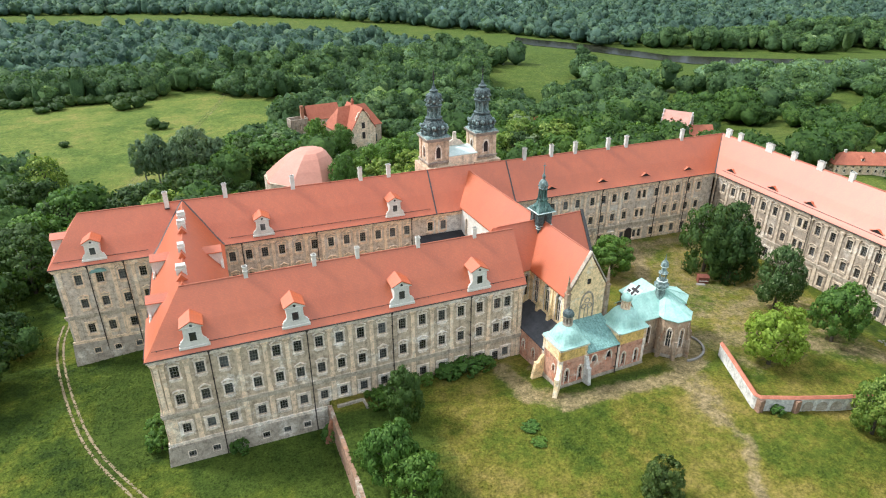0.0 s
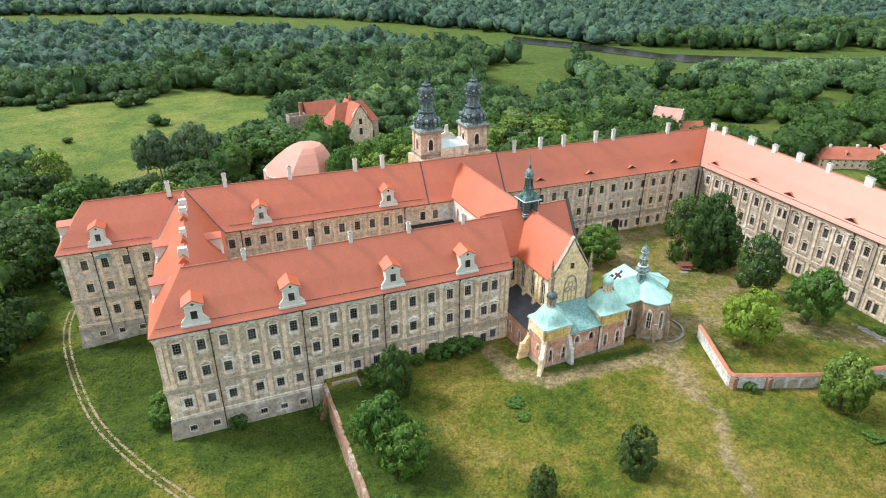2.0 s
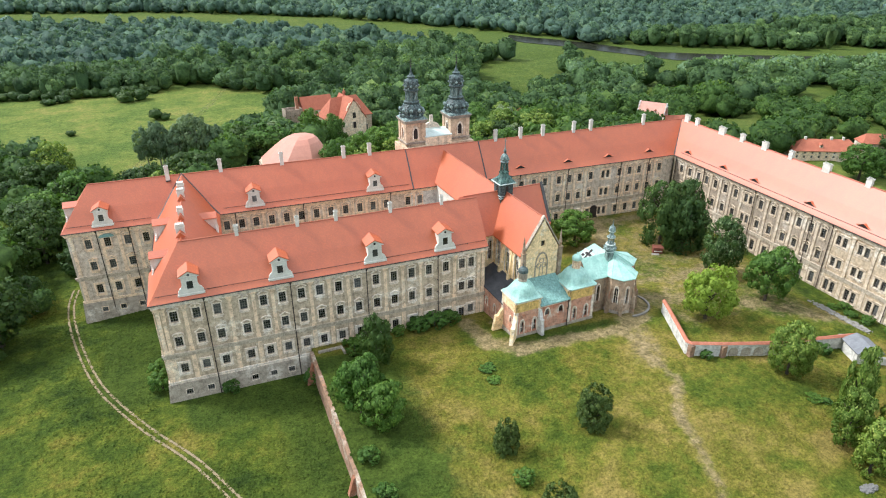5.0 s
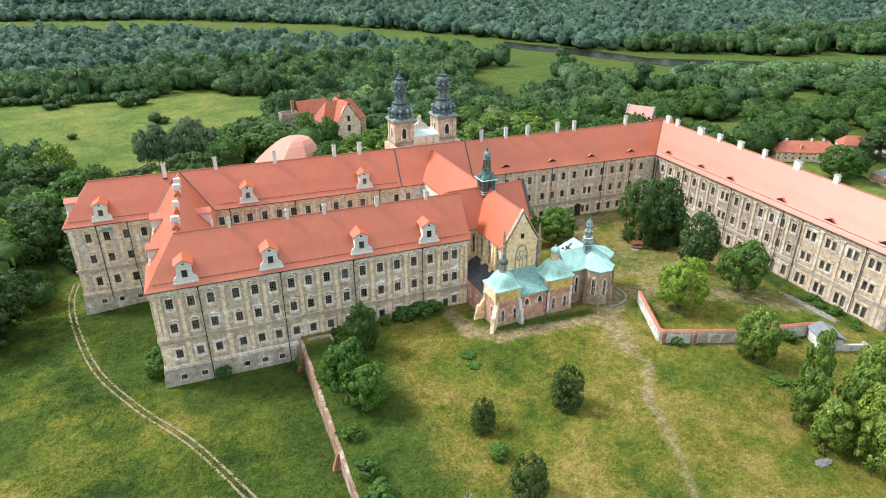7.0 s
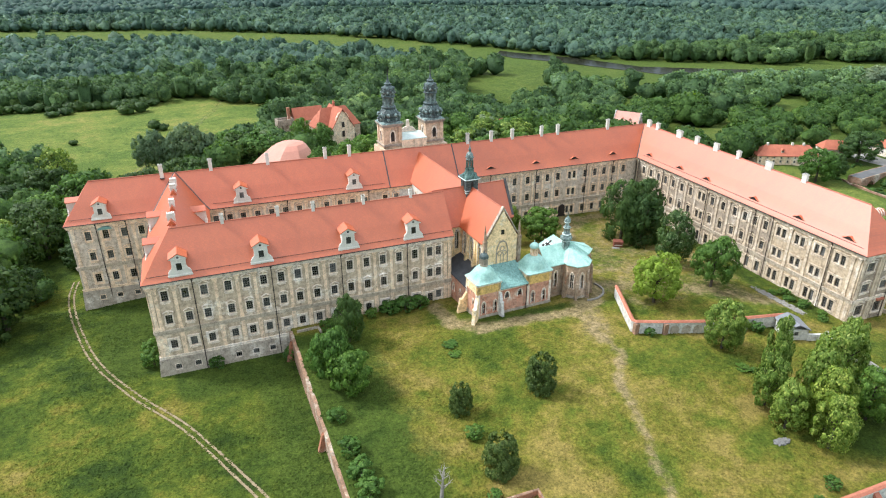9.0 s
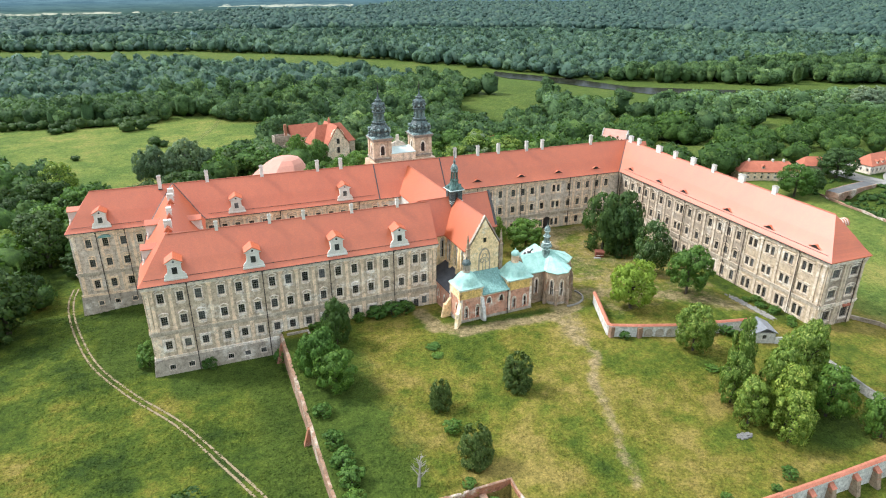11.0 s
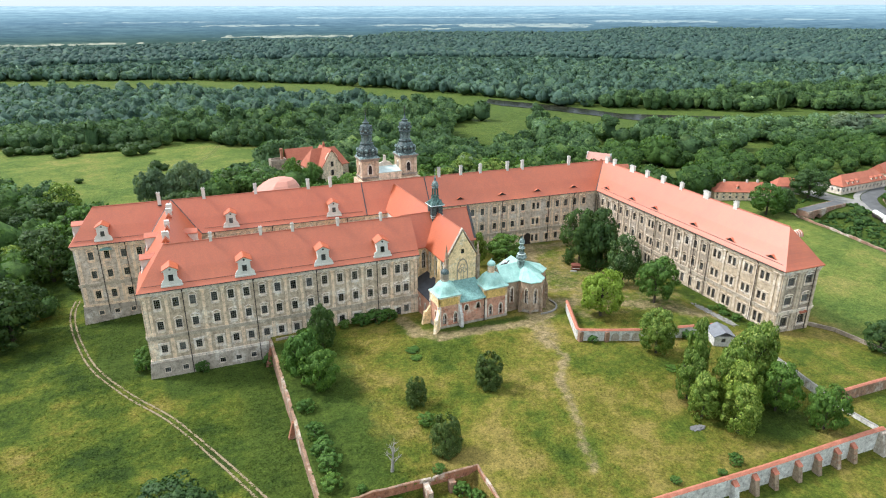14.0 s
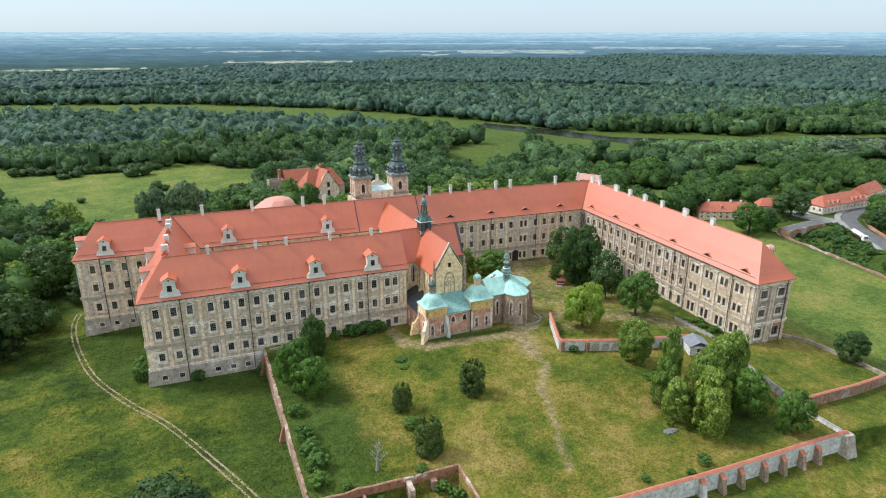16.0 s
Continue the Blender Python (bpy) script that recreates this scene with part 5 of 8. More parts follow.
# crossing turret
turret = part("crossing_turret", B(), COPPER_DARK, church, "dark green copper ridge turret with white ledges")
bm = B()
box(bm, -2.15, 2.15, -2.15, 2.15, 27.0, 34.2)
for x, y, turn in ((0, -2.15, 0), (-2.15, 0, -90), (2.15, 0, 90), (0, 2.15, 180)):
    m = pose(x, y, 0, 0, 0, turn)
    for u in (-1.75, 1.75, -0.75, 0.75):
        hexa(bm, [m @ Vector(p) for p in ((u - 0.2, -0.12, 30.2), (u + 0.2, -0.12, 30.2), (u + 0.2, 0.05, 30.2), (u - 0.2, 0.05, 30.2))],
             [m @ Vector(p) for p in ((u - 0.2, -0.12, 33.6), (u + 0.2, -0.12, 33.6), (u + 0.2, 0.05, 33.6), (u - 0.2, 0.05, 33.6))])
turret.data = mesh_of("crossing_turret", bm, COPPER_DARK)
for z in (29.3, 30.0):
    part("ledge", box(B(), -2.35, 2.35, -2.35, 2.35, z, z + 0.16), COPPER_PALE, turret)
bm = B()
lathe(bm, ((4.0, 34.15), (3.5, 34.7), (2.4, 35.4), (1.7, 36.2), (1.35, 37.3)), 4, math.pi / 4)
for k in range(4):
    # small arched dormer on each side of the skirt
    m = pose(0, 0, 0, 0, 0, 90 * k)
    prism_pts = [m @ Vector(p) for p in ((-0.8, -2.7, 34.3), (0.8, -2.7, 34.3), (0.8, -1.2, 34.3), (-0.8, -1.2, 34.3))]
    hexa(bm, prism_pts, [m @ Vector(p) for p in ((-0.1, -2.6, 35.6), (0.1, -2.6, 35.6), (0.1, -1.2, 36.0), (-0.1, -1.2, 36.0))])
part("turret_roof", bm, COPPER_TURRET, turret)
part("roof_edge", lathe(B(), ((3.9, 33.95), (4.15, 34.1), (4.0, 34.3)), 4, math.pi / 4), COPPER_PALE, turret)
bm = B()
for i in range(8):
    a = (i + 0.5) * math.pi / 4
    tube(bm, (1.2 * math.cos(a), 1.2 * math.sin(a), 37.0), (1.0 * math.cos(a), 1.0 * math.sin(a), 40.6), 0.19, 0.17, 6)
    ball(bm, (1.4 * math.cos(a), 1.4 * math.sin(a), 37.3), 0.24, 1.4, 1)
lathe(bm, ((1.35, 37.0), (1.35, 37.5), (0.45, 37.6), (0.45, 40.2), (1.15, 40.3)), 8, math.pi / 8)
part("lantern", bm, COPPER_TURRET, turret)
bm = lathe(B(), ((1.2, 40.3), (1.4, 40.6), (1.0, 40.9), (1.32, 41.5), (1.2, 42.2), (0.72, 42.9), (0.3, 43.3), (0.5, 43.8), (0.44, 44.3), (0.16, 44.8), (0.1, 46.4)), 8)
for i in range(8):
    a = (i + 0.5) * math.pi / 4
    ball(bm, (1.28 * math.cos(a), 1.28 * math.sin(a), 41.3), 0.24, 1.2, 1)
box(bm, -0.07, 0.07, -0.07, 0.07, 46.2, 47.8)
box(bm, -0.5, 0.5, -0.05, 0.05, 47.0, 47.14)
part("spire", bm, COPPER_STREAK, turret)
for k, (x, y, turn) in enumerate(((0, -2.17, 0), (-2.17, 0, -90), (2.17, 0, 90), (0, 2.17, 180))):
    ob = part("louvre", prism(B(), arch_points(0.95, 30.5, 32.3, 33.3), -0.04, 0.1), IRON, turret)
    ob.matrix_basis = pose(x, y, 0, 0, 0, turn)

# west towers
def two_tone(ob, first, mat):
    """The faces from number first on take a second material."""
    ob.data.materials.append(mat)
    for f in ob.data.polygons[first:]:
        f.material_index = 1
    return ob


def tower(x, y):
    t = part("tower", B(), TOWER_STONE, church, "tan stone tower with a dark many-tiered copper spire")
    bm = B()
    a = 3.6
    holes = [(a - 0.85, a + 0.85, 35.0, 39.0)]
    for turn in (0, 90, 180, 270):
        w = wall_mesh(B(), 2 * a, 10, 42.0, holes, 0.8)
        bmesh.ops.transform(w, matrix=pose(x, y, 0, 0, 0, turn) @ pose(-a, -a, 0), verts=w.verts)
        me = bpy.data.meshes.new("side")
        w.to_mesh(me)
        w.free()
        bm.from_mesh(me)
        bpy.data.meshes.remove(me)
    t.data = mesh_of("tower", bm, TOWER_STONE)
    for steps in (((33.2, 0.5, 0.45), (33.7, 0.35, 0.7)), ((40.9, 0.5, 0.4), (41.4, 0.5, 0.75), (41.9, 0.3, 1.0))):
        bm = B()
        for z, d, o in steps:
            box(bm, x - a - o, x + a + o, y - a - o, y + a + o, z, z + d)
        part("cornice", bm, TOWER_TRIM, t)
    for u in (-1, 1):
        for v in (-1, 1):
            bm = box(B(), x + u * (a - 0.45) - 0.75, x + u * (a - 0.45) + 0.75, y + v * (a - 0.45) - 0.75, y + v * (a - 0.45) + 0.75, 34.0, 40.9)
            part("corner_pilaster", bm, TOWER_STONE, t)
    for turn in (0, 90, 180, 270):
        ob = part("louvre", prism(B(), arch_points(1.7, 35.0, 37.6, 39.0), 0.3, 0.45), IRON, t)
        ob.matrix_basis = pose(x, y, 0, 0, 0, turn) @ pose(0, -a, 0)
        bm = B()
        po, pi_ = arch_points(2.5, 34.7, 37.7, 39.7), arch_points(1.7, 34.7, 37.6, 39.0)
        for i in range(1, len(po)):
            j = (i + 1) % len(po)
            p, q, r, s = po[i], po[j], pi_[j], pi_[i]
            hexa(bm, [(p[0], -0.16, p[1]), (q[0], -0.16, q[1]), (r[0], -0.16, r[1]), (s[0], -0.16, s[1])], [(p[0], 0.02, p[1]), (q[0], 0.02, q[1]), (r[0], 0.02, r[1]), (s[0], 0.02, s[1])])
        ob = part("surround", bm, STUCCO_PALE, t)
        ob.matrix_basis = pose(x, y, 0, 0, 0, turn) @ pose(0, -a, 0)
    bm = B()
    lathe(bm, ((6.3, 42.2), (5.7, 42.7), (4.5, 43.1)), 4, math.pi / 4, (x, y))
    part("skirt_roof", bm, COPPER_STREAK, t)
    def ring(bm, n, r, z, size, tall=1.0, turn=0.0):
        for i in range(n):
            an = (i + turn) * math.tau / n
            ball(bm, (x + r * math.cos(an), y + r * math.sin(an), z), size, tall, 1)

    bm = B()
    lathe(bm, ((4.3, 42.8), (4.1, 43.5), (3.4, 43.9), (3.5, 44.6), (3.9, 45.4), (3.8, 46.2), (3.2, 47.0), (2.7, 47.5), (2.4, 47.8), (2.85, 48.0), (2.9, 48.4), (2.3, 48.7)), 16, 0, (x, y))
    for i in range(8):
        an = i * math.pi / 4
        c, s_ = math.cos(an), math.sin(an)
        for q in range(6):
            f = q / 5
            ball(bm, (x + (4.35 - 1.7 * f ** 2) * c, y + (4.35 - 1.7 * f ** 2) * s_, 43.3 + 4.4 * f), 0.42 - 0.12 * f, 1.1, 1)
    dark_faces = len(bm.faces)
    ring(bm, 8, 3.95, 45.5, 0.78, 1.1, 0.5)
    ring(bm, 8, 4.3, 43.9, 0.5, 1.2, 0.5)
    ring(bm, 4, 4.75, 45.3, 0.6, 1.35, 0.5)
    ring(bm, 16, 3.0, 47.3, 0.24, 1.0, 0.25)
    two_tone(part("onion", bm, COPPER_DARK, t), dark_faces, COPPER_STREAK)
    bm = B()
    for i in range(8):
        an = i * math.pi / 4 + math.pi / 8
        c, s_ = math.cos(an), math.sin(an)
        tube(bm, (x + 2.0 * c, y + 2.0 * s_, 48.6), (x + 2.0 * c, y + 2.0 * s_, 52.2), 0.32, 0.3, 6)
        c1, s1 = math.cos(an + math.pi / 4), math.sin(an + math.pi / 4)
        for z in (49.1, 50.3, 51.6):
            tube(bm, (x + 2.0 * c, y + 2.0 * s_, z), (x + 2.0 * c1, y + 2.0 * s1, z), 0.14, 0.14, 4)
    lathe(bm, ((1.3, 48.6), (1.3, 52.4)), 8, 0, (x, y))
    part("lantern", bm, COPPER_STREAK, t)
    bm = B()
    lathe(bm, ((2.2, 52.0), (2.75, 52.2), (2.8, 52.6), (2.2, 52.9), (2.4, 53.5), (2.65, 54.3), (2.65, 55.1), (2.2, 56.0), (1.3, 56.5), (1.05, 56.8), (1.45, 57.0), (1.5, 57.25), (0.85, 57.6), (0.4, 58.6), (0.18, 59.8), (0.14, 60.6)), 16, 0, (x, y))
    ring(bm, 8, 2.35, 55.5, 0.5, 1.2, 0.0)
    dark_faces = len(bm.faces)
    ring(bm, 8, 2.65, 54.0, 0.5, 1.1, 0.5)
    ring(bm, 8, 2.45, 53.2, 0.3, 1.0, 0.0)
    two_tone(part("crown_dome", bm, COPPER_DARK, t), dark_faces, COPPER_STREAK)
    bm = B()
    ball(bm, (x, y, 60.8), 0.35, 1, 1)
    box(bm, x - 0.09, x + 0.09, y - 0.09, y + 0.09, 60.8, 63.6)
    box(bm, x - 0.7, x + 0.7, y - 0.07, y + 0.07, 62.3, 62.48)
    box(bm, x - 0.5, x + 0.5, y - 0.07, y + 0.07, 61.6, 61.76)
    part("cross", bm, IRON, t)


tower(-9.0, 54.0)
tower(9.0, 54.0)
bm = B()
prism(bm, [(-5.4, 30), (5.4, 30), (5.2, 36.0), (3.6, 37.0), (2.4, 38.3), (0, 39.2), (-2.4, 38.3), (-3.6, 37.0), (-5.2, 36.0)], 56.6, 57.4)
box(bm, -0.7, 0.7, 56.6, 57.4, 39.0, 41.6, 0.15)
part("front_gable", bm, STUCCO_PALE, church)
bm = B()
hexa(bm, [(-5.4, 49.5, 35.3), (5.4, 49.5, 35.3), (5.4, 56.7, 36.4), (-5.4, 56.7, 36.4)], [(-5.4, 49.5, 35.6), (5.4, 49.5, 35.6), (5.4, 56.7, 36.8), (-5.4, 56.7, 36.8)])
part("vestibule_roof", bm, COPPER_PALE, church)
part("vestibule", box(B(), -5.4, 5.4, 49.6, 56.6, 10, 35.4), STUCCO, church)
bm = B()
for k in (-1, 1):
    box(bm, k * 9 - 5.0, k * 9 + 5.0, 48.5, 59.5, 10, 32.4)
part("tower_base", bm, TOWER_STONE, church)

# aisle with dark roof between the convent wing and the choir
aisle = thing("aisle", "low side aisle with a black felt roof", "building", mC)
church_wall(aisle, along((-12.8, -24.8), 0), 6.7, -3, 6.6, [], YELLOW, STUCCO_PALE)
church_wall(aisle, along((-12.8, -11.5), -90), 13.3, -3, 6.6, [(3.5, 1.0, 3.8), (8.5, 1.0, 3.8)], PINK, STUCCO_PALE, 1.2)
bm = B()
hexa(bm, [(-13.1, -25.1, 6.5), (-6.1, -25.1, 9.8), (-6.1, -5.9, 9.8), (-13.1, -5.9, 6.5)], [(-13.1, -25.1, 6.85), (-6.1, -25.1, 10.15), (-6.1, -5.9, 10.15), (-13.1, -5.9, 6.85)])
part("roof", bm, SLATE, aisle)

# chapel with two copper domes
chapel = thing("domed_chapel", "low pink and yellow chapel with two green copper domes", "chapel", mC)


def square_dome(parent, x, y, half, eave, profile, mat, ribs=24):
    """A dome on a square foot: the rings pass from square to round. profile: (share of half, height, roundness)."""
    bm = B()
    n = 48
    rings = []
    for s, z, rnd in profile:
        ring = []
        for i in range(n):
            a = (i + 0.5) * math.tau / n
            c, q = math.cos(a), math.sin(a)
            sq = 1 / max(abs(c), abs(q))
            r = half * s * (sq * (1 - rnd) + rnd)
            ring.append(bm.verts.new((x + r * c, y + r * q, eave + z)))
        rings.append(ring)
    for a, b in zip(rings, rings[1:]):
        for i in range(n):
            bm.faces.new((a[i], a[(i + 1) % n], b[(i + 1) % n], b[i]))
    bm.faces.new(rings[0])
    bm.faces.new(rings[-1])
    ob = part("dome", bm, mat, parent, "green copper dome")
    bm = B()
    for i in range(0, n, 2):
        for a, b in zip(profile[1:], profile[2:]):
            an = (i + 0.5) * math.tau / n
            c, q = math.cos(an), math.sin(an)
            sq = 1 / max(abs(c), abs(q))
            ra, rb = half * a[0] * (sq * (1 - a[2]) + a[2]), half * b[0] * (sq * (1 - b[2]) + b[2])
            tube(bm, (x + ra * c, y + ra * q, eave + a[1]), (x + rb * c, y + rb * q, eave + b[1]), 0.06, 0.06, 4)
    part("standing_seams", bm, mat, ob)
    return ob


DOME = ((1.06, -0.2, 0.0), (1.09, 0.05, 0.0), (0.99, 0.3, 0.06), (0.92, 0.7, 0.28), (0.88, 1.35, 0.62), (0.82, 2.15, 0.88), (0.72, 2.95, 1.0), (0.56, 3.65, 1.0), (0.37, 4.12, 1.0), (0.28, 4.3, 1.0))


def chapel_block(x0, x1, y0, y1, eave, split, lantern_mat, cap_mat):
    holes_front = [(2.3, 0.6, 4.8), (6.4, 0.6, 4.8)]
    for m, w, wins in ((along((x0, y0), 0), x1 - x0, holes_front), (along((x0, y1), -90), y1 - y0, [(5.4, 3.2, 5.4)]), (along((x1, y0), 90), y1 - y0, [(3.4, 3.0, 5.4)])):
        low = church_wall(chapel, m, w, -3, split, wins, PINK, STUCCO_PALE, 1.25 if w == x1 - x0 else 1.1, 0.8)
        up = part("upper_wall", wall_mesh(B(), w, split, eave, [], 0.8), YELLOW_STRONG if w == x1 - x0 else YELLOW, chapel)
        up.matrix_basis = m
        part("cornice", moulding(B(), 0, w, ((eave - 0.7, eave - 0.4, 0.18), (eave - 0.4, eave - 0.1, 0.32))), STUCCO_PALE, up)
        part("plinth", moulding(B(), 0, w, ((-3, -0.1, 0.22), (-0.1, 0.15, 0.12))), STONE, low)
        for u in (0.45, w - 0.45):
            part("corner_strip", box(B(), u - 0.4, u + 0.4, -0.14, 0.02, 0.1, split), STUCCO_PALE, low)
    cx, cy, half = (x0 + x1) / 2, (y0 + y1) / 2, (x1 - x0) / 2
    d = square_dome(chapel, cx, cy, half, eave, DOME, COPPER)
    z = eave + 4.3
    bm = B()
    for i in range(8):
        a = (i + 0.5) * math.pi / 4
        tube(bm, (cx + 1.05 * math.cos(a), cy + 1.05 * math.sin(a), z), (cx + 1.05 * math.cos(a), cy + 1.05 * math.sin(a), z + 2.5), 0.25, 0.25, 6)
    lathe(bm, ((1.3, z - 0.25), (1.3, z + 0.35), (1.15, z + 0.4), (0.72, z + 0.45), (0.72, z + 2.1), (1.2, z + 2.15), (1.4, z + 2.5), (1.35, z + 2.7)), 16, 0, (cx, cy))
    lan = part("lantern", bm, lantern_mat, d, "small white domed lantern")
    bm = B()
    lathe(bm, ((1.45, z + 2.65), (1.5, z + 2.95), (1.35, z + 3.5), (0.9, z + 4.0), (0.3, z + 4.3), (0.12, z + 4.6), (0.2, z + 4.8), (0.05, z + 5.1)), 16, 0, (cx, cy))
    part("lantern_cap", bm, cap_mat, d)


chapel_block(-12.9, -4.7, -32.2, -24.3, 11.2, 7.6, STONE, COPPER_DARK)
chapel_block(4.9, 13.9, -32.2, -24.0, 11.2, 7.4, STUCCO, COPPER)
mid = church_wall(chapel, along((-4.7, -32.2), 0), 9.6, -3, 8.2, [], PINK, STUCCO_PALE)
mid.data = mesh_of("wall", wall_mesh(B(), 9.6, -3, 8.2, [(1.6, 3.2, 4.3, 6.7), (6.2, 7.8, 4.3, 6.7)]), PINK)
for u in (2.4, 7.0):
    lancet(chapel, mid.matrix_basis, u, 4.3, 6.7, 1.6, STUCCO_PALE, False)
part("cornice", moulding(B(), 0, 9.6, ((7.6, 7.9, 0.2), (7.9, 8.2, 0.35))), STUCCO_PALE, mid)
part("plinth", moulding(B(), 0, 9.6, ((-3, -0.1, 0.22), (-0.1, 0.15, 0.12))), STONE, mid)
downpipe(mid, 9.2, -1, 7.6)
bm = B()
hexa(bm, [(-4.9, -32.8, 8.1), (5.1, -32.8, 8.1), (5.1, -23.9, 12.4), (-4.9, -23.9, 12.4)], [(-4.9, -32.8, 8.35), (5.1, -32.8, 8.35), (5.1, -23.9, 12.65), (-4.9, -23.9, 12.65)])
lr = part("lean_to_roof", bm, COPPER_OLD, chapel, "lean-to roof of seamed copper sheets")
for i in range(13):
    u = -4.8 + i * 0.82
    part("seam", tube(B(), (u, -32.8, 8.38), (u, -23.95, 12.68), 0.07, 0.07, 4), COPPER_OLD, lr)
buttress(chapel, -12.9, -32.2, -45, 6.8, 4.0, 1.1)
buttress(chapel, -4.9, -32.4, 0, 7.2, 2.3, 1.0, WHITE_WALL)
buttress(chapel, -12.9, -25.0, -90, 5.6, 3.4, 1.0)

# polygonal chapel with copper roofs
poly = thing("polygonal_chapel", "brown brick gothic chapel with pale copper roofs and a copper turret", "chapel", mC)


def apse(parent, pts, z0, eave, apex, tip, wins, closed=True, mat=None):
    """Walls round a polygon (points counter-clockwise as seen from above), and a faceted roof to an apex line."""
    mat = mat or CHAPEL_BRICK
    n = len(pts)
    for i in range(n if closed else n - 1):
        a, b = Vector((*pts[i], 0)), Vector((*pts[(i + 1) % n], 0))
        d = b - a
        w = d.length
        m = along(a, math.degrees(math.atan2(d.y, d.x)))
        lz = [(w / 2, 2.6, 8.4)] if i in wins else []
        ob = church_wall(parent, m, w, z0, eave, lz, mat, STUCCO_PALE, 1.15, 0.7)
        part("plinth", moulding(B(), 0, w, ((z0, -0.1, 0.2), (-0.1, 0.15, 0.1))), STONE, ob)
        if i in wins:
            nrm = d.normalized()
            buttress(parent, a.x, a.y, math.degrees(math.atan2(d.y, d.x)) - 22, 8.6, 1.5, 0.8, BROWNSTONE, z0)
    bm = B()
    c = Vector((sum(p[0] for p in pts) / n, sum(p[1] for p in pts) / n, 0))
    rim = [bm.verts.new((c.x + (p[0] - c.x) * 1.09, c.y + (p[1] - c.y) * 1.09, eave - 0.1)) for p in pts]
    lift = [bm.verts.new((v.co.x, v.co.y, eave + 0.15)) for v in rim]
    top = bm.verts.new((*apex, tip))
    bm.faces.new(rim)
    for i in range(n):
        j = (i + 1) % n
        bm.faces.new((rim[i], rim[j], lift[j], lift[i]))
        bm.faces.new((lift[i], lift[j], top))
    rf = part("roof", bm, COPPER, parent, "faceted green copper roof")
    bm = B()
    for v in lift_points(pts, c, eave + 0.18):
        tube(bm, v, (*apex, tip + 0.03), 0.09, 0.09, 4)
    part("hip_rolls", bm, COPPER, rf)
    return rf


def lift_points(pts, c, z):
    return [(c.x + (p[0] - c.x) * 1.09, c.y + (p[1] - c.y) * 1.09, z) for p in pts]


apse(poly, ((20.6, -24.5), (20.6, -31.4), (22.6, -34.2), (26.3, -34.5), (29.3, -31.9), (30.0, -28.2), (28.0, -24.0)), -3, 11.0, (24.3, -26.8), 15.8, (1, 2, 3, 4))
apse(poly, ((25.0, -20.0), (27.2, -26.5), (31.4, -27.4), (34.8, -24.6), (35.0, -20.0), (31.2, -17.0)), -3, 11.0, (25.6, -24.2), 15.6, (2, 3))
church_wall(poly, along((13.9, -29.3), 0), 7.0, -3, 10.8, [(3.6, 2.6, 8.4)], BROWNSTONE, STUCCO_PALE, 1.2)
church_wall(poly, along((28, -19.0), 180), 13.5, -3, 10.8, [], BROWNSTONE, STUCCO_PALE, 1.2)
bm = B()
for k in (-1, 1):
    hexa(bm, [(13.6, -24.4 + k * 5.4, 10.5), (25.0, -24.4 + k * 5.4, 10.5), (23.0, -24.4, 15.4), (13.6, -24.4, 15.4)],
         [(13.6, -24.4 + k * 5.4, 10.8), (25.0, -24.4 + k * 5.4, 10.8), (23.0, -24.4, 15.7), (13.6, -24.4, 15.7)])
part("nave_roof", bm, COPPER, poly)
# arm towards the yard, its slope partly stripped to the boards
for m, w in ((along((19.4, -14.6), -90), 5.0), (along((28.4, -19.6), 90), 5.0), (along((28.4, -14.6), 180), 9.0)):
    church_wall(poly, m, w, -3, 10.9, [], BROWNSTONE, STUCCO_PALE, 1.2)
bm = B()
for k in (-1, 1):
    hexa(bm, [(23.9 + k * 5.0, -24.5, 10.75), (23.9 + k * 5.0, -14.1, 10.75), (23.9, -17.2, 15.3), (23.9, -24.5, 15.3)],
         [(23.9 + k * 5.0, -24.5, 11.0), (23.9 + k * 5.0, -14.1, 11.0), (23.9, -17.2, 15.55), (23.9, -24.5, 15.55)])
hexa(bm, [(18.9, -14.1, 10.75), (28.9, -14.1, 10.75), (23.95, -17.2, 15.3), (23.85, -17.2, 15.3)], [(18.9, -14.1, 11.0), (28.9, -14.1, 11.0), (23.95, -17.2, 15.55), (23.85, -17.2, 15.55)])
arm = part("yard_roof", bm, COPPER, poly)


def on_slope(y, t, lift):
    """A place on the slope that faces the church: t runs from the ridge (0) to the eaves (1)."""
    return (23.9 - 5.0 * t - 0.67 * lift, y, 15.55 - 4.55 * t + 0.74 * lift)


def sheet(y0, y1, t0, t1, lift):
    f = lambda k: [on_slope(y, t, k) for y, t in ((y0, t0), (y1, t0), (y1, t1), (y0, t1))]
    return hexa(B(), f(0.0), f(lift))


part("roof_patch", sheet(-20.6, -15.6, 0.42, 0.95, 0.05), COPPER_PALE, arm, "whitish patched copper sheets")
for y0, y1, t0, t1 in ((-20.0, -17.2, 0.52, 0.64), (-18.9, -18.1, 0.3, 0.86), (-17.6, -16.4, 0.68, 0.8), (-20.4, -19.4, 0.7, 0.84)):
    part("bare_strip", sheet(y0, y1, t0, t1, 0.09), IRON, arm, "dark strip of bare roof boards")
part("gable_end", prism(B(), [(-29.2, 10.4), (-19.6, 10.4), (-24.4, 15.3)], 13.8, 14.5, "x"), BROWNSTONE, poly)
tx, ty = 23.2, -25.6
bm = B()
lathe(bm, ((1.35, 13.0), (1.35, 16.2), (1.25, 16.9), (1.5, 17.3), (2.05, 17.7), (2.0, 18.1), (1.6, 18.6), (1.5, 19.1), (1.0, 19.7)), 8, 0.39, (tx, ty))
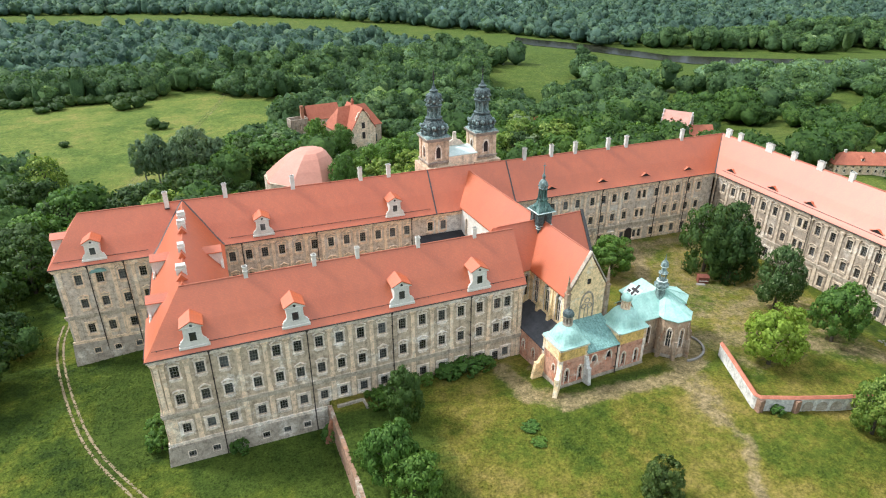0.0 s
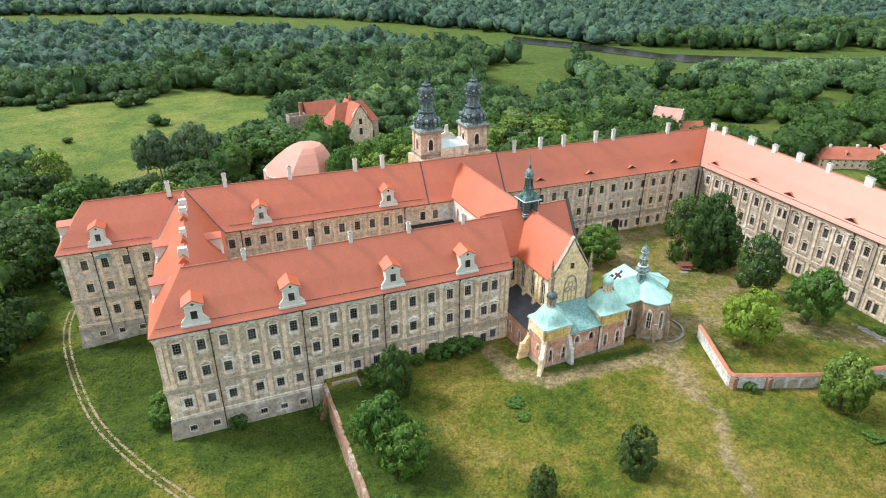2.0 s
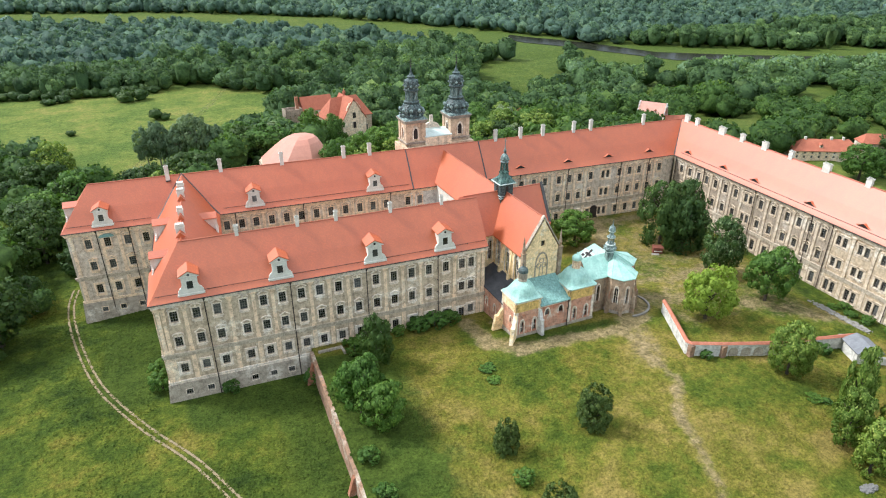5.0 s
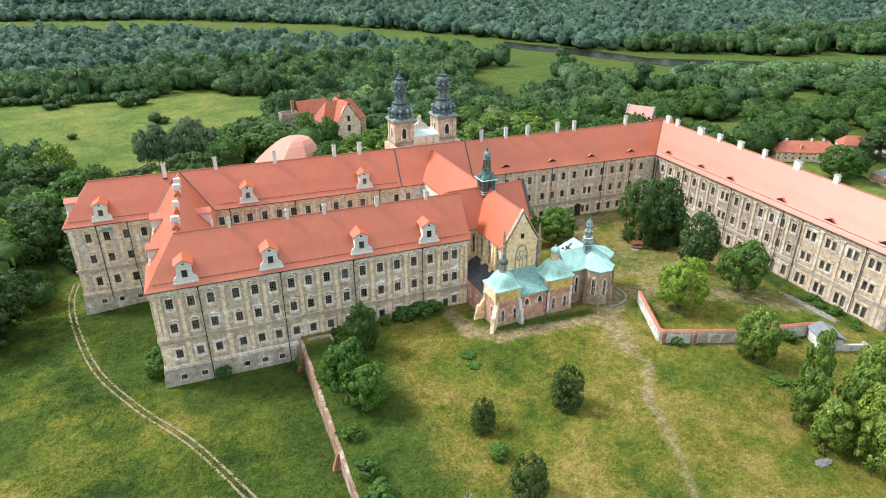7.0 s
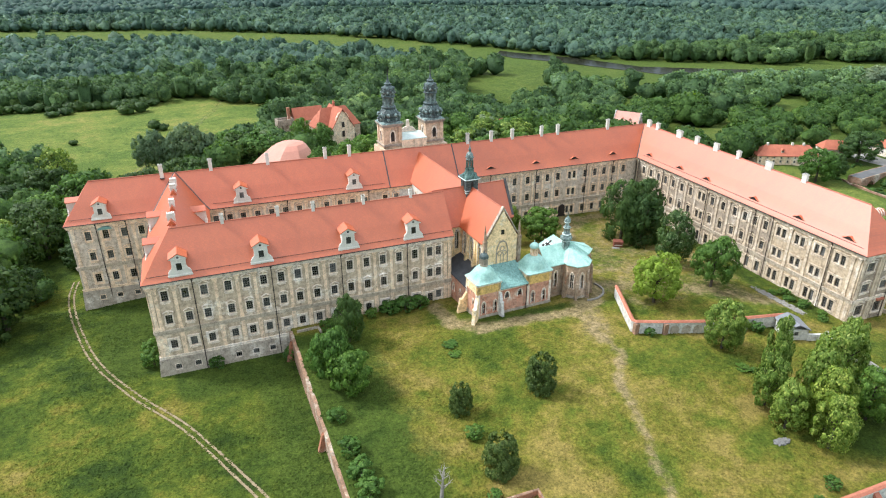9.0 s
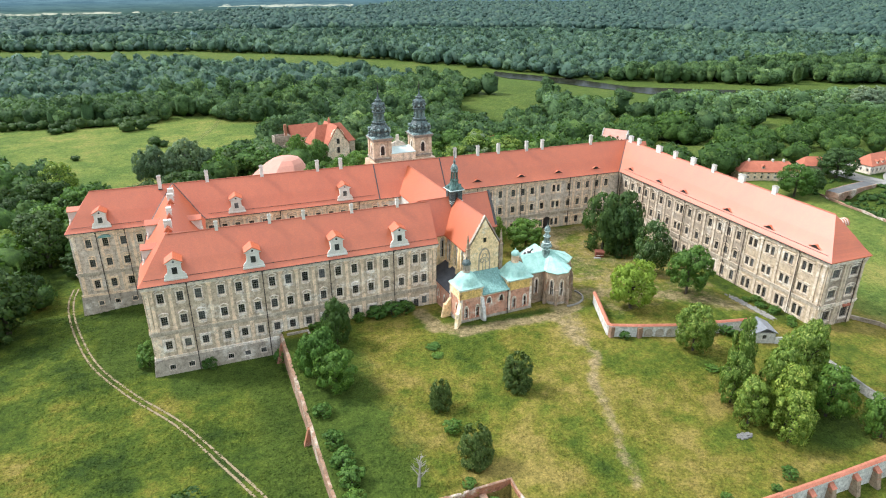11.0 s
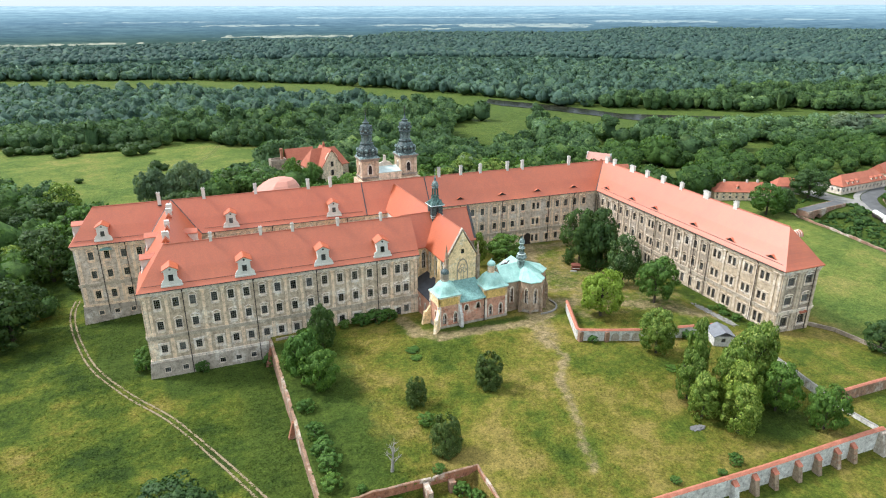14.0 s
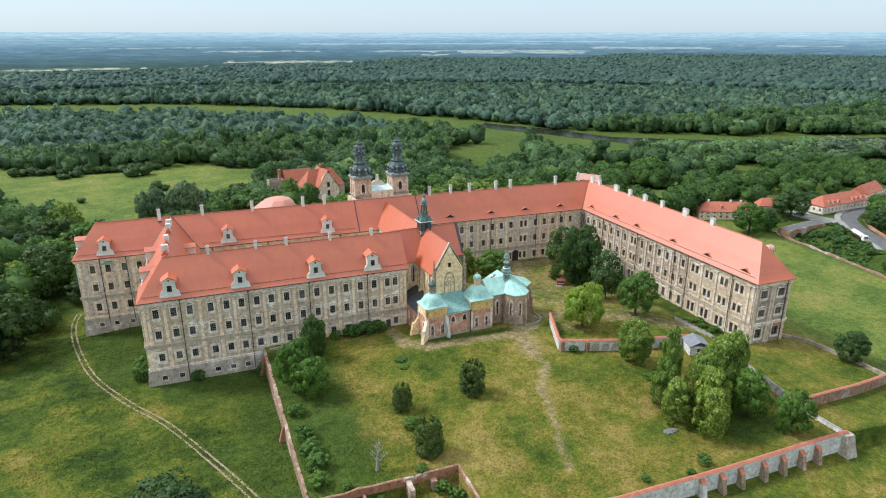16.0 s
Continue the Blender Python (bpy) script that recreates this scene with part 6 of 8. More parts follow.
for i in range(8):
    ball(bm, (tx + 1.75 * math.cos(i * math.pi / 4), ty + 1.75 * math.sin(i * math.pi / 4), 18.3), 0.34, 1.1, 1)
tu = part("turret", bm, COPPER_STREAK, poly, "copper lantern turret")
bm = B()
for i in range(8):
    a = i * math.pi / 4
    tube(bm, (tx + 0.85 * math.cos(a), ty + 0.85 * math.sin(a), 19.5), (tx + 0.85 * math.cos(a), ty + 0.85 * math.sin(a), 21.6), 0.13, 0.13, 5)
lathe(bm, ((1.0, 21.5), (1.3, 21.7), (0.8, 22.1), (0.65, 22.6), (0.65, 23.4), (1.0, 23.6), (1.05, 24.2), (0.75, 24.9), (0.3, 25.3), (0.1, 26.0), (0.06, 27.2)), 8, 0.39, (tx, ty))
part("spire", bm, COPPER_STREAK, tu)
bm = lathe(B(), ((1.6, 17.55), (1.66, 17.68), (1.6, 17.75)), 8, 0.39, (tx, ty))
part("ledge", bm, COPPER_PALE, tu)
for z, r in ((16.9, 1.4), (19.3, 1.5), (21.6, 1.25), (23.5, 1.0)):
    part("ledge", lathe(B(), ((r, z - 0.12), (r + 0.08, z), (r, z + 0.12)), 8, 0.39, (tx, ty)), COPPER_PALE, tu)

# low kerb round the apse
bm = B()
pts = [(27.5 + 8.2 * math.cos(a), -29.3 + 8.2 * math.sin(a)) for a in [math.radians(-105 + 7 * i) for i in range(18)]]
for a, b in zip(pts, pts[1:]):
    va, vb = mC @ Vector((*a, 0)), mC @ Vector((*b, 0))
    za, zb = ground_z(va.x, va.y), ground_z(vb.x, vb.y)
    d = (vb - va).normalized()
    s = Vector((-d.y, d.x, 0)) * 0.3
    lo = [Vector((p.x, p.y, z - 0.6)) for p, z in ((va - s, za), (vb - s, zb), (vb + s, zb), (va + s, za))]
    hexa(bm, lo, [p + Vector((0, 0, 1.05)) for p in lo])
solid("stone_kerb", bm, PAVING, "low curved stone kerb round the chapel apse", "kerb", kind="structure")


# ---- garden and field walls ----
def run_wall(name, pts, height, thick, mat, cap, label, top=None, cap_h=0.35, cap_over=0.15, foot=None, cat="wall"):
    """A wall along a line of points, standing on the ground, with a coping. top: fixed heights of the wall's top."""
    t = thing(name, label, cat)
    line = [Vector((*pts[0], 0))]
    for a, b in zip(pts, pts[1:]):
        va, vb = Vector((*a, 0)), Vector((*b, 0))
        n = max(1, round((vb - va).length / 3.5))
        line += [va.lerp(vb, (j + 1) / n) for j in range(n)]
    body, coping = B(), B()
    rings, caps = [], []
    for i, p in enumerate(line):
        d = (line[min(i + 1, len(line) - 1)] - line[max(i - 1, 0)]).normalized()
        s = Vector((-d.y, d.x, 0)) * thick / 2
        s2 = s * (1 + 2 * cap_over / thick)
        g = ground_z(p.x, p.y)
        low = min([g] + [ground_z(p.x + k * s.x * 3, p.y + k * s.y * 3) for k in (-1, 1)]) - 1.0
        h = top(p.x, p.y) if top else g + height
        rings.append([body.verts.new((*q.xy, z)) for q, z in ((p - s, low), (p + s, low), (p + s, h), (p - s, h))])
        caps.append([coping.verts.new((*q.xy, z)) for q, z in ((p - s2, h - 0.05), (p + s2, h - 0.05), (p + s * 0.35, h + cap_h), (p - s * 0.35, h + cap_h))])
    for m_, rr in ((body, rings), (coping, caps)):
        for a, b in zip(rr, rr[1:]):
            for i in range(4):
                m_.faces.new((a[i], a[(i + 1) % 4], b[(i + 1) % 4], b[i]))
        m_.faces.new(rr[0])
        m_.faces.new(rr[-1])
    part("wall_body", body, mat, t)
    if cap:
        part("coping", coping, cap, t)
    else:
        coping.free()
    return t


def ragged(base, amount, scale):
    return lambda x, y: base(x, y) + amount * noise.noise(Vector((x * scale, y * scale, 3.1)))


LW = [(wall_line(y), y) for y in (126.5, 118, 105, 90, 75, 60, 45, 30)]
lw = run_wall("retaining_wall", LW, 0, 1.0, BRICK_PALE, None, "weathered brick retaining wall along the garden", top=ragged(lambda x, y: -2.4 - 0.6 * smooth(110, 60, y), 0.5, 0.12))
for y in (78, 122):
    b = hexa(B(), [(-2.6, -0.7, -11), (0, -0.7, -11), (0, 0.7, -11), (-2.6, 0.7, -11)], [(-0.5, -0.6, -3.2), (0, -0.6, -3.2), (0, 0.6, -3.2), (-0.5, 0.6, -3.2)])
    part("buttress", b, BRICK, lw).location = (wall_line(y) - 0.4, y, 0)
run_wall("tank_wall", [(17.2, 124.8), (23.8, 125.2), (24.2, 121.8)], 0, 0.6, STONE, None, "low grey concrete wall at the foot of the convent", top=lambda x, y: -1.6)

FW = [(62, 20.5), (75, 19.2)] + [(x, front_line(x)) for x in (88, 100, 112, 124, 136, 148, 156, 163)]
fw = run_wall("buttressed_garden_wall", FW, 0, 0.9, WHITE_WALL, COPING, "whitewashed garden wall with red tile coping and buttresses", top=lambda x, y: -1.5 + 0.5 * smooth(112, 160, x), cap_h=0.45, cap_over=0.3)
for i, x in enumerate((112.4, 118.6, 124.7, 132.4, 139.1, 145.8, 151.6)):
    y = front_line(x)
    b = B()
    hexa(b, [(-0.6, -2.5, -8.4), (0.6, -2.5, -8.4), (0.6, 0, -8.4), (-0.6, 0, -8.4)], [(-0.6, -1.3, -3.2), (0.6, -1.3, -3.2), (0.6, 0, -3.2), (-0.6, 0, -3.2)])
    ob = part("buttress", b, WHITE_WALL if i == 0 else BROWNSTONE, fw)
    ob.location = (x, y - 0.4, 0)
    c = hexa(B(), [(-0.75, -1.5, -3.2), (0.75, -1.5, -3.2), (0.75, 0, -3.2), (-0.75, 0, -3.2)], [(-0.7, -0.2, -2.3), (0.7, -0.2, -2.3), (0.7, 0, -2.2), (-0.7, 0, -2.2)])
    part("buttress_cap", c, COPING, ob)
part("end_pier", hexa(B(), [(160.6, 14.2, -9), (164.4, 14.2, -9), (164.4, 18.6, -9), (160.6, 18.6, -9)], [(161.0, 16.4, -1.3), (164.0, 16.4, -1.3), (164.0, 18.6, -1.3), (161.0, 18.6, -1.3)]), STONE, fw)

YARD = [(119.5, 107.5), (115.2, 96.5), (111.6, 87.2), (112.0, 86.2), (120, 83.0), (131, 79.3), (142, 76.9), (152.5, 74.9), (157, 74.0)]
yard = run_wall("courtyard_wall", YARD, 3.9, 0.7, WHITE_WALL, COPING, "whitewashed courtyard wall with red tile coping", cap_h=0.5, cap_over=0.3)
for x, y in ((112.0, 85.8), (120.0, 82.6)):
    part("pier", box(B(), x - 0.7, x + 0.7, y - 0.7, y + 0.7, ground_z(x, y) - 1, ground_z(x, y) + 3.5), BRICK_PALE, yard)
for k in (0.25, 0.55, 0.85, 1.2, 1.55):
    (xa, ya), (xb, yb) = YARD[4 + int(k)], YARD[5 + int(k)]
    x, y = xa + (xb - xa) * (k % 1), ya + (yb - ya) * (k % 1)
    g = ground_z(x, y)
    part("blind_arch", prism(B(), arch_points(2.6, g + 0.2, g + 1.6, g + 2.9), -0.06, 0.05), STONE, yard).matrix_basis = pose(x, y - 0.38, 0, 0, 0, math.degrees(math.atan2(yb - ya, xb - xa)))
side = run_wall("garden_side_wall", [(162.8, 64.2), (161.6, 55), (161.8, 46), (161.4, 38), (161.4, 32)], 2.7, 0.6, WHITE_WALL, PAVING, "whitewashed garden wall with blind arches and a worn top", cap_h=0.2)
for y in (60, 55, 50, 45, 40, 35):
    g = ground_z(161.5, y)
    part("blind_arch", prism(B(), arch_points(2.6, g + 0.1, g + 1.3, g + 2.2), -0.05, 0.05), STONE, side).matrix_basis = pose(161.6 - 0.33, y, 0, 0, 0, -90)
run_wall("low_garden_wall", [(161.4, 31.6), (161.6, 25), (162.0, 18.8)], 1.4, 0.5, WHITE_WALL, PAVING, "low whitewashed end of the garden wall", cap_h=0.15)
run_wall("brick_field_wall", [(162.2, 32.0), (185, 33.8), (204, 36.0), (230, 39.5), (262, 44.0)], 3.6, 0.9, BRICK_PALE, COPING, "red brick field wall with worn coping", cap_h=0.3)
run_wall("low_field_wall", [(197.5, 74.5), (203.5, 66.0), (206.0, 50.0), (206.6, 38.0)], 1.4, 0.5, PLASTER_PALE, None, "low pale boundary wall beside the palace wing")
run_wall("stream_wall", [(306, 180), (297, 167), (295.6, 152), (296.3, 142), (294, 118), (291, 104), (288, 84)], 1.6, 0.8, BRICK_PALE, None, "broken brick wall along the stream", top=ragged(lambda x, y: ground_z(x, y) + 1.0, 0.9, 0.15))

RUIN_TOP = ragged(lambda x, y: -1.9, 0.6, 0.35)
run_wall("ruined_building", [(18.9, 42.4), (27, 42.5), (37, 42.6), (48, 42.75), (56.8, 42.85), (56.9, 36.0), (57.0, 28.0)], 0, 0.6, BRICK, BRICK_PALE, "roofless red brick ruin with pale mortar remains", top=RUIN_TOP, cap_h=0.12, cap_over=0.05, cat="ruin")

ruin_stub = B()
for x, y, w, d, h in ((31.5, 39.8, 0.7, 4.6, -3.2), (43.0, 40.2, 1.3, 4.0, -2.6), (49.5, 41.4, 1.6, 1.6, -3.4)):
    box(ruin_stub, x - w / 2, x + w / 2, y - d / 2, y + d / 2, -8.5, h)
solid("ruin_cross_walls", ruin_stub, BRICK_PALE, "broken cross walls inside the brick ruin", "ruin")

# small gatehouse hut
hut = thing("gatehouse_hut", "small white hut with a grey roof beside the garden wall", "hut")
hz = ground_z(154, 68)
mH = pose(150.9, 67.5, hz, 0, 0, -20.5) @ Matrix.Diagonal((1.05, 1.1, 1.1, 1))
holes = [(2.2, 3.5, 1.2, 2.6)]
ob = part("wall", wall_mesh(B(), 6.0, -0.5, 3.2, holes, 0.4), WHITE_WALL, hut)
ob.matrix_basis = mH
window(hut, 2.85, 1.9, 1.3, 1.4, "bare", WOOD, WHITE, mH)
part("wall", box(B(), 0, 6.0, 0.4, 6.0, -0.5, 3.2), WHITE_WALL, hut).matrix_basis = mH
part("roof", prism(prism(B(), [(-0.5, 3.1), (3.0, 4.7), (3.0, 4.9), (-0.5, 3.3)], -0.5, 6.5), [(6.5, 3.1), (3.0, 4.7), (3.0, 4.9), (6.5, 3.3)], -0.5, 6.5), ROOF_GREY, hut).matrix_basis = mH
part("side_wall", box(B(), 6.0, 11.9, -0.3, 0.3, -0.5, 1.9), WHITE_WALL, hut).matrix_basis = mH
part("porch_roof", hexa(B(), [(0.2, 4.5, 3.3), (5.8, 4.5, 3.3), (5.8, 9.0, 2.6), (0.2, 9.0, 2.6)], [(0.2, 4.5, 3.5), (5.8, 4.5, 3.5), (5.8, 9.0, 2.8), (0.2, 9.0, 2.8)]), ROOF_GREY, hut).matrix_basis = mH


# ---- trees ----
def crown_mesh(name, seed, puffs, leaves, leaf, mat, shape="round", ragged_=0.28):
    """A crown in a unit frame: radius about 1, height 0..2. Leaves are small folded blades gathered in puffs with gaps between."""
    rng = np.random.default_rng(seed)
    vs, fs = [], []
    centres = []
    lobes = rng.normal(size=(7, 3))
    lobes /= np.linalg.norm(lobes, axis=1)[:, None]
    for i in range(puffs):
        d = rng.normal(size=3)
        d /= np.linalg.norm(d)
        if d[2] < -0.88:
            d[2] *= -1
        bulge = 1 + ragged_ * (np.max(lobes @ d) - 0.75) * 1.6
        r = (0.62 + 0.32 * rng.random() ** 0.5) * bulge
        if shape == "column":
            z = rng.random()
            rr = (0.5 + 0.5 * math.sin(math.pi * min(1, z * 0.72 + 0.2))) * (0.8 + 0.16 * rng.random())
            a = rng.random() * math.tau
            c = np.array((rr * math.cos(a), rr * math.sin(a), z * 1.9 + 0.05))
            d = np.array((math.cos(a), math.sin(a), 0.35))
        elif shape == "willow":
            c = np.array((d[0] * r, d[1] * r, 1.05 + d[2] * r * 0.85 - 0.18 * (1 - abs(d[2]))))
        elif shape == "tall":
            c = np.array((d[0] * r * 0.9, d[1] * r * 0.9, 1.0 + d[2] * r * 1.0))
        else:
            c = np.array((d[0] * r, d[1] * r, 0.95 + d[2] * r * 0.95))
        centres.append((c, d))
    heads, spread = [], []
    up = np.array((0, 0, 0.4))
    for c, d in centres:
        # a puff of leaves: a rounded shell that faces out and up
        size = 0.17 + 0.13 * rng.random()
        v = d * 0.62 + up * 0.4 + rng.normal(size=(leaves, 3)) * 0.8
        v /= np.linalg.norm(v, axis=1)[:, None]
        pos = c + v * size * (0.7 + 0.4 * rng.random((leaves, 1))) * np.array((1, 1, 0.85))
        heads.append((pos, v, 0.34, d))
    core = rng.normal(size=(puffs * leaves // 7, 3))
    core /= np.linalg.norm(core, axis=1)[:, None]
    middle = np.mean([c for c, _ in centres], axis=0)
    heads.append((middle + core * np.array((0.7, 0.7, 0.72 if shape != "column" else 0.8)) * (0.5 + 0.5 * rng.random((len(core), 1))), core, 0.3, up))
    normals = []
    for pos, v, wild, d in heads:
        k = len(pos)
        nrm = v + rng.normal(size=(k, 3)) * wild
        nrm /= np.linalg.norm(nrm, axis=1)[:, None]
        u = np.cross(nrm, rng.normal(size=(k, 3)))
        u /= np.linalg.norm(u, axis=1)[:, None]
        w = np.cross(nrm, u)
        s = leaf * (0.6 + 0.8 * rng.random(k))[:, None]
        quad = np.stack((pos - u * s, pos - w * s * 0.75 - nrm * s * 0.2, pos + u * s, pos + w * s * 0.75 - nrm * s * 0.2), 1).reshape(-1, 3)
        fs.append(np.arange(k * 4).reshape(-1, 4) + sum(map(len, vs)))
        vs.append(quad)
        soft = v * 0.75 + nrm * 0.2 + d * 0.2
        normals.append(np.repeat(soft / np.linalg.norm(soft, axis=1)[:, None], 4, axis=0))
    me = bpy.data.meshes.new(name)
    me.from_pydata(np.concatenate(vs).tolist(), [], np.concatenate(fs).tolist())
    me.polygons.foreach_set("use_smooth", [True] * len(me.polygons))
    me.normals_split_custom_set_from_vertices(np.concatenate(normals).tolist())
    me.materials.append(mat)
    return me


def trunk_mesh(seed, mat, limbs=5, top=1.35):
    rng = random.Random(seed)
    bm = B()
    tube(bm, (0, 0, -0.12), (0.02, 0.01, 0.5), 0.09, 0.065, 7)
    tube(bm, (0.02, 0.01, 0.5), (0.0, 0.03, top), 0.065, 0.02, 6)
    for i in range(limbs):
        a = i * math.tau / limbs + rng.random()
        z = 0.45 + 0.12 * i
        l = 0.55 + 0.2 * rng.random()
        tube(bm, (0.02, 0.01, z), (l * math.cos(a), l * math.sin(a), z + 0.4), 0.038, 0.012, 5)
    return mesh_of("trunk", bm, mat)


CROWNS = {}


def crown(kind):
    """Shared crown meshes by kind: (material, shape, clumps, leaves, leaf size, how many variants)."""
    spec = {
        "oak": (LEAF, "round", 84, 76, 0.048, 3), "dark": (LEAF_DARK, "round", 96, 76, 0.045, 3), "young": (LEAF_YOUNG, "round", 84, 76, 0.048, 2),
        "willow": (LEAF_GREY, "willow", 85, 80, 0.050, 2), "lime": (LEAF_WARM, "tall", 84, 76, 0.048, 3), "column": (LEAF_COLUMN, "column", 130, 62, 0.055, 2),
        "chestnut": (LEAF_CHESTNUT, "tall", 84, 76, 0.048, 3),
        "bush": (LEAF, "round", 46, 46, 0.078, 3), "far_oak": (LEAF_EDGE, "round", 70, 42, 0.058, 4), "far_lime": (LEAF, "round", 70, 42, 0.058, 3),
        "far_willow": (LEAF_GREY, "willow", 70, 42, 0.058, 3), "far_warm": (LEAF_WARM, "tall", 70, 42, 0.058, 2), "birch": (LEAF_BIRCH, "tall", 96, 46, 0.055, 3),
    }[kind]
    if kind not in CROWNS:
        mat, shape, puffs, leaves, leaf, n = spec
        CROWNS[kind] = [crown_mesh("crown", 11 * i + len(kind), puffs, leaves, leaf, mat, shape) for i in range(n)]
    return CROWNS[kind]


TRUNKS = [trunk_mesh(i, BARK) for i in range(3)]
TRUNKS_PALE = [trunk_mesh(i + 7, DEADWOOD) for i in range(2)]
tree_rng = random.Random(5)
WORDS = {"oak": "leafy green broadleaf tree", "dark": "dense dark green chestnut tree", "young": "bright yellow-green young maple tree", "willow": "grey-green willow tree", "chestnut": "dark green chestnut tree with white blossoms",
         "lime": "light green flowering lime tree", "column": "dense dark green columnar bush", "bush": "rounded green shrub", "far_oak": "dark green woodland tree",
         "far_lime": "green woodland tree", "far_willow": "grey-green willow tree", "far_warm": "light green flowering tree"}


def tree(kind, x, y, height, radius, bare=0.18, label="", group="", lean=0.0, trunks=None):
    """A tree: trunk and crown under an Empty at its foot. bare: share of the height below the crown."""
    is_bush = kind in ("bush", "column")
    z = ground_z(x, y)
    t = thing("shrub" if is_bush else "tree", label or WORDS[kind] + " standing in grass", "shrub" if is_bush else "tree", pose(x, y, z, lean * 0.3, lean, tree_rng.random() * 360), group)
    b = 0.0 if is_bush else bare
    c = part("crown", tree_rng.choice(crown(kind)), None, t)
    c.matrix_basis = pose(0, 0, height * b) @ Matrix.Diagonal((radius, radius, height * (1 - b) / 2.0, 1))
    k = part("trunk", tree_rng.choice(trunks or TRUNKS), None, t)
    k.matrix_basis = Matrix.Diagonal((radius * 0.9, radius * 0.9, height / 1.75, 1))
    return t


for row in (
    ("dark", 152.0, 151.5, 25, 8.6, -0.06), ("dark", 156.5, 144.5, 21, 7.2, -0.08), ("dark", 163.0, 152.0, 23, 6.8, -0.04), ("chestnut", 153.9, 122.4, 20.5, 6.4, 0.06), ("oak", 153.6, 101.6, 19.5, 6.8, 0.1),
    ("young", 128.8, 99.6, 18.5, 7.0, 0.1), ("oak", 120.5, 161.0, 14, 7.5, 0.12), ("lime", 108.0, 163.0, 14.5, 3.6, 0.15), ("lime", 130.6, 70.6, 15.0, 5.7, 0.03),
    ("lime", 128.4, 51.0, 20.5, 3.5, 0.02), ("lime", 123.6, 47.4, 15.0, 4.2, 0.02), ("lime", 121.8, 39.2, 12.5, 4.8, 0.02), ("lime", 126.4, 30.8, 13.5, 5.0, 0.02), ("lime", 131.0, 36.0, 16.0, 5.2, 0.02), ("lime", 133.0, 42.0, 18.0, 4.8, 0.02),
    ("oak", 143.5, 35.0, 15.0, 5.4, 0.04), ("lime", 143.0, 44.5, 20.5, 6.2, 0.05), ("lime", 150.5, 48.0, 18.5, 4.6, 0.05), ("oak", 283.5, 175.5, 17.0, 8.5, 0.1), ("dark", 298.0, 178.0, 13.0, 5.5, 0.1), ("dark", 331.0, 191.0, 17.0, 10.0, 0.1),
    ("oak", 54.0, 357.0, 22.0, 7.5, 0.02), ("oak", 65.0, 346.0, 20.0, 8.0, 0.02), ("oak", 52.5, 281.0, 24.0, 7.0, 0.02),
    ("dark", 357.0, 152.0, 12.0, 6.0, 0.02), ("oak", 366.0, 158.0, 11.0, 6.0, 0.02), ("oak", 375.0, 168.0, 12.0, 6.5, 0.02), ("oak", 149.2, 24.2, 13.0, 4.6, 0.02), ("dark", 206.0, 51.0, 10.5, 5.4, 0.02),
    ("oak", 22.8, 96.5, 18.0, 5.4, 0.02), ("oak", 26.2, 90.5, 14.0, 5.6, 0.02), ("dark", 31.2, 114.0, 15.5, 4.4, 0.02), ("dark", -13.8, 50.0, 13.0, 9.0, 0.2),
    ("oak", 20.6, 103.0, 9.0, 3.6, 0.02),
):
    tree(*row)
for x, y, h, r in ((72.4, 71.4, 10.2, 3.7), (50.5, 72.3, 8.2, 2.7), (51.2, 50.2, 9.8, 3.6)):
    tree("column", x, y, h, r, group="bushes in the garden")
for x, y, h, r in ((50.2, 62.6, 3.4, 2.2), (115.4, 83.6, 2.4, 1.7), (47.0, 126.5, 4.0, 3.4), (52.5, 127.0, 4.6, 4.0), (57.5, 126.6, 4.0, 3.0), (41.0, 126.0, 3.0, 2.0), (33.0, 123.0, 4.2, 3.2), (27.0, 122.0, 3.6, 3.0),
                   (-25.0, 134.0, 6.0, 3.2), (-25.6, 140.0, 5.4, 3.0), (21.0, 68.0, 3.8, 2.6), (21.8, 60.0, 4.4, 3.0), (22.4, 54.0, 4.2, 3.0), (21.8, 47.0, 3.6, 2.6), (22.5, 40.0, 3.6, 2.6),
                   (14.3, 122.5, 4.5, 2.2), (20.6, 80.0, 3.4, 2.4), (116.6, 21.5, 2.6, 1.8), (98.5, 21.0, 1.6, 1.3), (51.5, 39.5, 3.0, 2.2), (54.0, 36.5, 2.6, 2.0), (47.0, 44.2, 1.6, 1.6), (36.0, 40.0, 2.4, 2.0), (28.0, 44.0, 1.4, 1.2), (110.8, 19.4, 1.6, 1.1), (58.5, 101.0, 0.9, 2.4), (58.0, 95.7, 0.9, 1.8), (146.8, 74.4, 3.2, 2.2), (176.5, 92, 2.2, 2.0), (177.0, 84, 2.2, 1.8)):
    tree("bush", x, y, h, r)

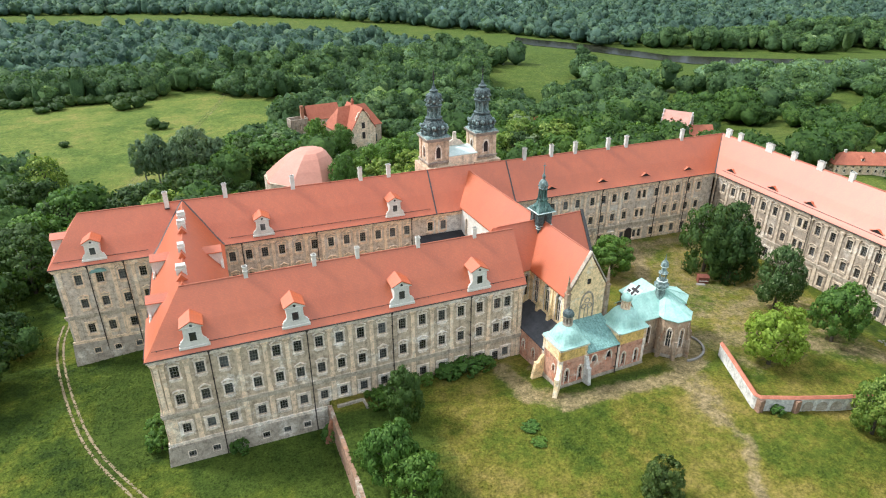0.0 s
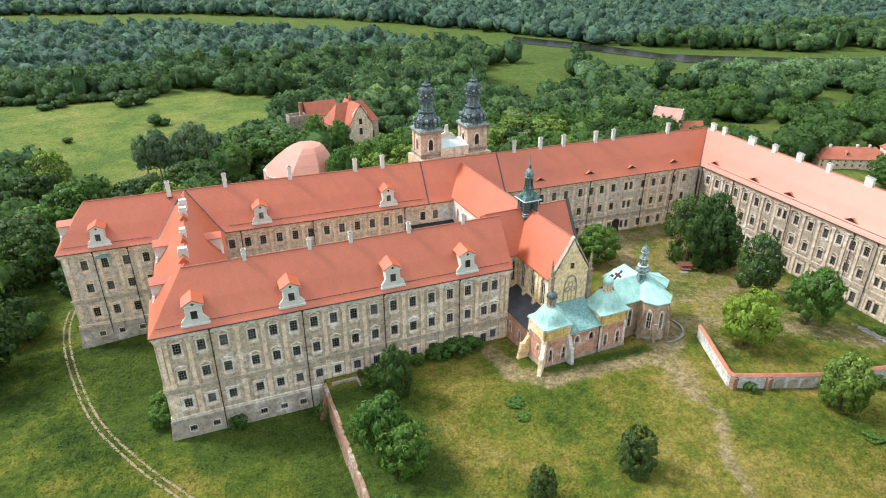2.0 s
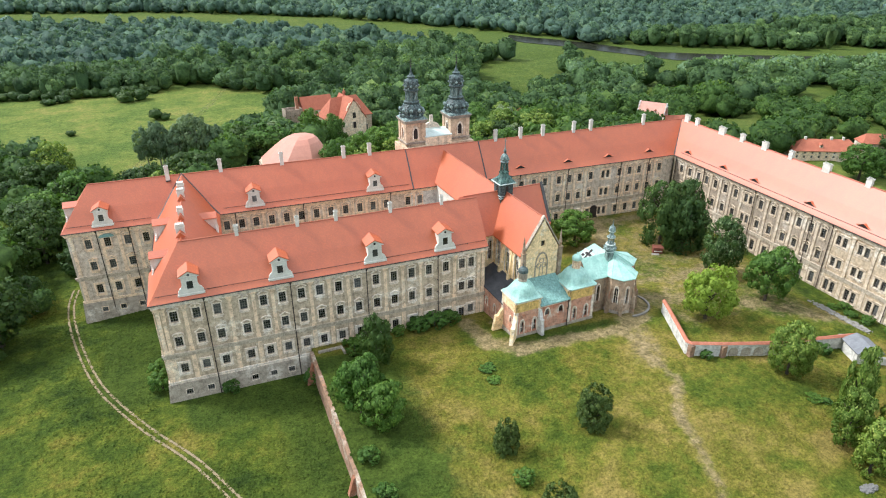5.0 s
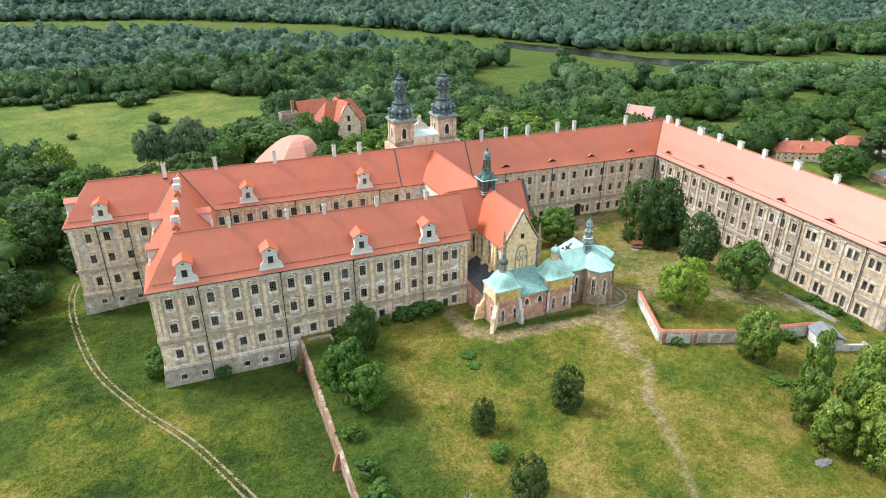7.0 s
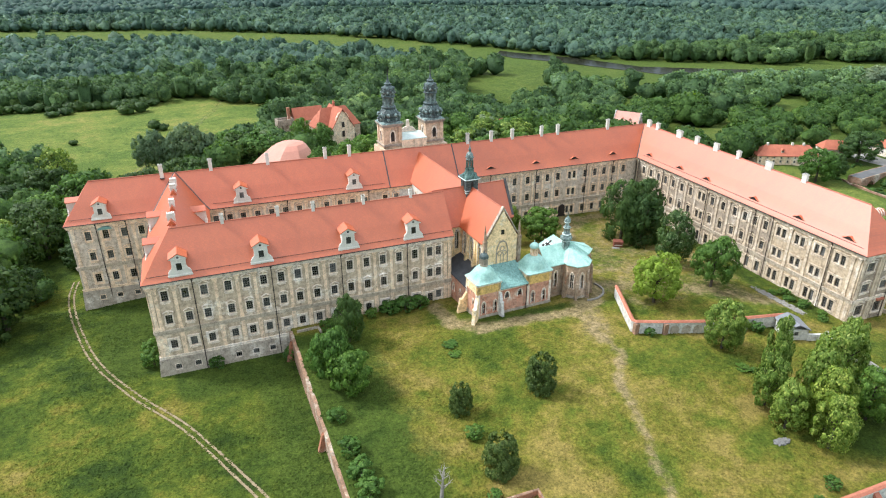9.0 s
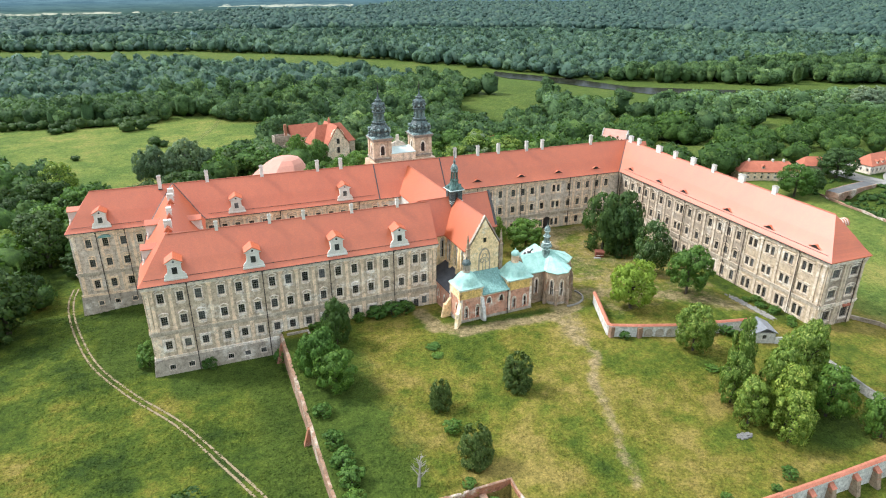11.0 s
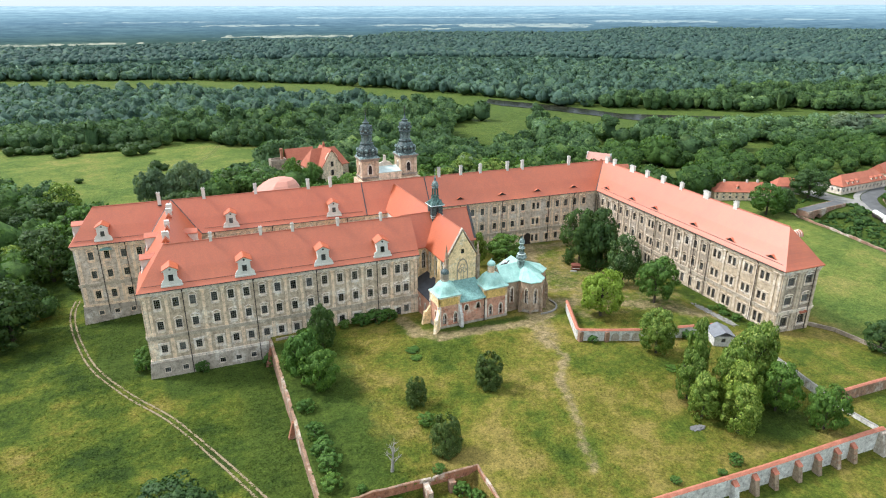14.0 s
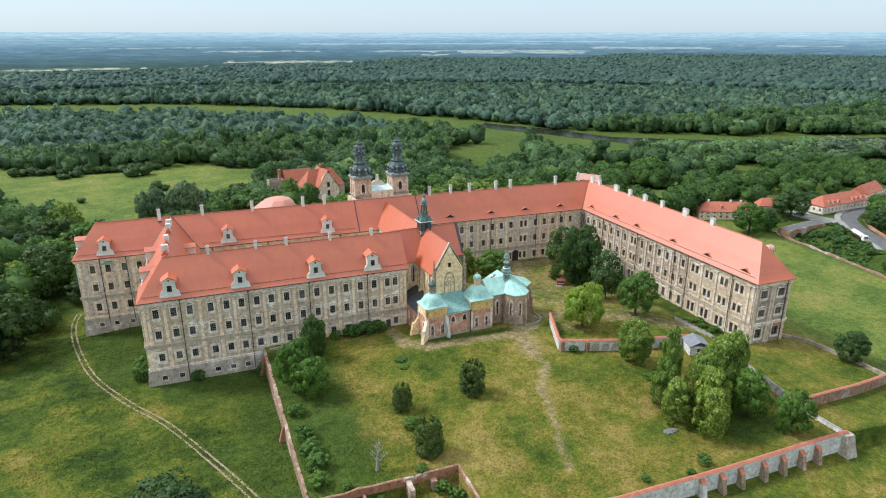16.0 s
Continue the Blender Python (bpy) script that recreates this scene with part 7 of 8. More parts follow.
# bare dead tree
dead = thing("dead_tree", "bleached bare dead tree in the meadow", "tree", pose(36.4, 47.9, ground_z(36.4, 47.9)) @ Matrix.Diagonal((1.25, 1.25, 1.1, 1)))
bm = B()
tube(bm, (0, 0, -0.4), (0.2, 0, 3.0), 0.38, 0.26, 7)
tube(bm, (0.2, 0, 3.0), (0.5, 0.2, 7.4), 0.24, 0.05, 6)
drng = random.Random(3)
for i in range(9):
    a, z, l = i * 2.4, 2.0 + 0.55 * i, 2.6 - 0.18 * i
    p = Vector((0.2, 0, z))
    q = p + Vector((l * math.cos(a) * 0.7, l * math.sin(a) * 0.7, l * 0.8))
    tube(bm, p, q, 0.13, 0.05, 5)
    for k in (-1, 1):
        tube(bm, p.lerp(q, 0.6), p.lerp(q, 0.6) + Vector((math.cos(a + k) * 0.9, math.sin(a + k) * 0.9, 0.9)), 0.055, 0.02, 4)
part("trunk", bm, DEADWOOD, dead)


# ---- woods ----
def inside(poly, x, y):
    hit = False
    for (x0, y0), (x1, y1) in zip(poly, poly[1:] + poly[:1]):
        if (y0 > y) != (y1 > y) and x < (x1 - x0) * (y - y0) / (y1 - y0) + x0:
            hit = not hit
    return hit


def nearer(pts, k):
    """The same line, drawn in towards the point (3, -42)."""
    return [(3 + (x - 3) * k, -42 + (y + 42) * k) for x, y in pts]


MEADOW = [(-330, 640), (-180, 600), (-125, 548), (-60, 552), (-9, 558), (46, 510), (68, 500), (72, 470), (40, 415), (8, 385), (-10, 330), (-36, 290), (-56, 292), (-80, 350), (-140, 410), (-300, 480)]
STRIP = [(-900, 1330), (-292, 1242), (-45, 1170), (182, 1020), (293, 884), (392, 741), (431, 650), (500, 598), (597, 533), (692, 496), (900, 440), (900, 375), (640, 455), (520, 490), (430, 520), (368, 560), (345, 680), (300, 770), (240, 830), (164, 921), (-44, 1100), (-275, 1150), (-900, 1240)]
STRIP = STRIP[:11] + nearer(STRIP[11:16], 0.92) + nearer(STRIP[16:], 0.86)
WATER = [(372, 745), (382, 722), (429, 656), (463, 567), (533, 520), (615, 476), (760, 452), (900, 428), (900, 420), (760, 444), (608, 468), (524, 502), (462, 530), (424, 604), (402, 650), (368, 697), (360, 730)]
WATER = WATER[:8] + nearer(WATER[8:], 0.978)
FIELDS = ([(252, 575), (212, 480), (188, 425), (222, 408), (268, 420), (300, 465), (345, 580)], [(394, 500), (345, 415), (390, 420), (426, 500)], [(250, 250), (272, 226), (292, 232), (318, 258), (352, 307), (312, 332), (282, 300)], [(216, 362), (204, 322), (228, 314), (250, 346)], [(460, 380), (498, 376), (452, 326), (420, 336)],
          [(205, 190), (288, 176), (293, 150), (292, 100), (286, 40), (205, 40)], [(385, 320), (410, 300), (450, 310), (430, 345)])
CLEAR = ((36, 295, 21), (74, 368, 29), (64, 396, 11), (47, 382, 9), (258, 302, 16), (262, 290, 10), (355, 200, 16), (385, 216, 12), (-5, 215, 20), (355, 235, 16), (-54, 205, 12))


LOTS = ((296, 208, -24, 22, 12), (327, 204, -26, 10, 9), (373, 197, 6, 31, 13), (421, 212, 18, 22, 12), (352, 186, 20, 10, 20))


def wooded(x, y):
    if inside(MEADOW, x, y) or inside(STRIP, x, y) or any(inside(f, x, y) for f in FIELDS):
        return False
    if any((x - a) ** 2 + (y - b) ** 2 < r * r for a, b, r in CLEAR):
        return False
    if y < 214 and -62 < x < 292:
        return False
    if 290 <= x < 345 and y < 196 or x < 352 and y < 190:
        return not (x > -62)
    if any(abs((x - a) * math.cos(radians(w)) + (y - b) * math.sin(radians(w))) < l and abs((y - b) * math.cos(radians(w)) - (x - a) * math.sin(radians(w))) < d for a, b, w, l, d in LOTS):
        return False
    return True


def road_near(x, y):
    return min(segment_distance(x, y, *a, *b) for a, b in zip(ROAD, ROAD[1:])) < 8


ROAD = ((318, 104), (329, 125), (338.9, 141.7), (348.8, 160), (364, 178), (387, 188), (416, 200), (445, 212), (480, 224))
wood_rng = random.Random(21)
placed, overflow = 0, []
cells = [(x, y) for y in range(104, 350, 15) for x in range(-150, 560, 15)]
wood_rng.shuffle(cells)
cells.sort(key=lambda c: c[0] > 190)
for cx, cy in cells:
    x, y = cx + wood_rng.uniform(-6, 6), cy + wood_rng.uniform(-6, 6)
    view = (x - 3) / (y + 85)
    if not wooded(x, y) or not -0.42 < view < 1.5 or road_near(x, y):
        continue
    near_house = any((x - a) ** 2 + (y - b) ** 2 < (r + 14) ** 2 for a, b, r in CLEAR)
    h = wood_rng.uniform(8, 13) if near_house or x > 340 else wood_rng.uniform(14, 23)
    r = h * wood_rng.uniform(0.42, 0.58)
    kind = wood_rng.choices(("far_oak", "far_lime", "far_warm", "far_willow"), (2.5, 5, 3, 1) if x > 20 else (9, 0.5, 0.4, 0))[0]
    if x < -40 and y < 150:
        continue
    if placed >= 135:
        overflow.append((x, y, ground_z(x, y), r * 1.15, h))
        u, v = x + wood_rng.uniform(5, 8), y + wood_rng.uniform(4, 8)
        if wooded(u, v) and not road_near(u, v):
            overflow.append((u, v, ground_z(u, v), wood_rng.uniform(3.5, 5.5), wood_rng.uniform(4, 8)))
        continue
    tree(kind, x, y, h, r, 0.06, WORDS[kind] + " at the edge of the wood", "trees round the abbey")
    placed += 1


def ico(level):
    core = B()
    bmesh.ops.create_icosphere(core, subdivisions=level, radius=1)
    cv = np.array([v.co[:] for v in core.verts])
    cf = np.array([[v.index for v in f.verts] for f in core.faces])
    core.free()
    return cv, cf


def woods(name, spots, mat, seed, boughs, blades, size):
    """Many crowns in one mesh: each a core with rounded boughs heaped on it, under loose leaf blades."""
    rng = np.random.default_rng(seed)
    cv, cf = ico(1)
    mids = cv[cf].mean(axis=1)
    mids /= np.linalg.norm(mids, axis=1)[:, None]
    V, F3, F4, N, T, base = [], [], [], [], [], 0
    for x, y, z, r, h in spots:
        # a rounded dome of boughs over a skirt that reaches the ground
        ez = min(h * 0.48, r * rng.uniform(0.8, 1.05))
        mid, ext = np.array((x, y, z + h - ez)), np.array((r, r, ez))
        d = rng.normal(size=(boughs + 1, 3))
        d[:, 2] = np.abs(d[:, 2]) * 0.95 - 0.3
        d /= np.linalg.norm(d, axis=1)[:, None]
        at = mid + d * ext * rng.uniform(0.42, 0.60, (boughs + 1, 1))
        e = ext * rng.uniform(0.38, 0.56, (boughs + 1, 1))
        d[0], at[0], e[0] = (0, 0, 1), (x, y, z + h * 0.46), (r * 0.88, r * 0.88, h * 0.5)
        p = at[:, None] + cv * e[:, None] * rng.uniform(0.80, 1.14, (boughs + 1, len(cv), 1))
        keep = d @ mids.T > -0.4
        keep[0] = mids[:, 2] > -0.8
        F3.append((cf[None] + (base + np.arange(boughs + 1) * len(cv))[:, None, None])[keep])
        vn = cv / e[:, None]
        vn /= np.linalg.norm(vn, axis=2)[:, :, None]
        whole = (p - mid) / ext
        whole /= np.linalg.norm(whole, axis=2)[:, :, None] + 0.01
        vn = vn * 0.6 + whole * 0.35 + rng.normal(size=p.shape) * 0.24 + np.array((0, 0, 0.22))
        vn /= np.linalg.norm(vn, axis=2)[:, :, None]
        V.append(p.reshape(-1, 3))
        N.append(vn.reshape(-1, 3))
        base += p.shape[0] * p.shape[1]
        tone = 0.60 * rng.random() + 0.3 * (0.5 + noise.noise(Vector((x * 0.02, y * 0.02, 7)))) + (0.2 if rng.random() < 0.1 else 0)
        if y < 420 and x > 20:
            tone = 0.12 + 0.75 * tone                  # lighter trees round the village
        if (370 < x < 650 and 392 < y < 482 and rng.random() < 0.75) or (300 < x < 760 and -70 < y - (660 - (x - 300) * 0.78) < 30 and rng.random() < 0.3):
            tone = 0.93 + 0.07 * rng.random()          # silvery willows along the river
        T.append(np.repeat(np.clip(tone + rng.uniform(-0.07, 0.07, boughs + 1), 0, 1), len(cv)))
        if blades:
            k = rng.integers(1, boughs + 1, blades)
            o = rng.normal(size=(blades, 3)) + d[k] * 1.1 + np.array((0, 0, 0.5))
            o /= np.linalg.norm(o, axis=1)[:, None]
            q = at[k] + o * e[k] * rng.uniform(0.95, 1.2, (blades, 1))
            nrm = o + rng.normal(size=(blades, 3)) * 0.6
            nrm /= np.linalg.norm(nrm, axis=1)[:, None]
            u = np.cross(nrm, rng.normal(size=(blades, 3)))
            u /= np.linalg.norm(u, axis=1)[:, None]
            w = np.cross(nrm, u)
            s = r * size * rng.uniform(0.6, 1.4, (blades, 1))
            V.append(np.stack((q - u * s, q - w * s * 0.8 - nrm * s * 0.25, q + u * s, q + w * s * 0.8 - nrm * s * 0.25), 1).reshape(-1, 3))
            F4.append(np.arange(blades * 4).reshape(-1, 4) + base)
            base += blades * 4
            lean = (q - mid) / ext
            soft = o * 0.2 + nrm * 0.65 + lean / np.linalg.norm(lean, axis=1)[:, None] * 0.3
            N.append(np.repeat(soft / np.linalg.norm(soft, axis=1)[:, None], 4, axis=0))
            T.append(np.repeat(np.clip(tone + rng.uniform(-0.22, 0.16, blades), 0, 1), 4))
    faces = np.concatenate(F3).tolist() + (np.concatenate(F4).tolist() if F4 else [])
    me = bpy.data.meshes.new(name)
    me.from_pydata(np.concatenate(V).tolist(), [], faces)
    me.attributes.new("tone", "FLOAT", "POINT").data.foreach_set("value", np.concatenate(T).astype(np.float32))
    me.polygons.foreach_set("use_smooth", [True] * len(me.polygons))
    me.normals_split_custom_set_from_vertices(np.concatenate(N).tolist())
    me.materials.append(mat)
    return me


def sow(y0, y1, step, hmin, hmax, seed):
    rng = random.Random(seed)
    out = []
    y = y0
    while y < y1:
        lo, hi = 3 - 0.34 * (y + 85), 3 + 1.5 * (y + 85)
        x = lo
        while x < hi:
            px, py = x + rng.uniform(-0.45, 0.45) * step, y + rng.uniform(-0.45, 0.45) * step
            if math.hypot(px - 3, py + 42) < 1500 and py > 345 and wooded(px, py) and not (py < 620 and px > 220 and noise.noise(Vector((px * 0.014, py * 0.014, 11))) < -0.4) and not (px > 330 and py < 400 and road_near(px, py)):
                h = rng.uniform(hmin, hmax) * (0.85 + 0.3 * noise.noise(Vector((px * 0.012, py * 0.012, 0))))
                if px > 330 and -175 < py - (660 - (px - 300) * 0.78) < 40:
                    h *= 0.85 if 370 < px < 650 and 392 < py < 482 else 0.55       # low trees before the tall willows by the river
                out.append((px, py, ground_z(px, py), step * rng.uniform(0.5, 0.88), h * rng.uniform(0.72, 1.15)))
            x += step
        y += step
    return out


near_woods = sow(345, 640, 13.0, 17, 27, 2)
tagged(new("wood_edge", woods("wood_edge", overflow, LEAF_VILLAGE, 9, 14, 380, 0.085)), "dense mixed trees round the village and the abbey", "woods", kind="stuff")
tagged(new("near_woods", woods("near_woods", near_woods, LEAF_WOODS, 4, 9, 270, 0.10)), "dense mixed green woodland beyond the meadow", "woods", kind="stuff")
far_woods = sow(640, 1480, 14.0, 18, 27, 3)
tagged(new("far_woods", woods("far_woods", far_woods, LEAF_FAR_HAZED, 5, 4, 50, 0.15)), "dense dark woodland across the river", "woods", kind="stuff")
srng = random.Random(14)
scrub = []
for _ in range(2600):
    x, y = srng.uniform(288, 345), srng.uniform(60, 196)
    edge = 297 - 6 * smooth(140, 90, y)
    if x < edge or road_near(x, y) or any((x - a) ** 2 + (y - b) ** 2 < r * r for a, b, r in ((310, 174, 11), (328, 172, 10), (345, 185, 14), (327, 205, 13), (330.5, 145.5, 7))):
        continue
    if srng.random() < 0.1 or noise.noise(Vector((x * 0.07, y * 0.07, 2))) < -0.3:
        continue
    h = srng.uniform(0.8, 2.0) * (2.0 if srng.random() < 0.05 else 1)
    scrub.append((x, y, ground_z(x, y) - 0.3, h * srng.uniform(0.6, 0.9), h))
tagged(new("stream_scrub", woods("stream_scrub", scrub, LEAF_VILLAGE, 6, 2, 26, 0.17)), "rank green scrub along the dry stream", "scrub", kind="stuff")
wrng = random.Random(8)
for i in range(34):
    # willows by the water
    x = wrng.uniform(330, 640)
    y = 640 - (x - 300) * 0.72 + wrng.uniform(-55, 10)
    if inside(STRIP, x, y):
        continue
    h = wrng.uniform(14, 21)
    if placed < 230 and wooded(x, y):
        tree("far_willow", x, y, h, h * 0.6, 0.0, "broad grey-green willow by the river", "willows by the river")
for x, y, h, r in ((-37, 337, 25, 6.2), (-29, 333, 27, 6.4), (-21, 331, 26, 6.4), (-11, 329, 31, 8.4), (-2, 326, 25, 6.4), (-31, 339, 26, 6.0), (-16, 336, 28, 6.4)):
    tree("birch", x, y, h, r, 0.26, "tall grey-green birch with a pale trunk at the meadow edge", "birches at the meadow", trunks=TRUNKS_PALE)
tree("far_oak", 6, 322, 19, 7.5, 0.08)
tree("far_willow", -38, 304, 14, 5.8, 0.02)


def thicket(x, y, h, r, label, group):
    """A dense rounded bush of heaped boughs down to the ground."""
    t = thing("shrub", label, "shrub", pose(x, y, ground_z(x, y)), group)
    part("crown", woods("crown", [(0, 0, -0.4, r, h)], LEAF_EDGE, int(x * 7 + y) % 997, 14, 160, 0.12), None, t)
    part("trunk", TRUNKS[0], None, t).matrix_basis = Matrix.Diagonal((r * 0.6, r * 0.6, h / 2.4, 1))


for i in range(17):
    x = -158 + 7.2 * i
    thicket(x + wrng.uniform(-1.5, 1.5), 556 - 8 * smooth(-150, -100, x) + wrng.uniform(-2, 2), wrng.uniform(6, 9), wrng.uniform(5, 6.5), "dark green shrub in the hedge beyond the meadow", "hedge at the far meadow")
for x, y, h, r in ((-116, 530, 5, 6), (-108, 535, 6, 6), (-62, 520, 9, 8), (-52, 524, 8.5, 7), (-38, 455, 7.5, 5.5), (-32, 452, 5, 4), (-88, 430, 4, 3.2)):
    thicket(x, y, h, r, "dark round bush alone in the far meadow", "bushes in the far meadow")

# river water
me = bpy.data.meshes.new("water")
me.from_pydata([(x, y, ground_z(x, y) + 0.5) for x, y in WATER], [], [tuple(range(len(WATER)))])
wm = Nodes("river water", 0.25)
wm.p.inputs["Specular IOR Level"].default_value = 0.05
wm.bump(wm.noise(0.25, 3, 0.6), 0.1, 0.1)
me.materials.append(wm.base(wm.ramp(wm.noise(0.03, 3, 0.6), [(0.3, (0.014, 0.015, 0.009)), (0.7, (0.026, 0.026, 0.016))])))
tagged(new("water", me), "still dark river between grassy banks", "river", kind="structure")


# ---- distance: hazy plain rising to the horizon ----
def plain_z(d):
    return 125 - 0.0351 * (4900 - d)


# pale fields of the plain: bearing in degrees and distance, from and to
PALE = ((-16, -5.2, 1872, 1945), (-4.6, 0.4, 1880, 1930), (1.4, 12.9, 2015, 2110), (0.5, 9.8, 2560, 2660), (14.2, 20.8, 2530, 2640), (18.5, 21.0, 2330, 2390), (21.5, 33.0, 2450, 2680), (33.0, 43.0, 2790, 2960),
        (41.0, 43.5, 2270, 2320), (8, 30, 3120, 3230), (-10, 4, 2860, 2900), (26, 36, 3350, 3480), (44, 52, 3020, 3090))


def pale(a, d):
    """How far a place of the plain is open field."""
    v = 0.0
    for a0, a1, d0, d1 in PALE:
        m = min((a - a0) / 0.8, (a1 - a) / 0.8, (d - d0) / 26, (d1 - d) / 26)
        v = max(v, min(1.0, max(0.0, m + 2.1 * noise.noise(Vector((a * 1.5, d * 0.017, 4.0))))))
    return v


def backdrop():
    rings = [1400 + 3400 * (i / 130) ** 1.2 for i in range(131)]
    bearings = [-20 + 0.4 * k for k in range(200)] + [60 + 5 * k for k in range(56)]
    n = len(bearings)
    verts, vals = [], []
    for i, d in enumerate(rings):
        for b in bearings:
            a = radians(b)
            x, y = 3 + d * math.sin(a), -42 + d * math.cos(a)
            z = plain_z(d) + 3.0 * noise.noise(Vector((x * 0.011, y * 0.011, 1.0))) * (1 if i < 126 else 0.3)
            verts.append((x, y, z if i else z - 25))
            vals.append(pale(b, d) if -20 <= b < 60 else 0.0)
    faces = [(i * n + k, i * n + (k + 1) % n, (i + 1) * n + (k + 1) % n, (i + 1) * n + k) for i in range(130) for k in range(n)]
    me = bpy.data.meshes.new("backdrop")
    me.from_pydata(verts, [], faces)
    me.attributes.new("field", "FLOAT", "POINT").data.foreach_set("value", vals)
    m = Nodes("distant plain with painted haze", 1.0)
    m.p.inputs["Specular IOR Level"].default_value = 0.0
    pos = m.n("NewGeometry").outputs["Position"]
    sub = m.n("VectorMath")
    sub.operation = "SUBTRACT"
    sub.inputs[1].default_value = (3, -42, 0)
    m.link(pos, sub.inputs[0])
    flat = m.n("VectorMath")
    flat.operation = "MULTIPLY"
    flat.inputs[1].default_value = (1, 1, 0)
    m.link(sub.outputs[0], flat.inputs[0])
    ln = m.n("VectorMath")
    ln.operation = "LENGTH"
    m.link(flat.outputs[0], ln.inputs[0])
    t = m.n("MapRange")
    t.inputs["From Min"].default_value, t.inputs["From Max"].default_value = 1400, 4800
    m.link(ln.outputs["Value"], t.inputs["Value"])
    # haze is painted in: both colours turn bluer and paler towards the horizon
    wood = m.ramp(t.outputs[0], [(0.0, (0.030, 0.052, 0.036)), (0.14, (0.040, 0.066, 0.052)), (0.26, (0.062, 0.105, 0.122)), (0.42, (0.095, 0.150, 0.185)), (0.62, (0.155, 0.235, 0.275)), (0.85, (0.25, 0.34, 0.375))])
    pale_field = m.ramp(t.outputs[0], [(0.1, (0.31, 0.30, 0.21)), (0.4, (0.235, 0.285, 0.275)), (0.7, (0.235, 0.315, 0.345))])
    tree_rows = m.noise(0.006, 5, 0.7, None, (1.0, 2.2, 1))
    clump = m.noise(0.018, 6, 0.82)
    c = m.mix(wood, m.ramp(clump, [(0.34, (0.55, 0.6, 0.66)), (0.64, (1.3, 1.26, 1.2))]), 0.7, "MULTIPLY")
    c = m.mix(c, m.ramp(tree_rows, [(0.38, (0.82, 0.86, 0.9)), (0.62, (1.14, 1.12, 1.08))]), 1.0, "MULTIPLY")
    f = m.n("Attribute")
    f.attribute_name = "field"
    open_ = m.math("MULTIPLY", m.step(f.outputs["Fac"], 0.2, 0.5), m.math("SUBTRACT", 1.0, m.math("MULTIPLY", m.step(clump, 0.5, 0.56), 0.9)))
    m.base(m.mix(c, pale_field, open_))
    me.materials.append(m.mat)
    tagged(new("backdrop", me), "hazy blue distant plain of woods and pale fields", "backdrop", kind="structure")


def distant_woods():
    """The crowns of the great forest, out to where the fields begin; they stand on the rising plain, smaller with the distance."""
    rng = np.random.default_rng(31)
    cv, cf = ico(1)
    cf = cf[cv[cf].mean(axis=1)[:, 2] > -0.2]
    V, F, T, N, base = [], [], [], [], 0
    d = 1440.0
    while d < 2420:
        size = 1.0 - 0.40 * (d - 1440) / 980
        b = -17.0
        while b < 58:
            a, dd = b + rng.uniform(-0.15, 0.15), d + rng.uniform(-7, 7)
            edge = 1765 + 130 * smooth(1.0, 3.0, a) + 260 * smooth(12, 17, a) + 300 * smooth(31, 38, a)
            if dd < edge and pale(a, dd) < 0.2:
                x, y = 3 + dd * math.sin(radians(a)), -42 + dd * math.cos(radians(a))
                r = size * rng.uniform(5.5, 10.5)
                e = np.array((r, r, r * rng.uniform(0.7, 1.1)))
                lump = rng.uniform(0.72, 1.25, (len(cv), 1))
                V.append(np.array((x, y, plain_z(dd) + 2.0 * size + rng.uniform(-2.5, 2.5))) + cv * e * lump)
                vn = cv / e + rng.normal(size=cv.shape) * 0.3 / r
                N.append(vn / np.linalg.norm(vn, axis=1)[:, None])
                F.append(cf + base)
                base += len(cv)
                T.append(np.full(len(cv), min(0.9, 0.62 * rng.random() + 0.25 * (0.5 + noise.noise(Vector((x * 0.008, y * 0.008, 3)))) + (0.15 if rng.random() < 0.06 else 0))))
            b += math.degrees(12.0 * size / d)
        d += 15.0 * size
    me = bpy.data.meshes.new("distant_woods")
    me.from_pydata(np.concatenate(V).tolist(), [], np.concatenate(F).tolist())
    me.attributes.new("tone", "FLOAT", "POINT").data.foreach_set("value", np.concatenate(T).astype(np.float32))
    me.polygons.foreach_set("use_smooth", [True] * len(me.polygons))
    me.normals_split_custom_set_from_vertices(np.concatenate(N).tolist())
    me.materials.append(LEAF_DISTANT_HAZED)
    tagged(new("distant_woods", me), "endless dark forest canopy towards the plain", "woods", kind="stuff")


distant_woods()
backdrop()


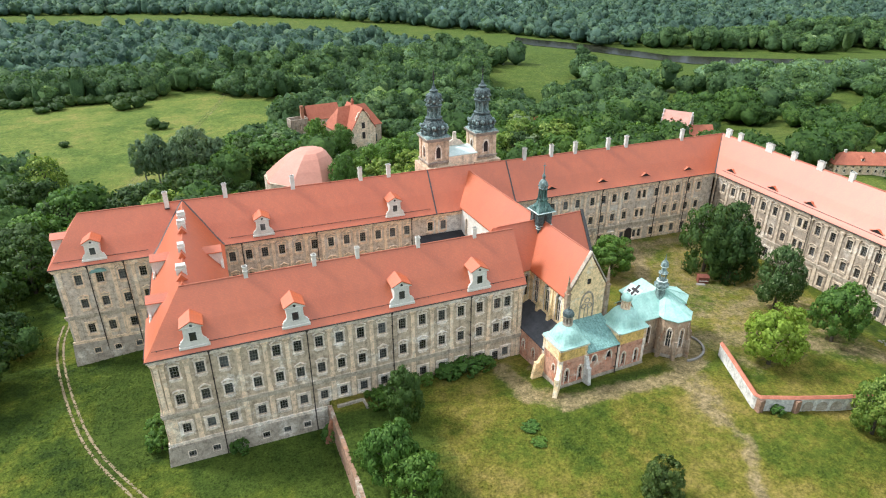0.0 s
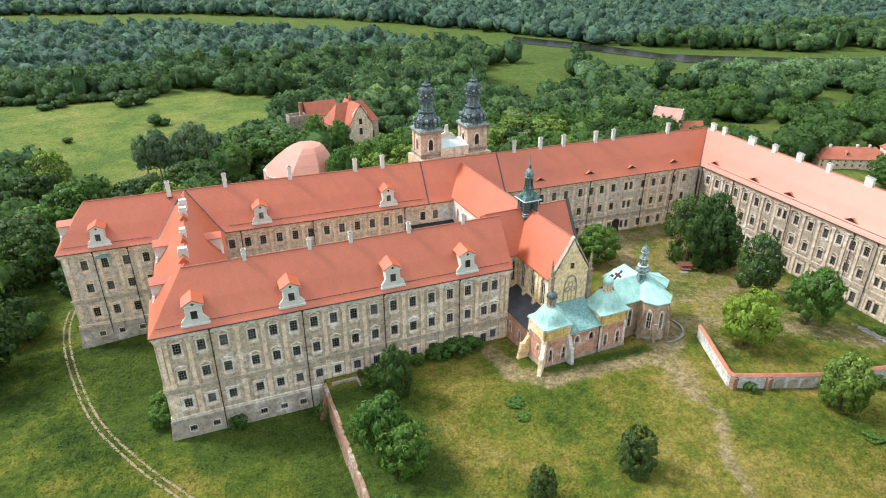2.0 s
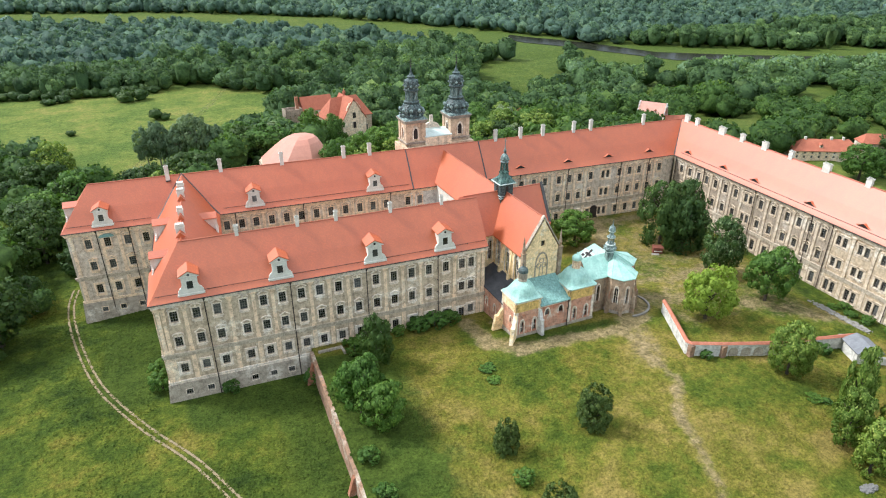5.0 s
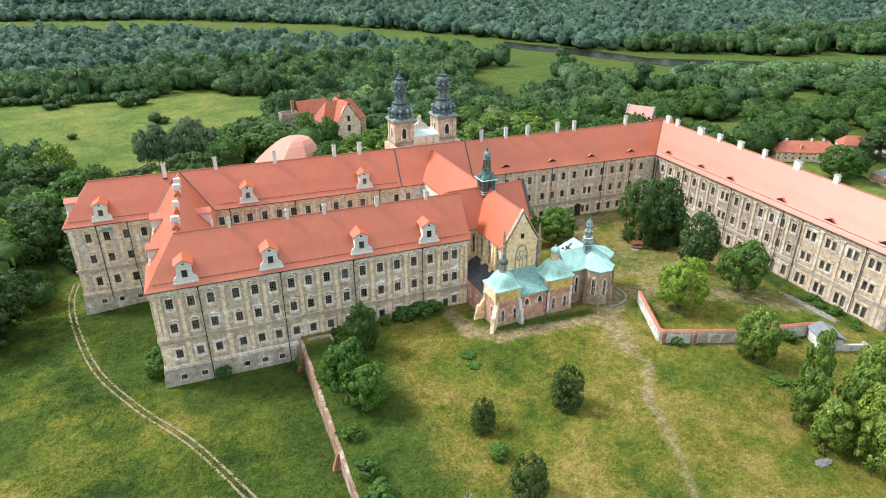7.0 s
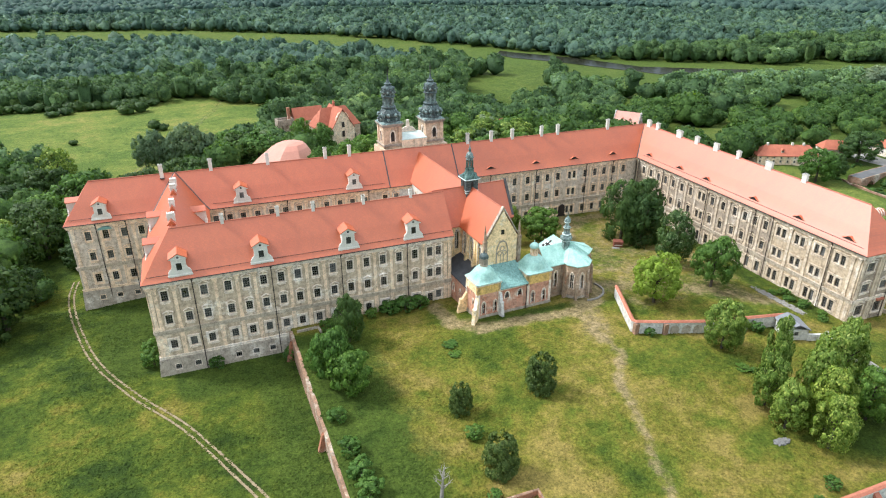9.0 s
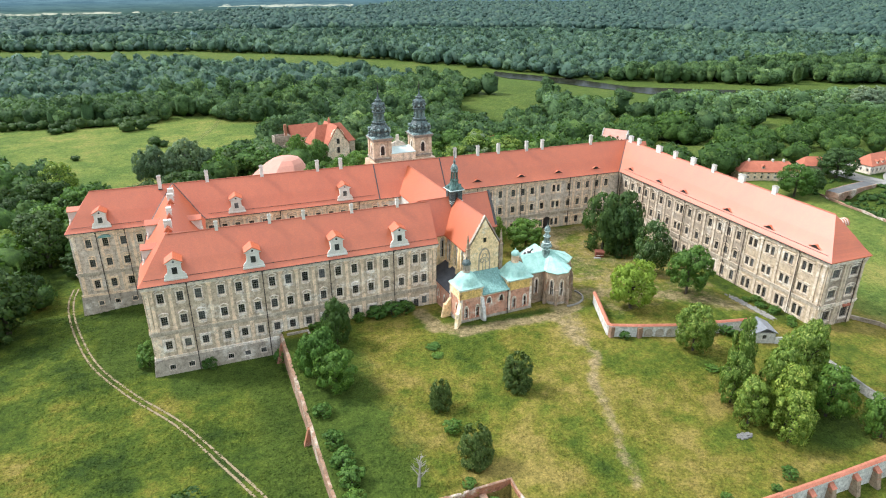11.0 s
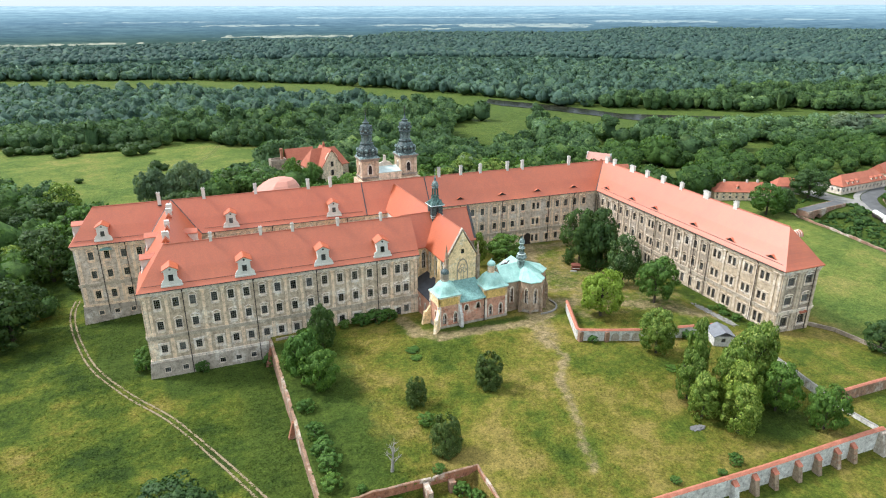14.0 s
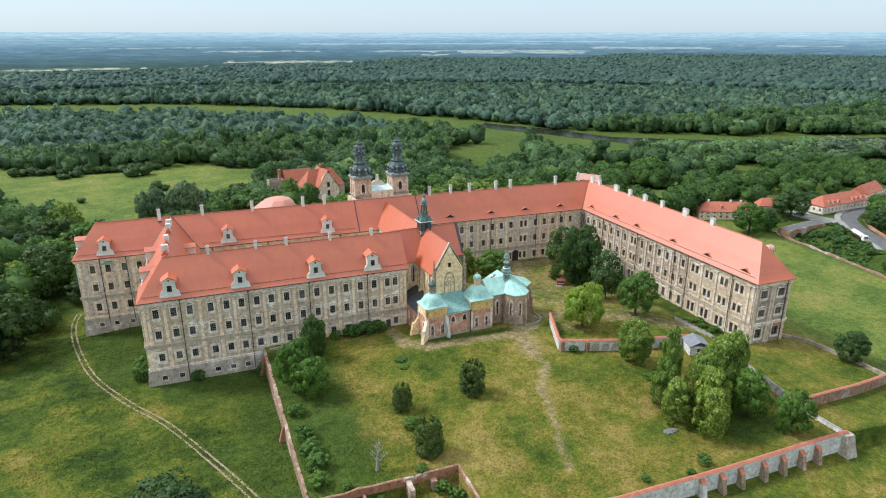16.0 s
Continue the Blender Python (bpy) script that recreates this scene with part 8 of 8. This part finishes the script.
# ---- buildings behind and beside the abbey ----
def hip_house(name, label, x, y, turn, length, width, wall_h, roof_h, wall_mat, roof_mat, hip0, hip1, rows=((2.2, 1.0, 1.5),), bays=6, cat="house", sink=1.0):
    z = ground_z(x, y)
    t = thing(name, label, cat, pose(x, y, z, 0, 0, turn))
    for m, w, nb in ((along((-length / 2, -width / 2), 0), length, bays), (along((-length / 2, width / 2), -90), width, max(2, round(bays * width / length))),
                     (along((length / 2, -width / 2), 90), width, max(2, round(bays * width / length))), (along((length / 2, width / 2), 180), length, 0)):
        spots = [w * (i + 0.5) / nb for i in range(nb)] if nb else []
        holes = [(u - a / 2, u + a / 2, h - b / 2, h + b / 2) for u in spots for h, a, b in rows]
        ob = part("wall", wall_mesh(B(), w, -sink, wall_h, holes, 0.5), wall_mat, t)
        ob.matrix_basis = m
        for u in spots:
            for h, a, b in rows:
                window(t, u, h, a, b, "bare", WOOD_PALE, STUCCO_PALE, m)
    r = wing_roof(t, pose(-length / 2 - 0.5, -width / 2 - 0.5, 0), length + 1, width + 1, wall_h, wall_h + roof_h, hip0, hip1, roof_mat)
    return t


def small_dormers(t, spots, y, z):
    for u in spots:
        bm = B()
        box(bm, u - 0.7, u + 0.7, y, y + 2.4, z, z + 1.5)
        d = part("dormer", bm, STUCCO_PALE, t)
        part("dormer_roof", prism(B(), [(u - 0.95, z + 1.4), (u + 0.95, z + 1.4), (u, z + 2.3)], y - 0.2, y + 3.2), ROOF_OLD, d)
        part("dormer_window", box(B(), u - 0.4, u + 0.4, y - 0.04, y + 0.1, z + 0.4, z + 1.3), GLASS, d)


# large hall with a bulging pale red roof
hall = thing("great_hall", "hall with a huge bulging pale red sheet roof", "building", pose(36, 295, ground_z(36, 295), 0, 0, 8))
bm = lathe(B(), ((18.6, 11.6), (18.4, 12.4), (14.2, 17.4), (10.0, 21.6), (7.2, 23.6), (4.2, 24.4), (0.4, 24.7)), 8, 0.2)
for v in bm.verts:
    v.co.x += 0.34 * max(0.0, v.co.z - 12.4)           # the ridge lies nearer to one end
part("roof", bm, PINK_SHEET, hall)
part("wall", lathe(B(), ((18.4, -2), (18.4, 12.6)), 9), PLASTER, hall)

# parish church ruin with a cross-gabled roof
parish = hip_house("old_parish_church", "half-ruined church with cross-gabled red roofs", 77, 366, 14, 30, 15, 13, 10, PLASTER, ROOF_OLD, 7, 7, rows=((5.5, 1.6, 4.0),), bays=4, cat="church")
parish.scale.z = 1.13
part("cross_roof", prism(prism(B(), [(-8.2, 13), (0, 24), (0, 23.6), (-8.0, 12.7)], -14, 6), [(8.2, 13), (0, 24), (0, 23.6), (8.0, 12.7)], -14, 6), ROOF_OLD, parish)
g = part("gable_front", prism(prism(B(), [(-7.8, -1), (7.8, -1), (7.8, 12.5), (-7.8, 12.5)], -13.4, -12.6), [(-7.8, 12.5), (7.8, 12.5), (6.8, 14.5), (5.0, 16.2), (4.4, 19.2), (2.6, 21.6), (0, 22.4), (-2.6, 21.6), (-4.4, 19.2), (-5.0, 16.2), (-6.8, 14.5)], -13.4, -12.6), STUCCO, parish)
part("side_wall", box(B(), -7.8, -7.0, -12.6, -7, -1, 12.8), PLASTER, parish)
part("side_wall", box(B(), 7.0, 7.8, -12.6, -7, -1, 12.8), PLASTER, parish)
part("gable_window", box(B(), -1.0, 1.0, -13.46, -13.3, 13.4, 16.4), IRON, g)
part("gable_window", box(B(), -1.0, 1.0, -13.46, -13.3, 8.0, 11.4), IRON, g)
part("ridge_turret", lathe(B(), ((0.8, 23), (0.8, 25), (1.1, 25.2), (0.1, 27)), 8, 0, (0, -1)), ROOF_OLD, parish)
annex = hip_house("parish_annex", "red-roofed annex beside the old church", 64, 396, 8, 20, 11, 11, 6.5, PLASTER_DARK, ROOF_OLD, 0, 0, rows=((5.5, 1.2, 2.2),), bays=4)
annex.scale.z = 1.2
ruin2 = thing("ruined_tower_house", "roofless pale stone ruin with a chimney", "ruin", pose(47, 382, ground_z(47, 382), 0, 0, 10) @ Matrix.Diagonal((1, 1, 1.2, 1)))
holes = [(2, 3.2, 4, 6.4), (5, 6.2, 4, 6.4), (8, 9.2, 4, 6.4), (2, 3.2, 9, 11.4), (5, 6.2, 9, 11.4), (8, 9.2, 9, 11.4)]
for m, w in ((along((-5.5, -4), 0), 11), (along((-5.5, 4), -90), 8), (along((5.5, -4), 90), 8), (along((5.5, 4), 180), 11)):
    ob = part("wall", wall_mesh(B(), w, -1, 14.2, [h for h in holes if h[1] < w], 0.6), PLASTER_PALE, ruin2)
    ob.matrix_basis = m
part("chimney", box(B(), 2.2, 4.0, -1, 1, 10, 20), BRICK, ruin2)
part("low_wall", box(B(), -9.0, -5.5, -3.5, 2, -1, 5.5), WHITE_WALL, ruin2)

# manor with dormers behind the corner
pink = hip_house("manor_house", "pale house with a steep pink-red dormered roof", 258, 300, -52, 16, 13, 10, 11, WHITE_WALL, ROOF_PINK, 0.0, 0.0, rows=((2.5, 1.2, 1.8), (6.2, 1.2, 1.8)), bays=5)
small_dormers(pink, (-5, 0, 5), -5.6, 11.2)
small_dormers(pink, (-2.5, 2.5), -3.2, 15.2)
for k in (-1, 1):
    steps = [(u, 9.8 + 2.2 * i + 2.4) for i, u in enumerate((-6.4, -5.1, -3.8, -2.5, -1.2))]
    bm = B()
    for i, (u, z) in enumerate(steps):
        box(bm, u, -u, -0.3, 0.3, 9.0 if i == 0 else steps[i - 1][1], z)
    part("stepped_gable", bm, WHITE_WALL, pink, "white stepped gable").matrix_basis = pose(k * 8.2, 0, 0, 0, 0, 90)
hip_house("manor_wing", "lower red-roofed wing of the manor", 267, 291, -16, 15, 9, 7.5, 5.5, STUCCO_PALE, ROOF_OLD, 3, 0, rows=((2.5, 1.2, 1.8),), bays=4)
hip_house("cottage", "small cottage with a pink-red roof among trees", 187, 345, 30, 14, 9, 7, 6.5, STUCCO_PALE, ROOF_OLD, 0, 0, bays=4)

# stable range and village
st = hip_house("stable_range", "long low stone range with a red hipped roof", 295, 207, -24, 33, 11, 5.0, 4.8, STUCCO, ROOF_OLD, 6, 5, rows=((1.8, 1.1, 1.3), (3.9, 1.0, 0.9)), bays=9)
small_dormers(st, (-3,), -4.2, 6.2)
for u in (-10, 3, 9):
    part("chimney", box(B(), u - 0.5, u + 0.5, -0.5, 0.5, 9.2, 10.9), WHITE, st)
hip_house("stable_annex", "small red-roofed annex behind a tree", 328, 205, -26, 14, 9, 5, 4.2, STUCCO_PALE, ROOF_OLD, 3, 3, bays=3)
inn = hip_house("inn", "pale house with a long red mansard roof by the road", 376, 197, 6, 44, 12, 5.0, 5.4, STUCCO_PALE, ROOF_OLD, 6, 6, rows=((2.3, 1.2, 1.7),), bays=12)
small_dormers(inn, (-16, -11.5, -7, 7, 11.5, 16), -5.4, 5.6)
hip_house("village_house", "village house with a weathered red roof", 421, 212, 18, 26, 11, 5, 5.2, STUCCO, ROOF_OLD, 0, 0, rows=((2.4, 1.2, 1.7),), bays=7)
for i, (x, y, turn, l) in enumerate(((462, 300, 15, 14),)):
    hip_house("shed", "small flat village outbuilding of pale sheet", x, y, turn, l, 7, 2.6, 1.0, STONE, PAVING, 0, 0, bays=2)

# road with kerb, wall and tanker
rut(ROAD, 4.2, 0, "road", "grey asphalt village road", ASPHALT, 0.12, (-1, -0.5, 0.5, 1), (1, 1, 1, 1))
rut(ROAD[1:], 1.6, 6.2, "pavement", "pale paved footway along the road", PAVING, 0.22, (-1, 0, 1), (1, 1, 1))
rut(((350, 166), (346, 178), (343, 190), (345, 202)), 7.0, 0, "pavement", "pale paved square before the bridge", PAVING, 0.10, (-1, 0, 1), (1, 1, 1))
run_wall("roadside_wall", [(333, 118), (343.6, 140), (354, 157), (368, 172), (390, 182), (412, 191)], 1.5, 0.6, BRICK_PALE, COPING, "low brick wall along the road")
br = thing("bridge", "old stone bridge with an arch over the dry stream", "bridge", pose(310, 169.5, -1.7 + 0.9, 0, 0, 10))
bm = B()
prism(bm, [(-9, -4.5), (-3, -4.5), (-2.6, -2.6), (-1.5, -1.4), (0, -1.0), (1.5, -1.4), (2.6, -2.6), (3, -4.5), (26, -4.5), (26, 1.0), (11, 1.4), (-9, 1.4)], -3.5, 3.5)
part("arch", bm, BRICK_PALE, br)
part("deck", hexa(B(), [(-9, -3.0, 1.2), (11, -3.0, 1.2), (11, 3.0, 1.2), (-9, 3.0, 1.2)], [(-9, -3.0, 1.44), (11, -3.0, 1.44), (11, 3.0, 1.44), (-9, 3.0, 1.44)]), ASPHALT, br)
part("deck", hexa(B(), [(11, -3.0, 1.2), (26, -3.0, 0.8), (26, 3.0, 0.8), (11, 3.0, 1.2)], [(11, -3.0, 1.44), (26, -3.0, 1.05), (26, 3.0, 1.05), (11, 3.0, 1.44)]), ASPHALT, br)

CAR_SILVER = rough_stuff("silver car paint", (0.45, 0.46, 0.48, 1), (0.5, 0.51, 0.53, 1), 0.5, 2.0, 0.3, 0.0, 0.05, metal=0.6)
CAR_DARK = rough_stuff("dark car paint", (0.02, 0.022, 0.03, 1), (0.03, 0.032, 0.04, 1), 0.5, 2.0, 0.25, 0.0, 0.05)
CAR_WHITE = rough_stuff("white car paint", (0.7, 0.7, 0.7, 1), (0.76, 0.76, 0.76, 1), 0.5, 2.0, 0.3, 0.0, 0.05)
tanker = thing("tanker_truck", "white tanker lorry on the village road", "lorry", pose(330.5, 145.5, ground_z(330.5, 145.5) + 0.12, 0, 0, -118))
bm = B()
lathe(bm, ((0.9, -5.6), (1.25, -5.4), (1.25, 5.4), (0.9, 5.6)), 14)
bmesh.ops.transform(bm, matrix=pose(-1.8, 0, 2.4, 0, 90), verts=bm.verts)
part("tank", bm, WHITE, tanker, "white cylindrical tank")
bm = B()
prism(bm, [(4.6, 0.7), (7.1, 0.7), (7.15, 2.0), (6.8, 3.4), (4.6, 3.5)], -1.2, 1.2)
cab = part("cab", bm, WHITE, tanker)
part("windscreen", hexa(B(), [(7.16, -1.0, 2.05), (7.16, 1.0, 2.05), (6.86, 1.0, 3.2), (6.86, -1.0, 3.2)], [(7.2, -1.0, 2.05), (7.2, 1.0, 2.05), (6.9, 1.0, 3.2), (6.9, -1.0, 3.2)]), GLASS, cab)
part("chassis", box(B(), -7.2, 4.6, -1.2, 1.2, 0.7, 1.55), IRON, tanker)
part("stripe", box(B(), -6.8, 3.2, -1.3, 1.3, 2.0, 2.2), CAR_DARK, tanker, "dark band along the tank")
for x in (-6.2, -4.9, -3.6, 3.2, 5.9):
    for y in (-1.05, 1.05):
        w = lathe(B(), ((0.35, -0.16), (0.52, -0.14), (0.52, 0.14), (0.35, 0.16)), 14)
        ob = part("wheel", w, IRON, tanker)
        ob.matrix_basis = pose(x, y, 0.52, 90)


def parked_car(x, y, turn, paint, label):
    t = thing("parked_car", label, "car", pose(x, y, ground_z(x, y) + 0.12, 0, 0, turn), "cars parked behind the inn")
    bm = B()
    prism(bm, [(-2.1, 0.35), (2.1, 0.35), (2.15, 0.75), (1.15, 0.95), (-2.0, 1.0), (-2.15, 0.7)], -0.85, 0.85)
    part("body", bm, paint, t)
    part("cabin", prism(B(), [(-1.8, 0.95), (1.0, 0.92), (0.35, 1.45), (-1.35, 1.48)], -0.72, 0.72), GLASS, t)
    part("roof", box(B(), -1.3, 0.3, -0.7, 0.7, 1.47, 1.52), paint, t)
    for wx in (-1.3, 1.3):
        for wy in (-0.8, 0.8):
            w = lathe(B(), ((0.2, -0.1), (0.33, -0.09), (0.33, 0.09), (0.2, 0.1)), 12)
            part("wheel", w, IRON, t).matrix_basis = pose(wx, wy, 0.33, 90)
    return t


crng = random.Random(4)
for i in range(16):
    x, y = 364 + (i % 8) * 3.4 + crng.uniform(-0.3, 0.3), 211 + (i // 8) * 8 + (i % 8) * 0.8
    paint, word = ((CAR_SILVER, "silver"), (CAR_DARK, "dark"), (CAR_WHITE, "white"))[crng.randrange(3)]
    parked_car(x, y, 100 + crng.uniform(-6, 6), paint, word + " car parked on the paved yard behind the inn")
rut(((362, 206), (372, 213), (392, 221)), 9.0, 0, "pavement", "paved car park behind the inn", PAVING, 0.08, (-1, 0, 1), (1, 1, 1))

# kiosk in the courtyard
kz = ground_z(146.5, 145.5)
kiosk = thing("wooden_kiosk", "small red-brown wooden kiosk with a pale step", "kiosk", pose(146.5, 145.5, kz, 0, 0, -25))
KIOSK_RED = rough_stuff("red-brown painted boards", (0.16, 0.05, 0.032, 1), (0.24, 0.085, 0.055, 1), 0.9, 4.0, 0.8, 0.3)
part("cabin", box(B(), -1.7, 1.7, -1.2, 1.2, -0.2, 2.3), KIOSK_RED, kiosk)
part("roof", hexa(B(), [(-1.95, -1.45, 2.3), (1.95, -1.45, 2.3), (1.95, 1.45, 2.3), (-1.95, 1.45, 2.3)], [(-1.6, -0.2, 3.0), (1.6, -0.2, 3.0), (1.6, 0.2, 3.0), (-1.6, 0.2, 3.0)]), KIOSK_RED, kiosk)
part("counter", box(B(), -1.5, 1.5, -1.5, -1.2, 0.9, 1.05), WHITE, kiosk)
part("step", box(B(), -2.4, 0.4, -2.6, -1.2, -0.2, 0.18), PAVING, kiosk, "pale paved step")

# rubble, paving and shrubs at the foot of the palace
rub = B()
rr = random.Random(17)
for i in range(260):
    u = rr.random()
    x, y = 168.6 + 2.2 * u + rr.uniform(-1.6, 1.6), 96 - 17 * u + rr.uniform(-1.8, 1.8)
    s_, z = rr.uniform(0.12, 0.42), ground_z(x, y)
    box(rub, x - s_, x + s_, y - s_ * rr.uniform(0.6, 1.2), y + s_, z - 0.1, z + s_ * rr.uniform(0.35, 0.8))
ob = new("rubble_strip", mesh_of("rubble_strip", rub, PAVING))
tagged(ob, "pale rubble and broken paving along the palace foot", "rubble", kind="stuff")
pile = B()
for i in range(70):
    a, d = rr.uniform(0, math.tau), rr.random() ** 0.6
    x, y = 117.8 + 2.0 * d * math.cos(a), 36.0 + 1.1 * d * math.sin(a)
    s_, z = rr.uniform(0.15, 0.38), ground_z(x, y) + 0.35 * (1 - d)
    box(pile, x - s_, x + s_, y - s_ * 0.8, y + s_ * 0.8, z - 0.15, z + s_ * 0.8)
tagged(new("stone_pile", mesh_of("stone_pile", pile, GREY_STONE)), "small heap of grey stones in the grass", "stones", kind="stuff")
for x, y, h, r in ((173, 93, 1.1, 1.8), (174.5, 88, 1.4, 2.0), (175, 83, 1.8, 1.8), (177.0, 77, 1.8, 1.6), (173.5, 74, 1.6, 1.7), (160, 62, 1.2, 1.2), (128.7, 60.5, 1.0, 2.0), (130.8, 58.6, 0.9, 1.5),
                   (49.0, 128.0, 1.6, 1.2), (-7.0, 125.6, 4.0, 2.2), (29.0, 126.3, 2.6, 1.2), (27.0, 126.2, 2.2, 1.0), (31.2, 126.4, 2.4, 1.1), (33.4, 126.5, 2.8, 1.2), (25.2, 126.0, 2.0, 1.0), (74, 127, 1.4, 1.2)):
    tree("bush", x, y, h, r)


# ---- rough grass ----
def tufts(count, seed):
    """Clumps of standing grass and weeds, low and spread, in one mesh."""
    rng = random.Random(seed)
    verts, faces = [], []
    while len(faces) < count * 4:
        x, y = rng.uniform(-75, 172), rng.uniform(22, 205)
        if y > 118 and x > -26:
            continue
        if x > 112 and y > 84 or earth(x, y) > 0.35:
            continue
        if noise.noise(Vector((x * 0.06, y * 0.06, 5.0))) + rng.uniform(-0.45, 0.45) < 0.0:
            continue
        z = ground_z(x, y)
        h, w = rng.uniform(0.10, 0.3), rng.uniform(0.25, 0.75)
        i = len(verts)
        turn = rng.uniform(0, math.tau)
        for k in range(4):
            a = turn + k * math.pi / 2
            r = w * rng.uniform(0.5, 1.1)
            verts.append((x + r * math.cos(a), y + r * math.sin(a), z - 0.04))
        verts.append((x + rng.uniform(-0.15, 0.15), y + rng.uniform(-0.15, 0.15), z + h))
        faces += [(i + k, i + (k + 1) % 4, i + 4) for k in range(4)]
    me = bpy.data.meshes.new("grass_tufts")
    me.from_pydata(verts, [], faces)
    for name, f in (("lush", lush), ("dry", dry)):
        me.attributes.new(name, "FLOAT", "POINT").data.foreach_set("value", [f(v[0], v[1]) for v in verts])
    me.materials.append(GRASS)
    tagged(new("grass_tufts", me), "standing tufts of green and straw-yellow meadow grass", "grass", kind="stuff")


tufts(38000, 12)
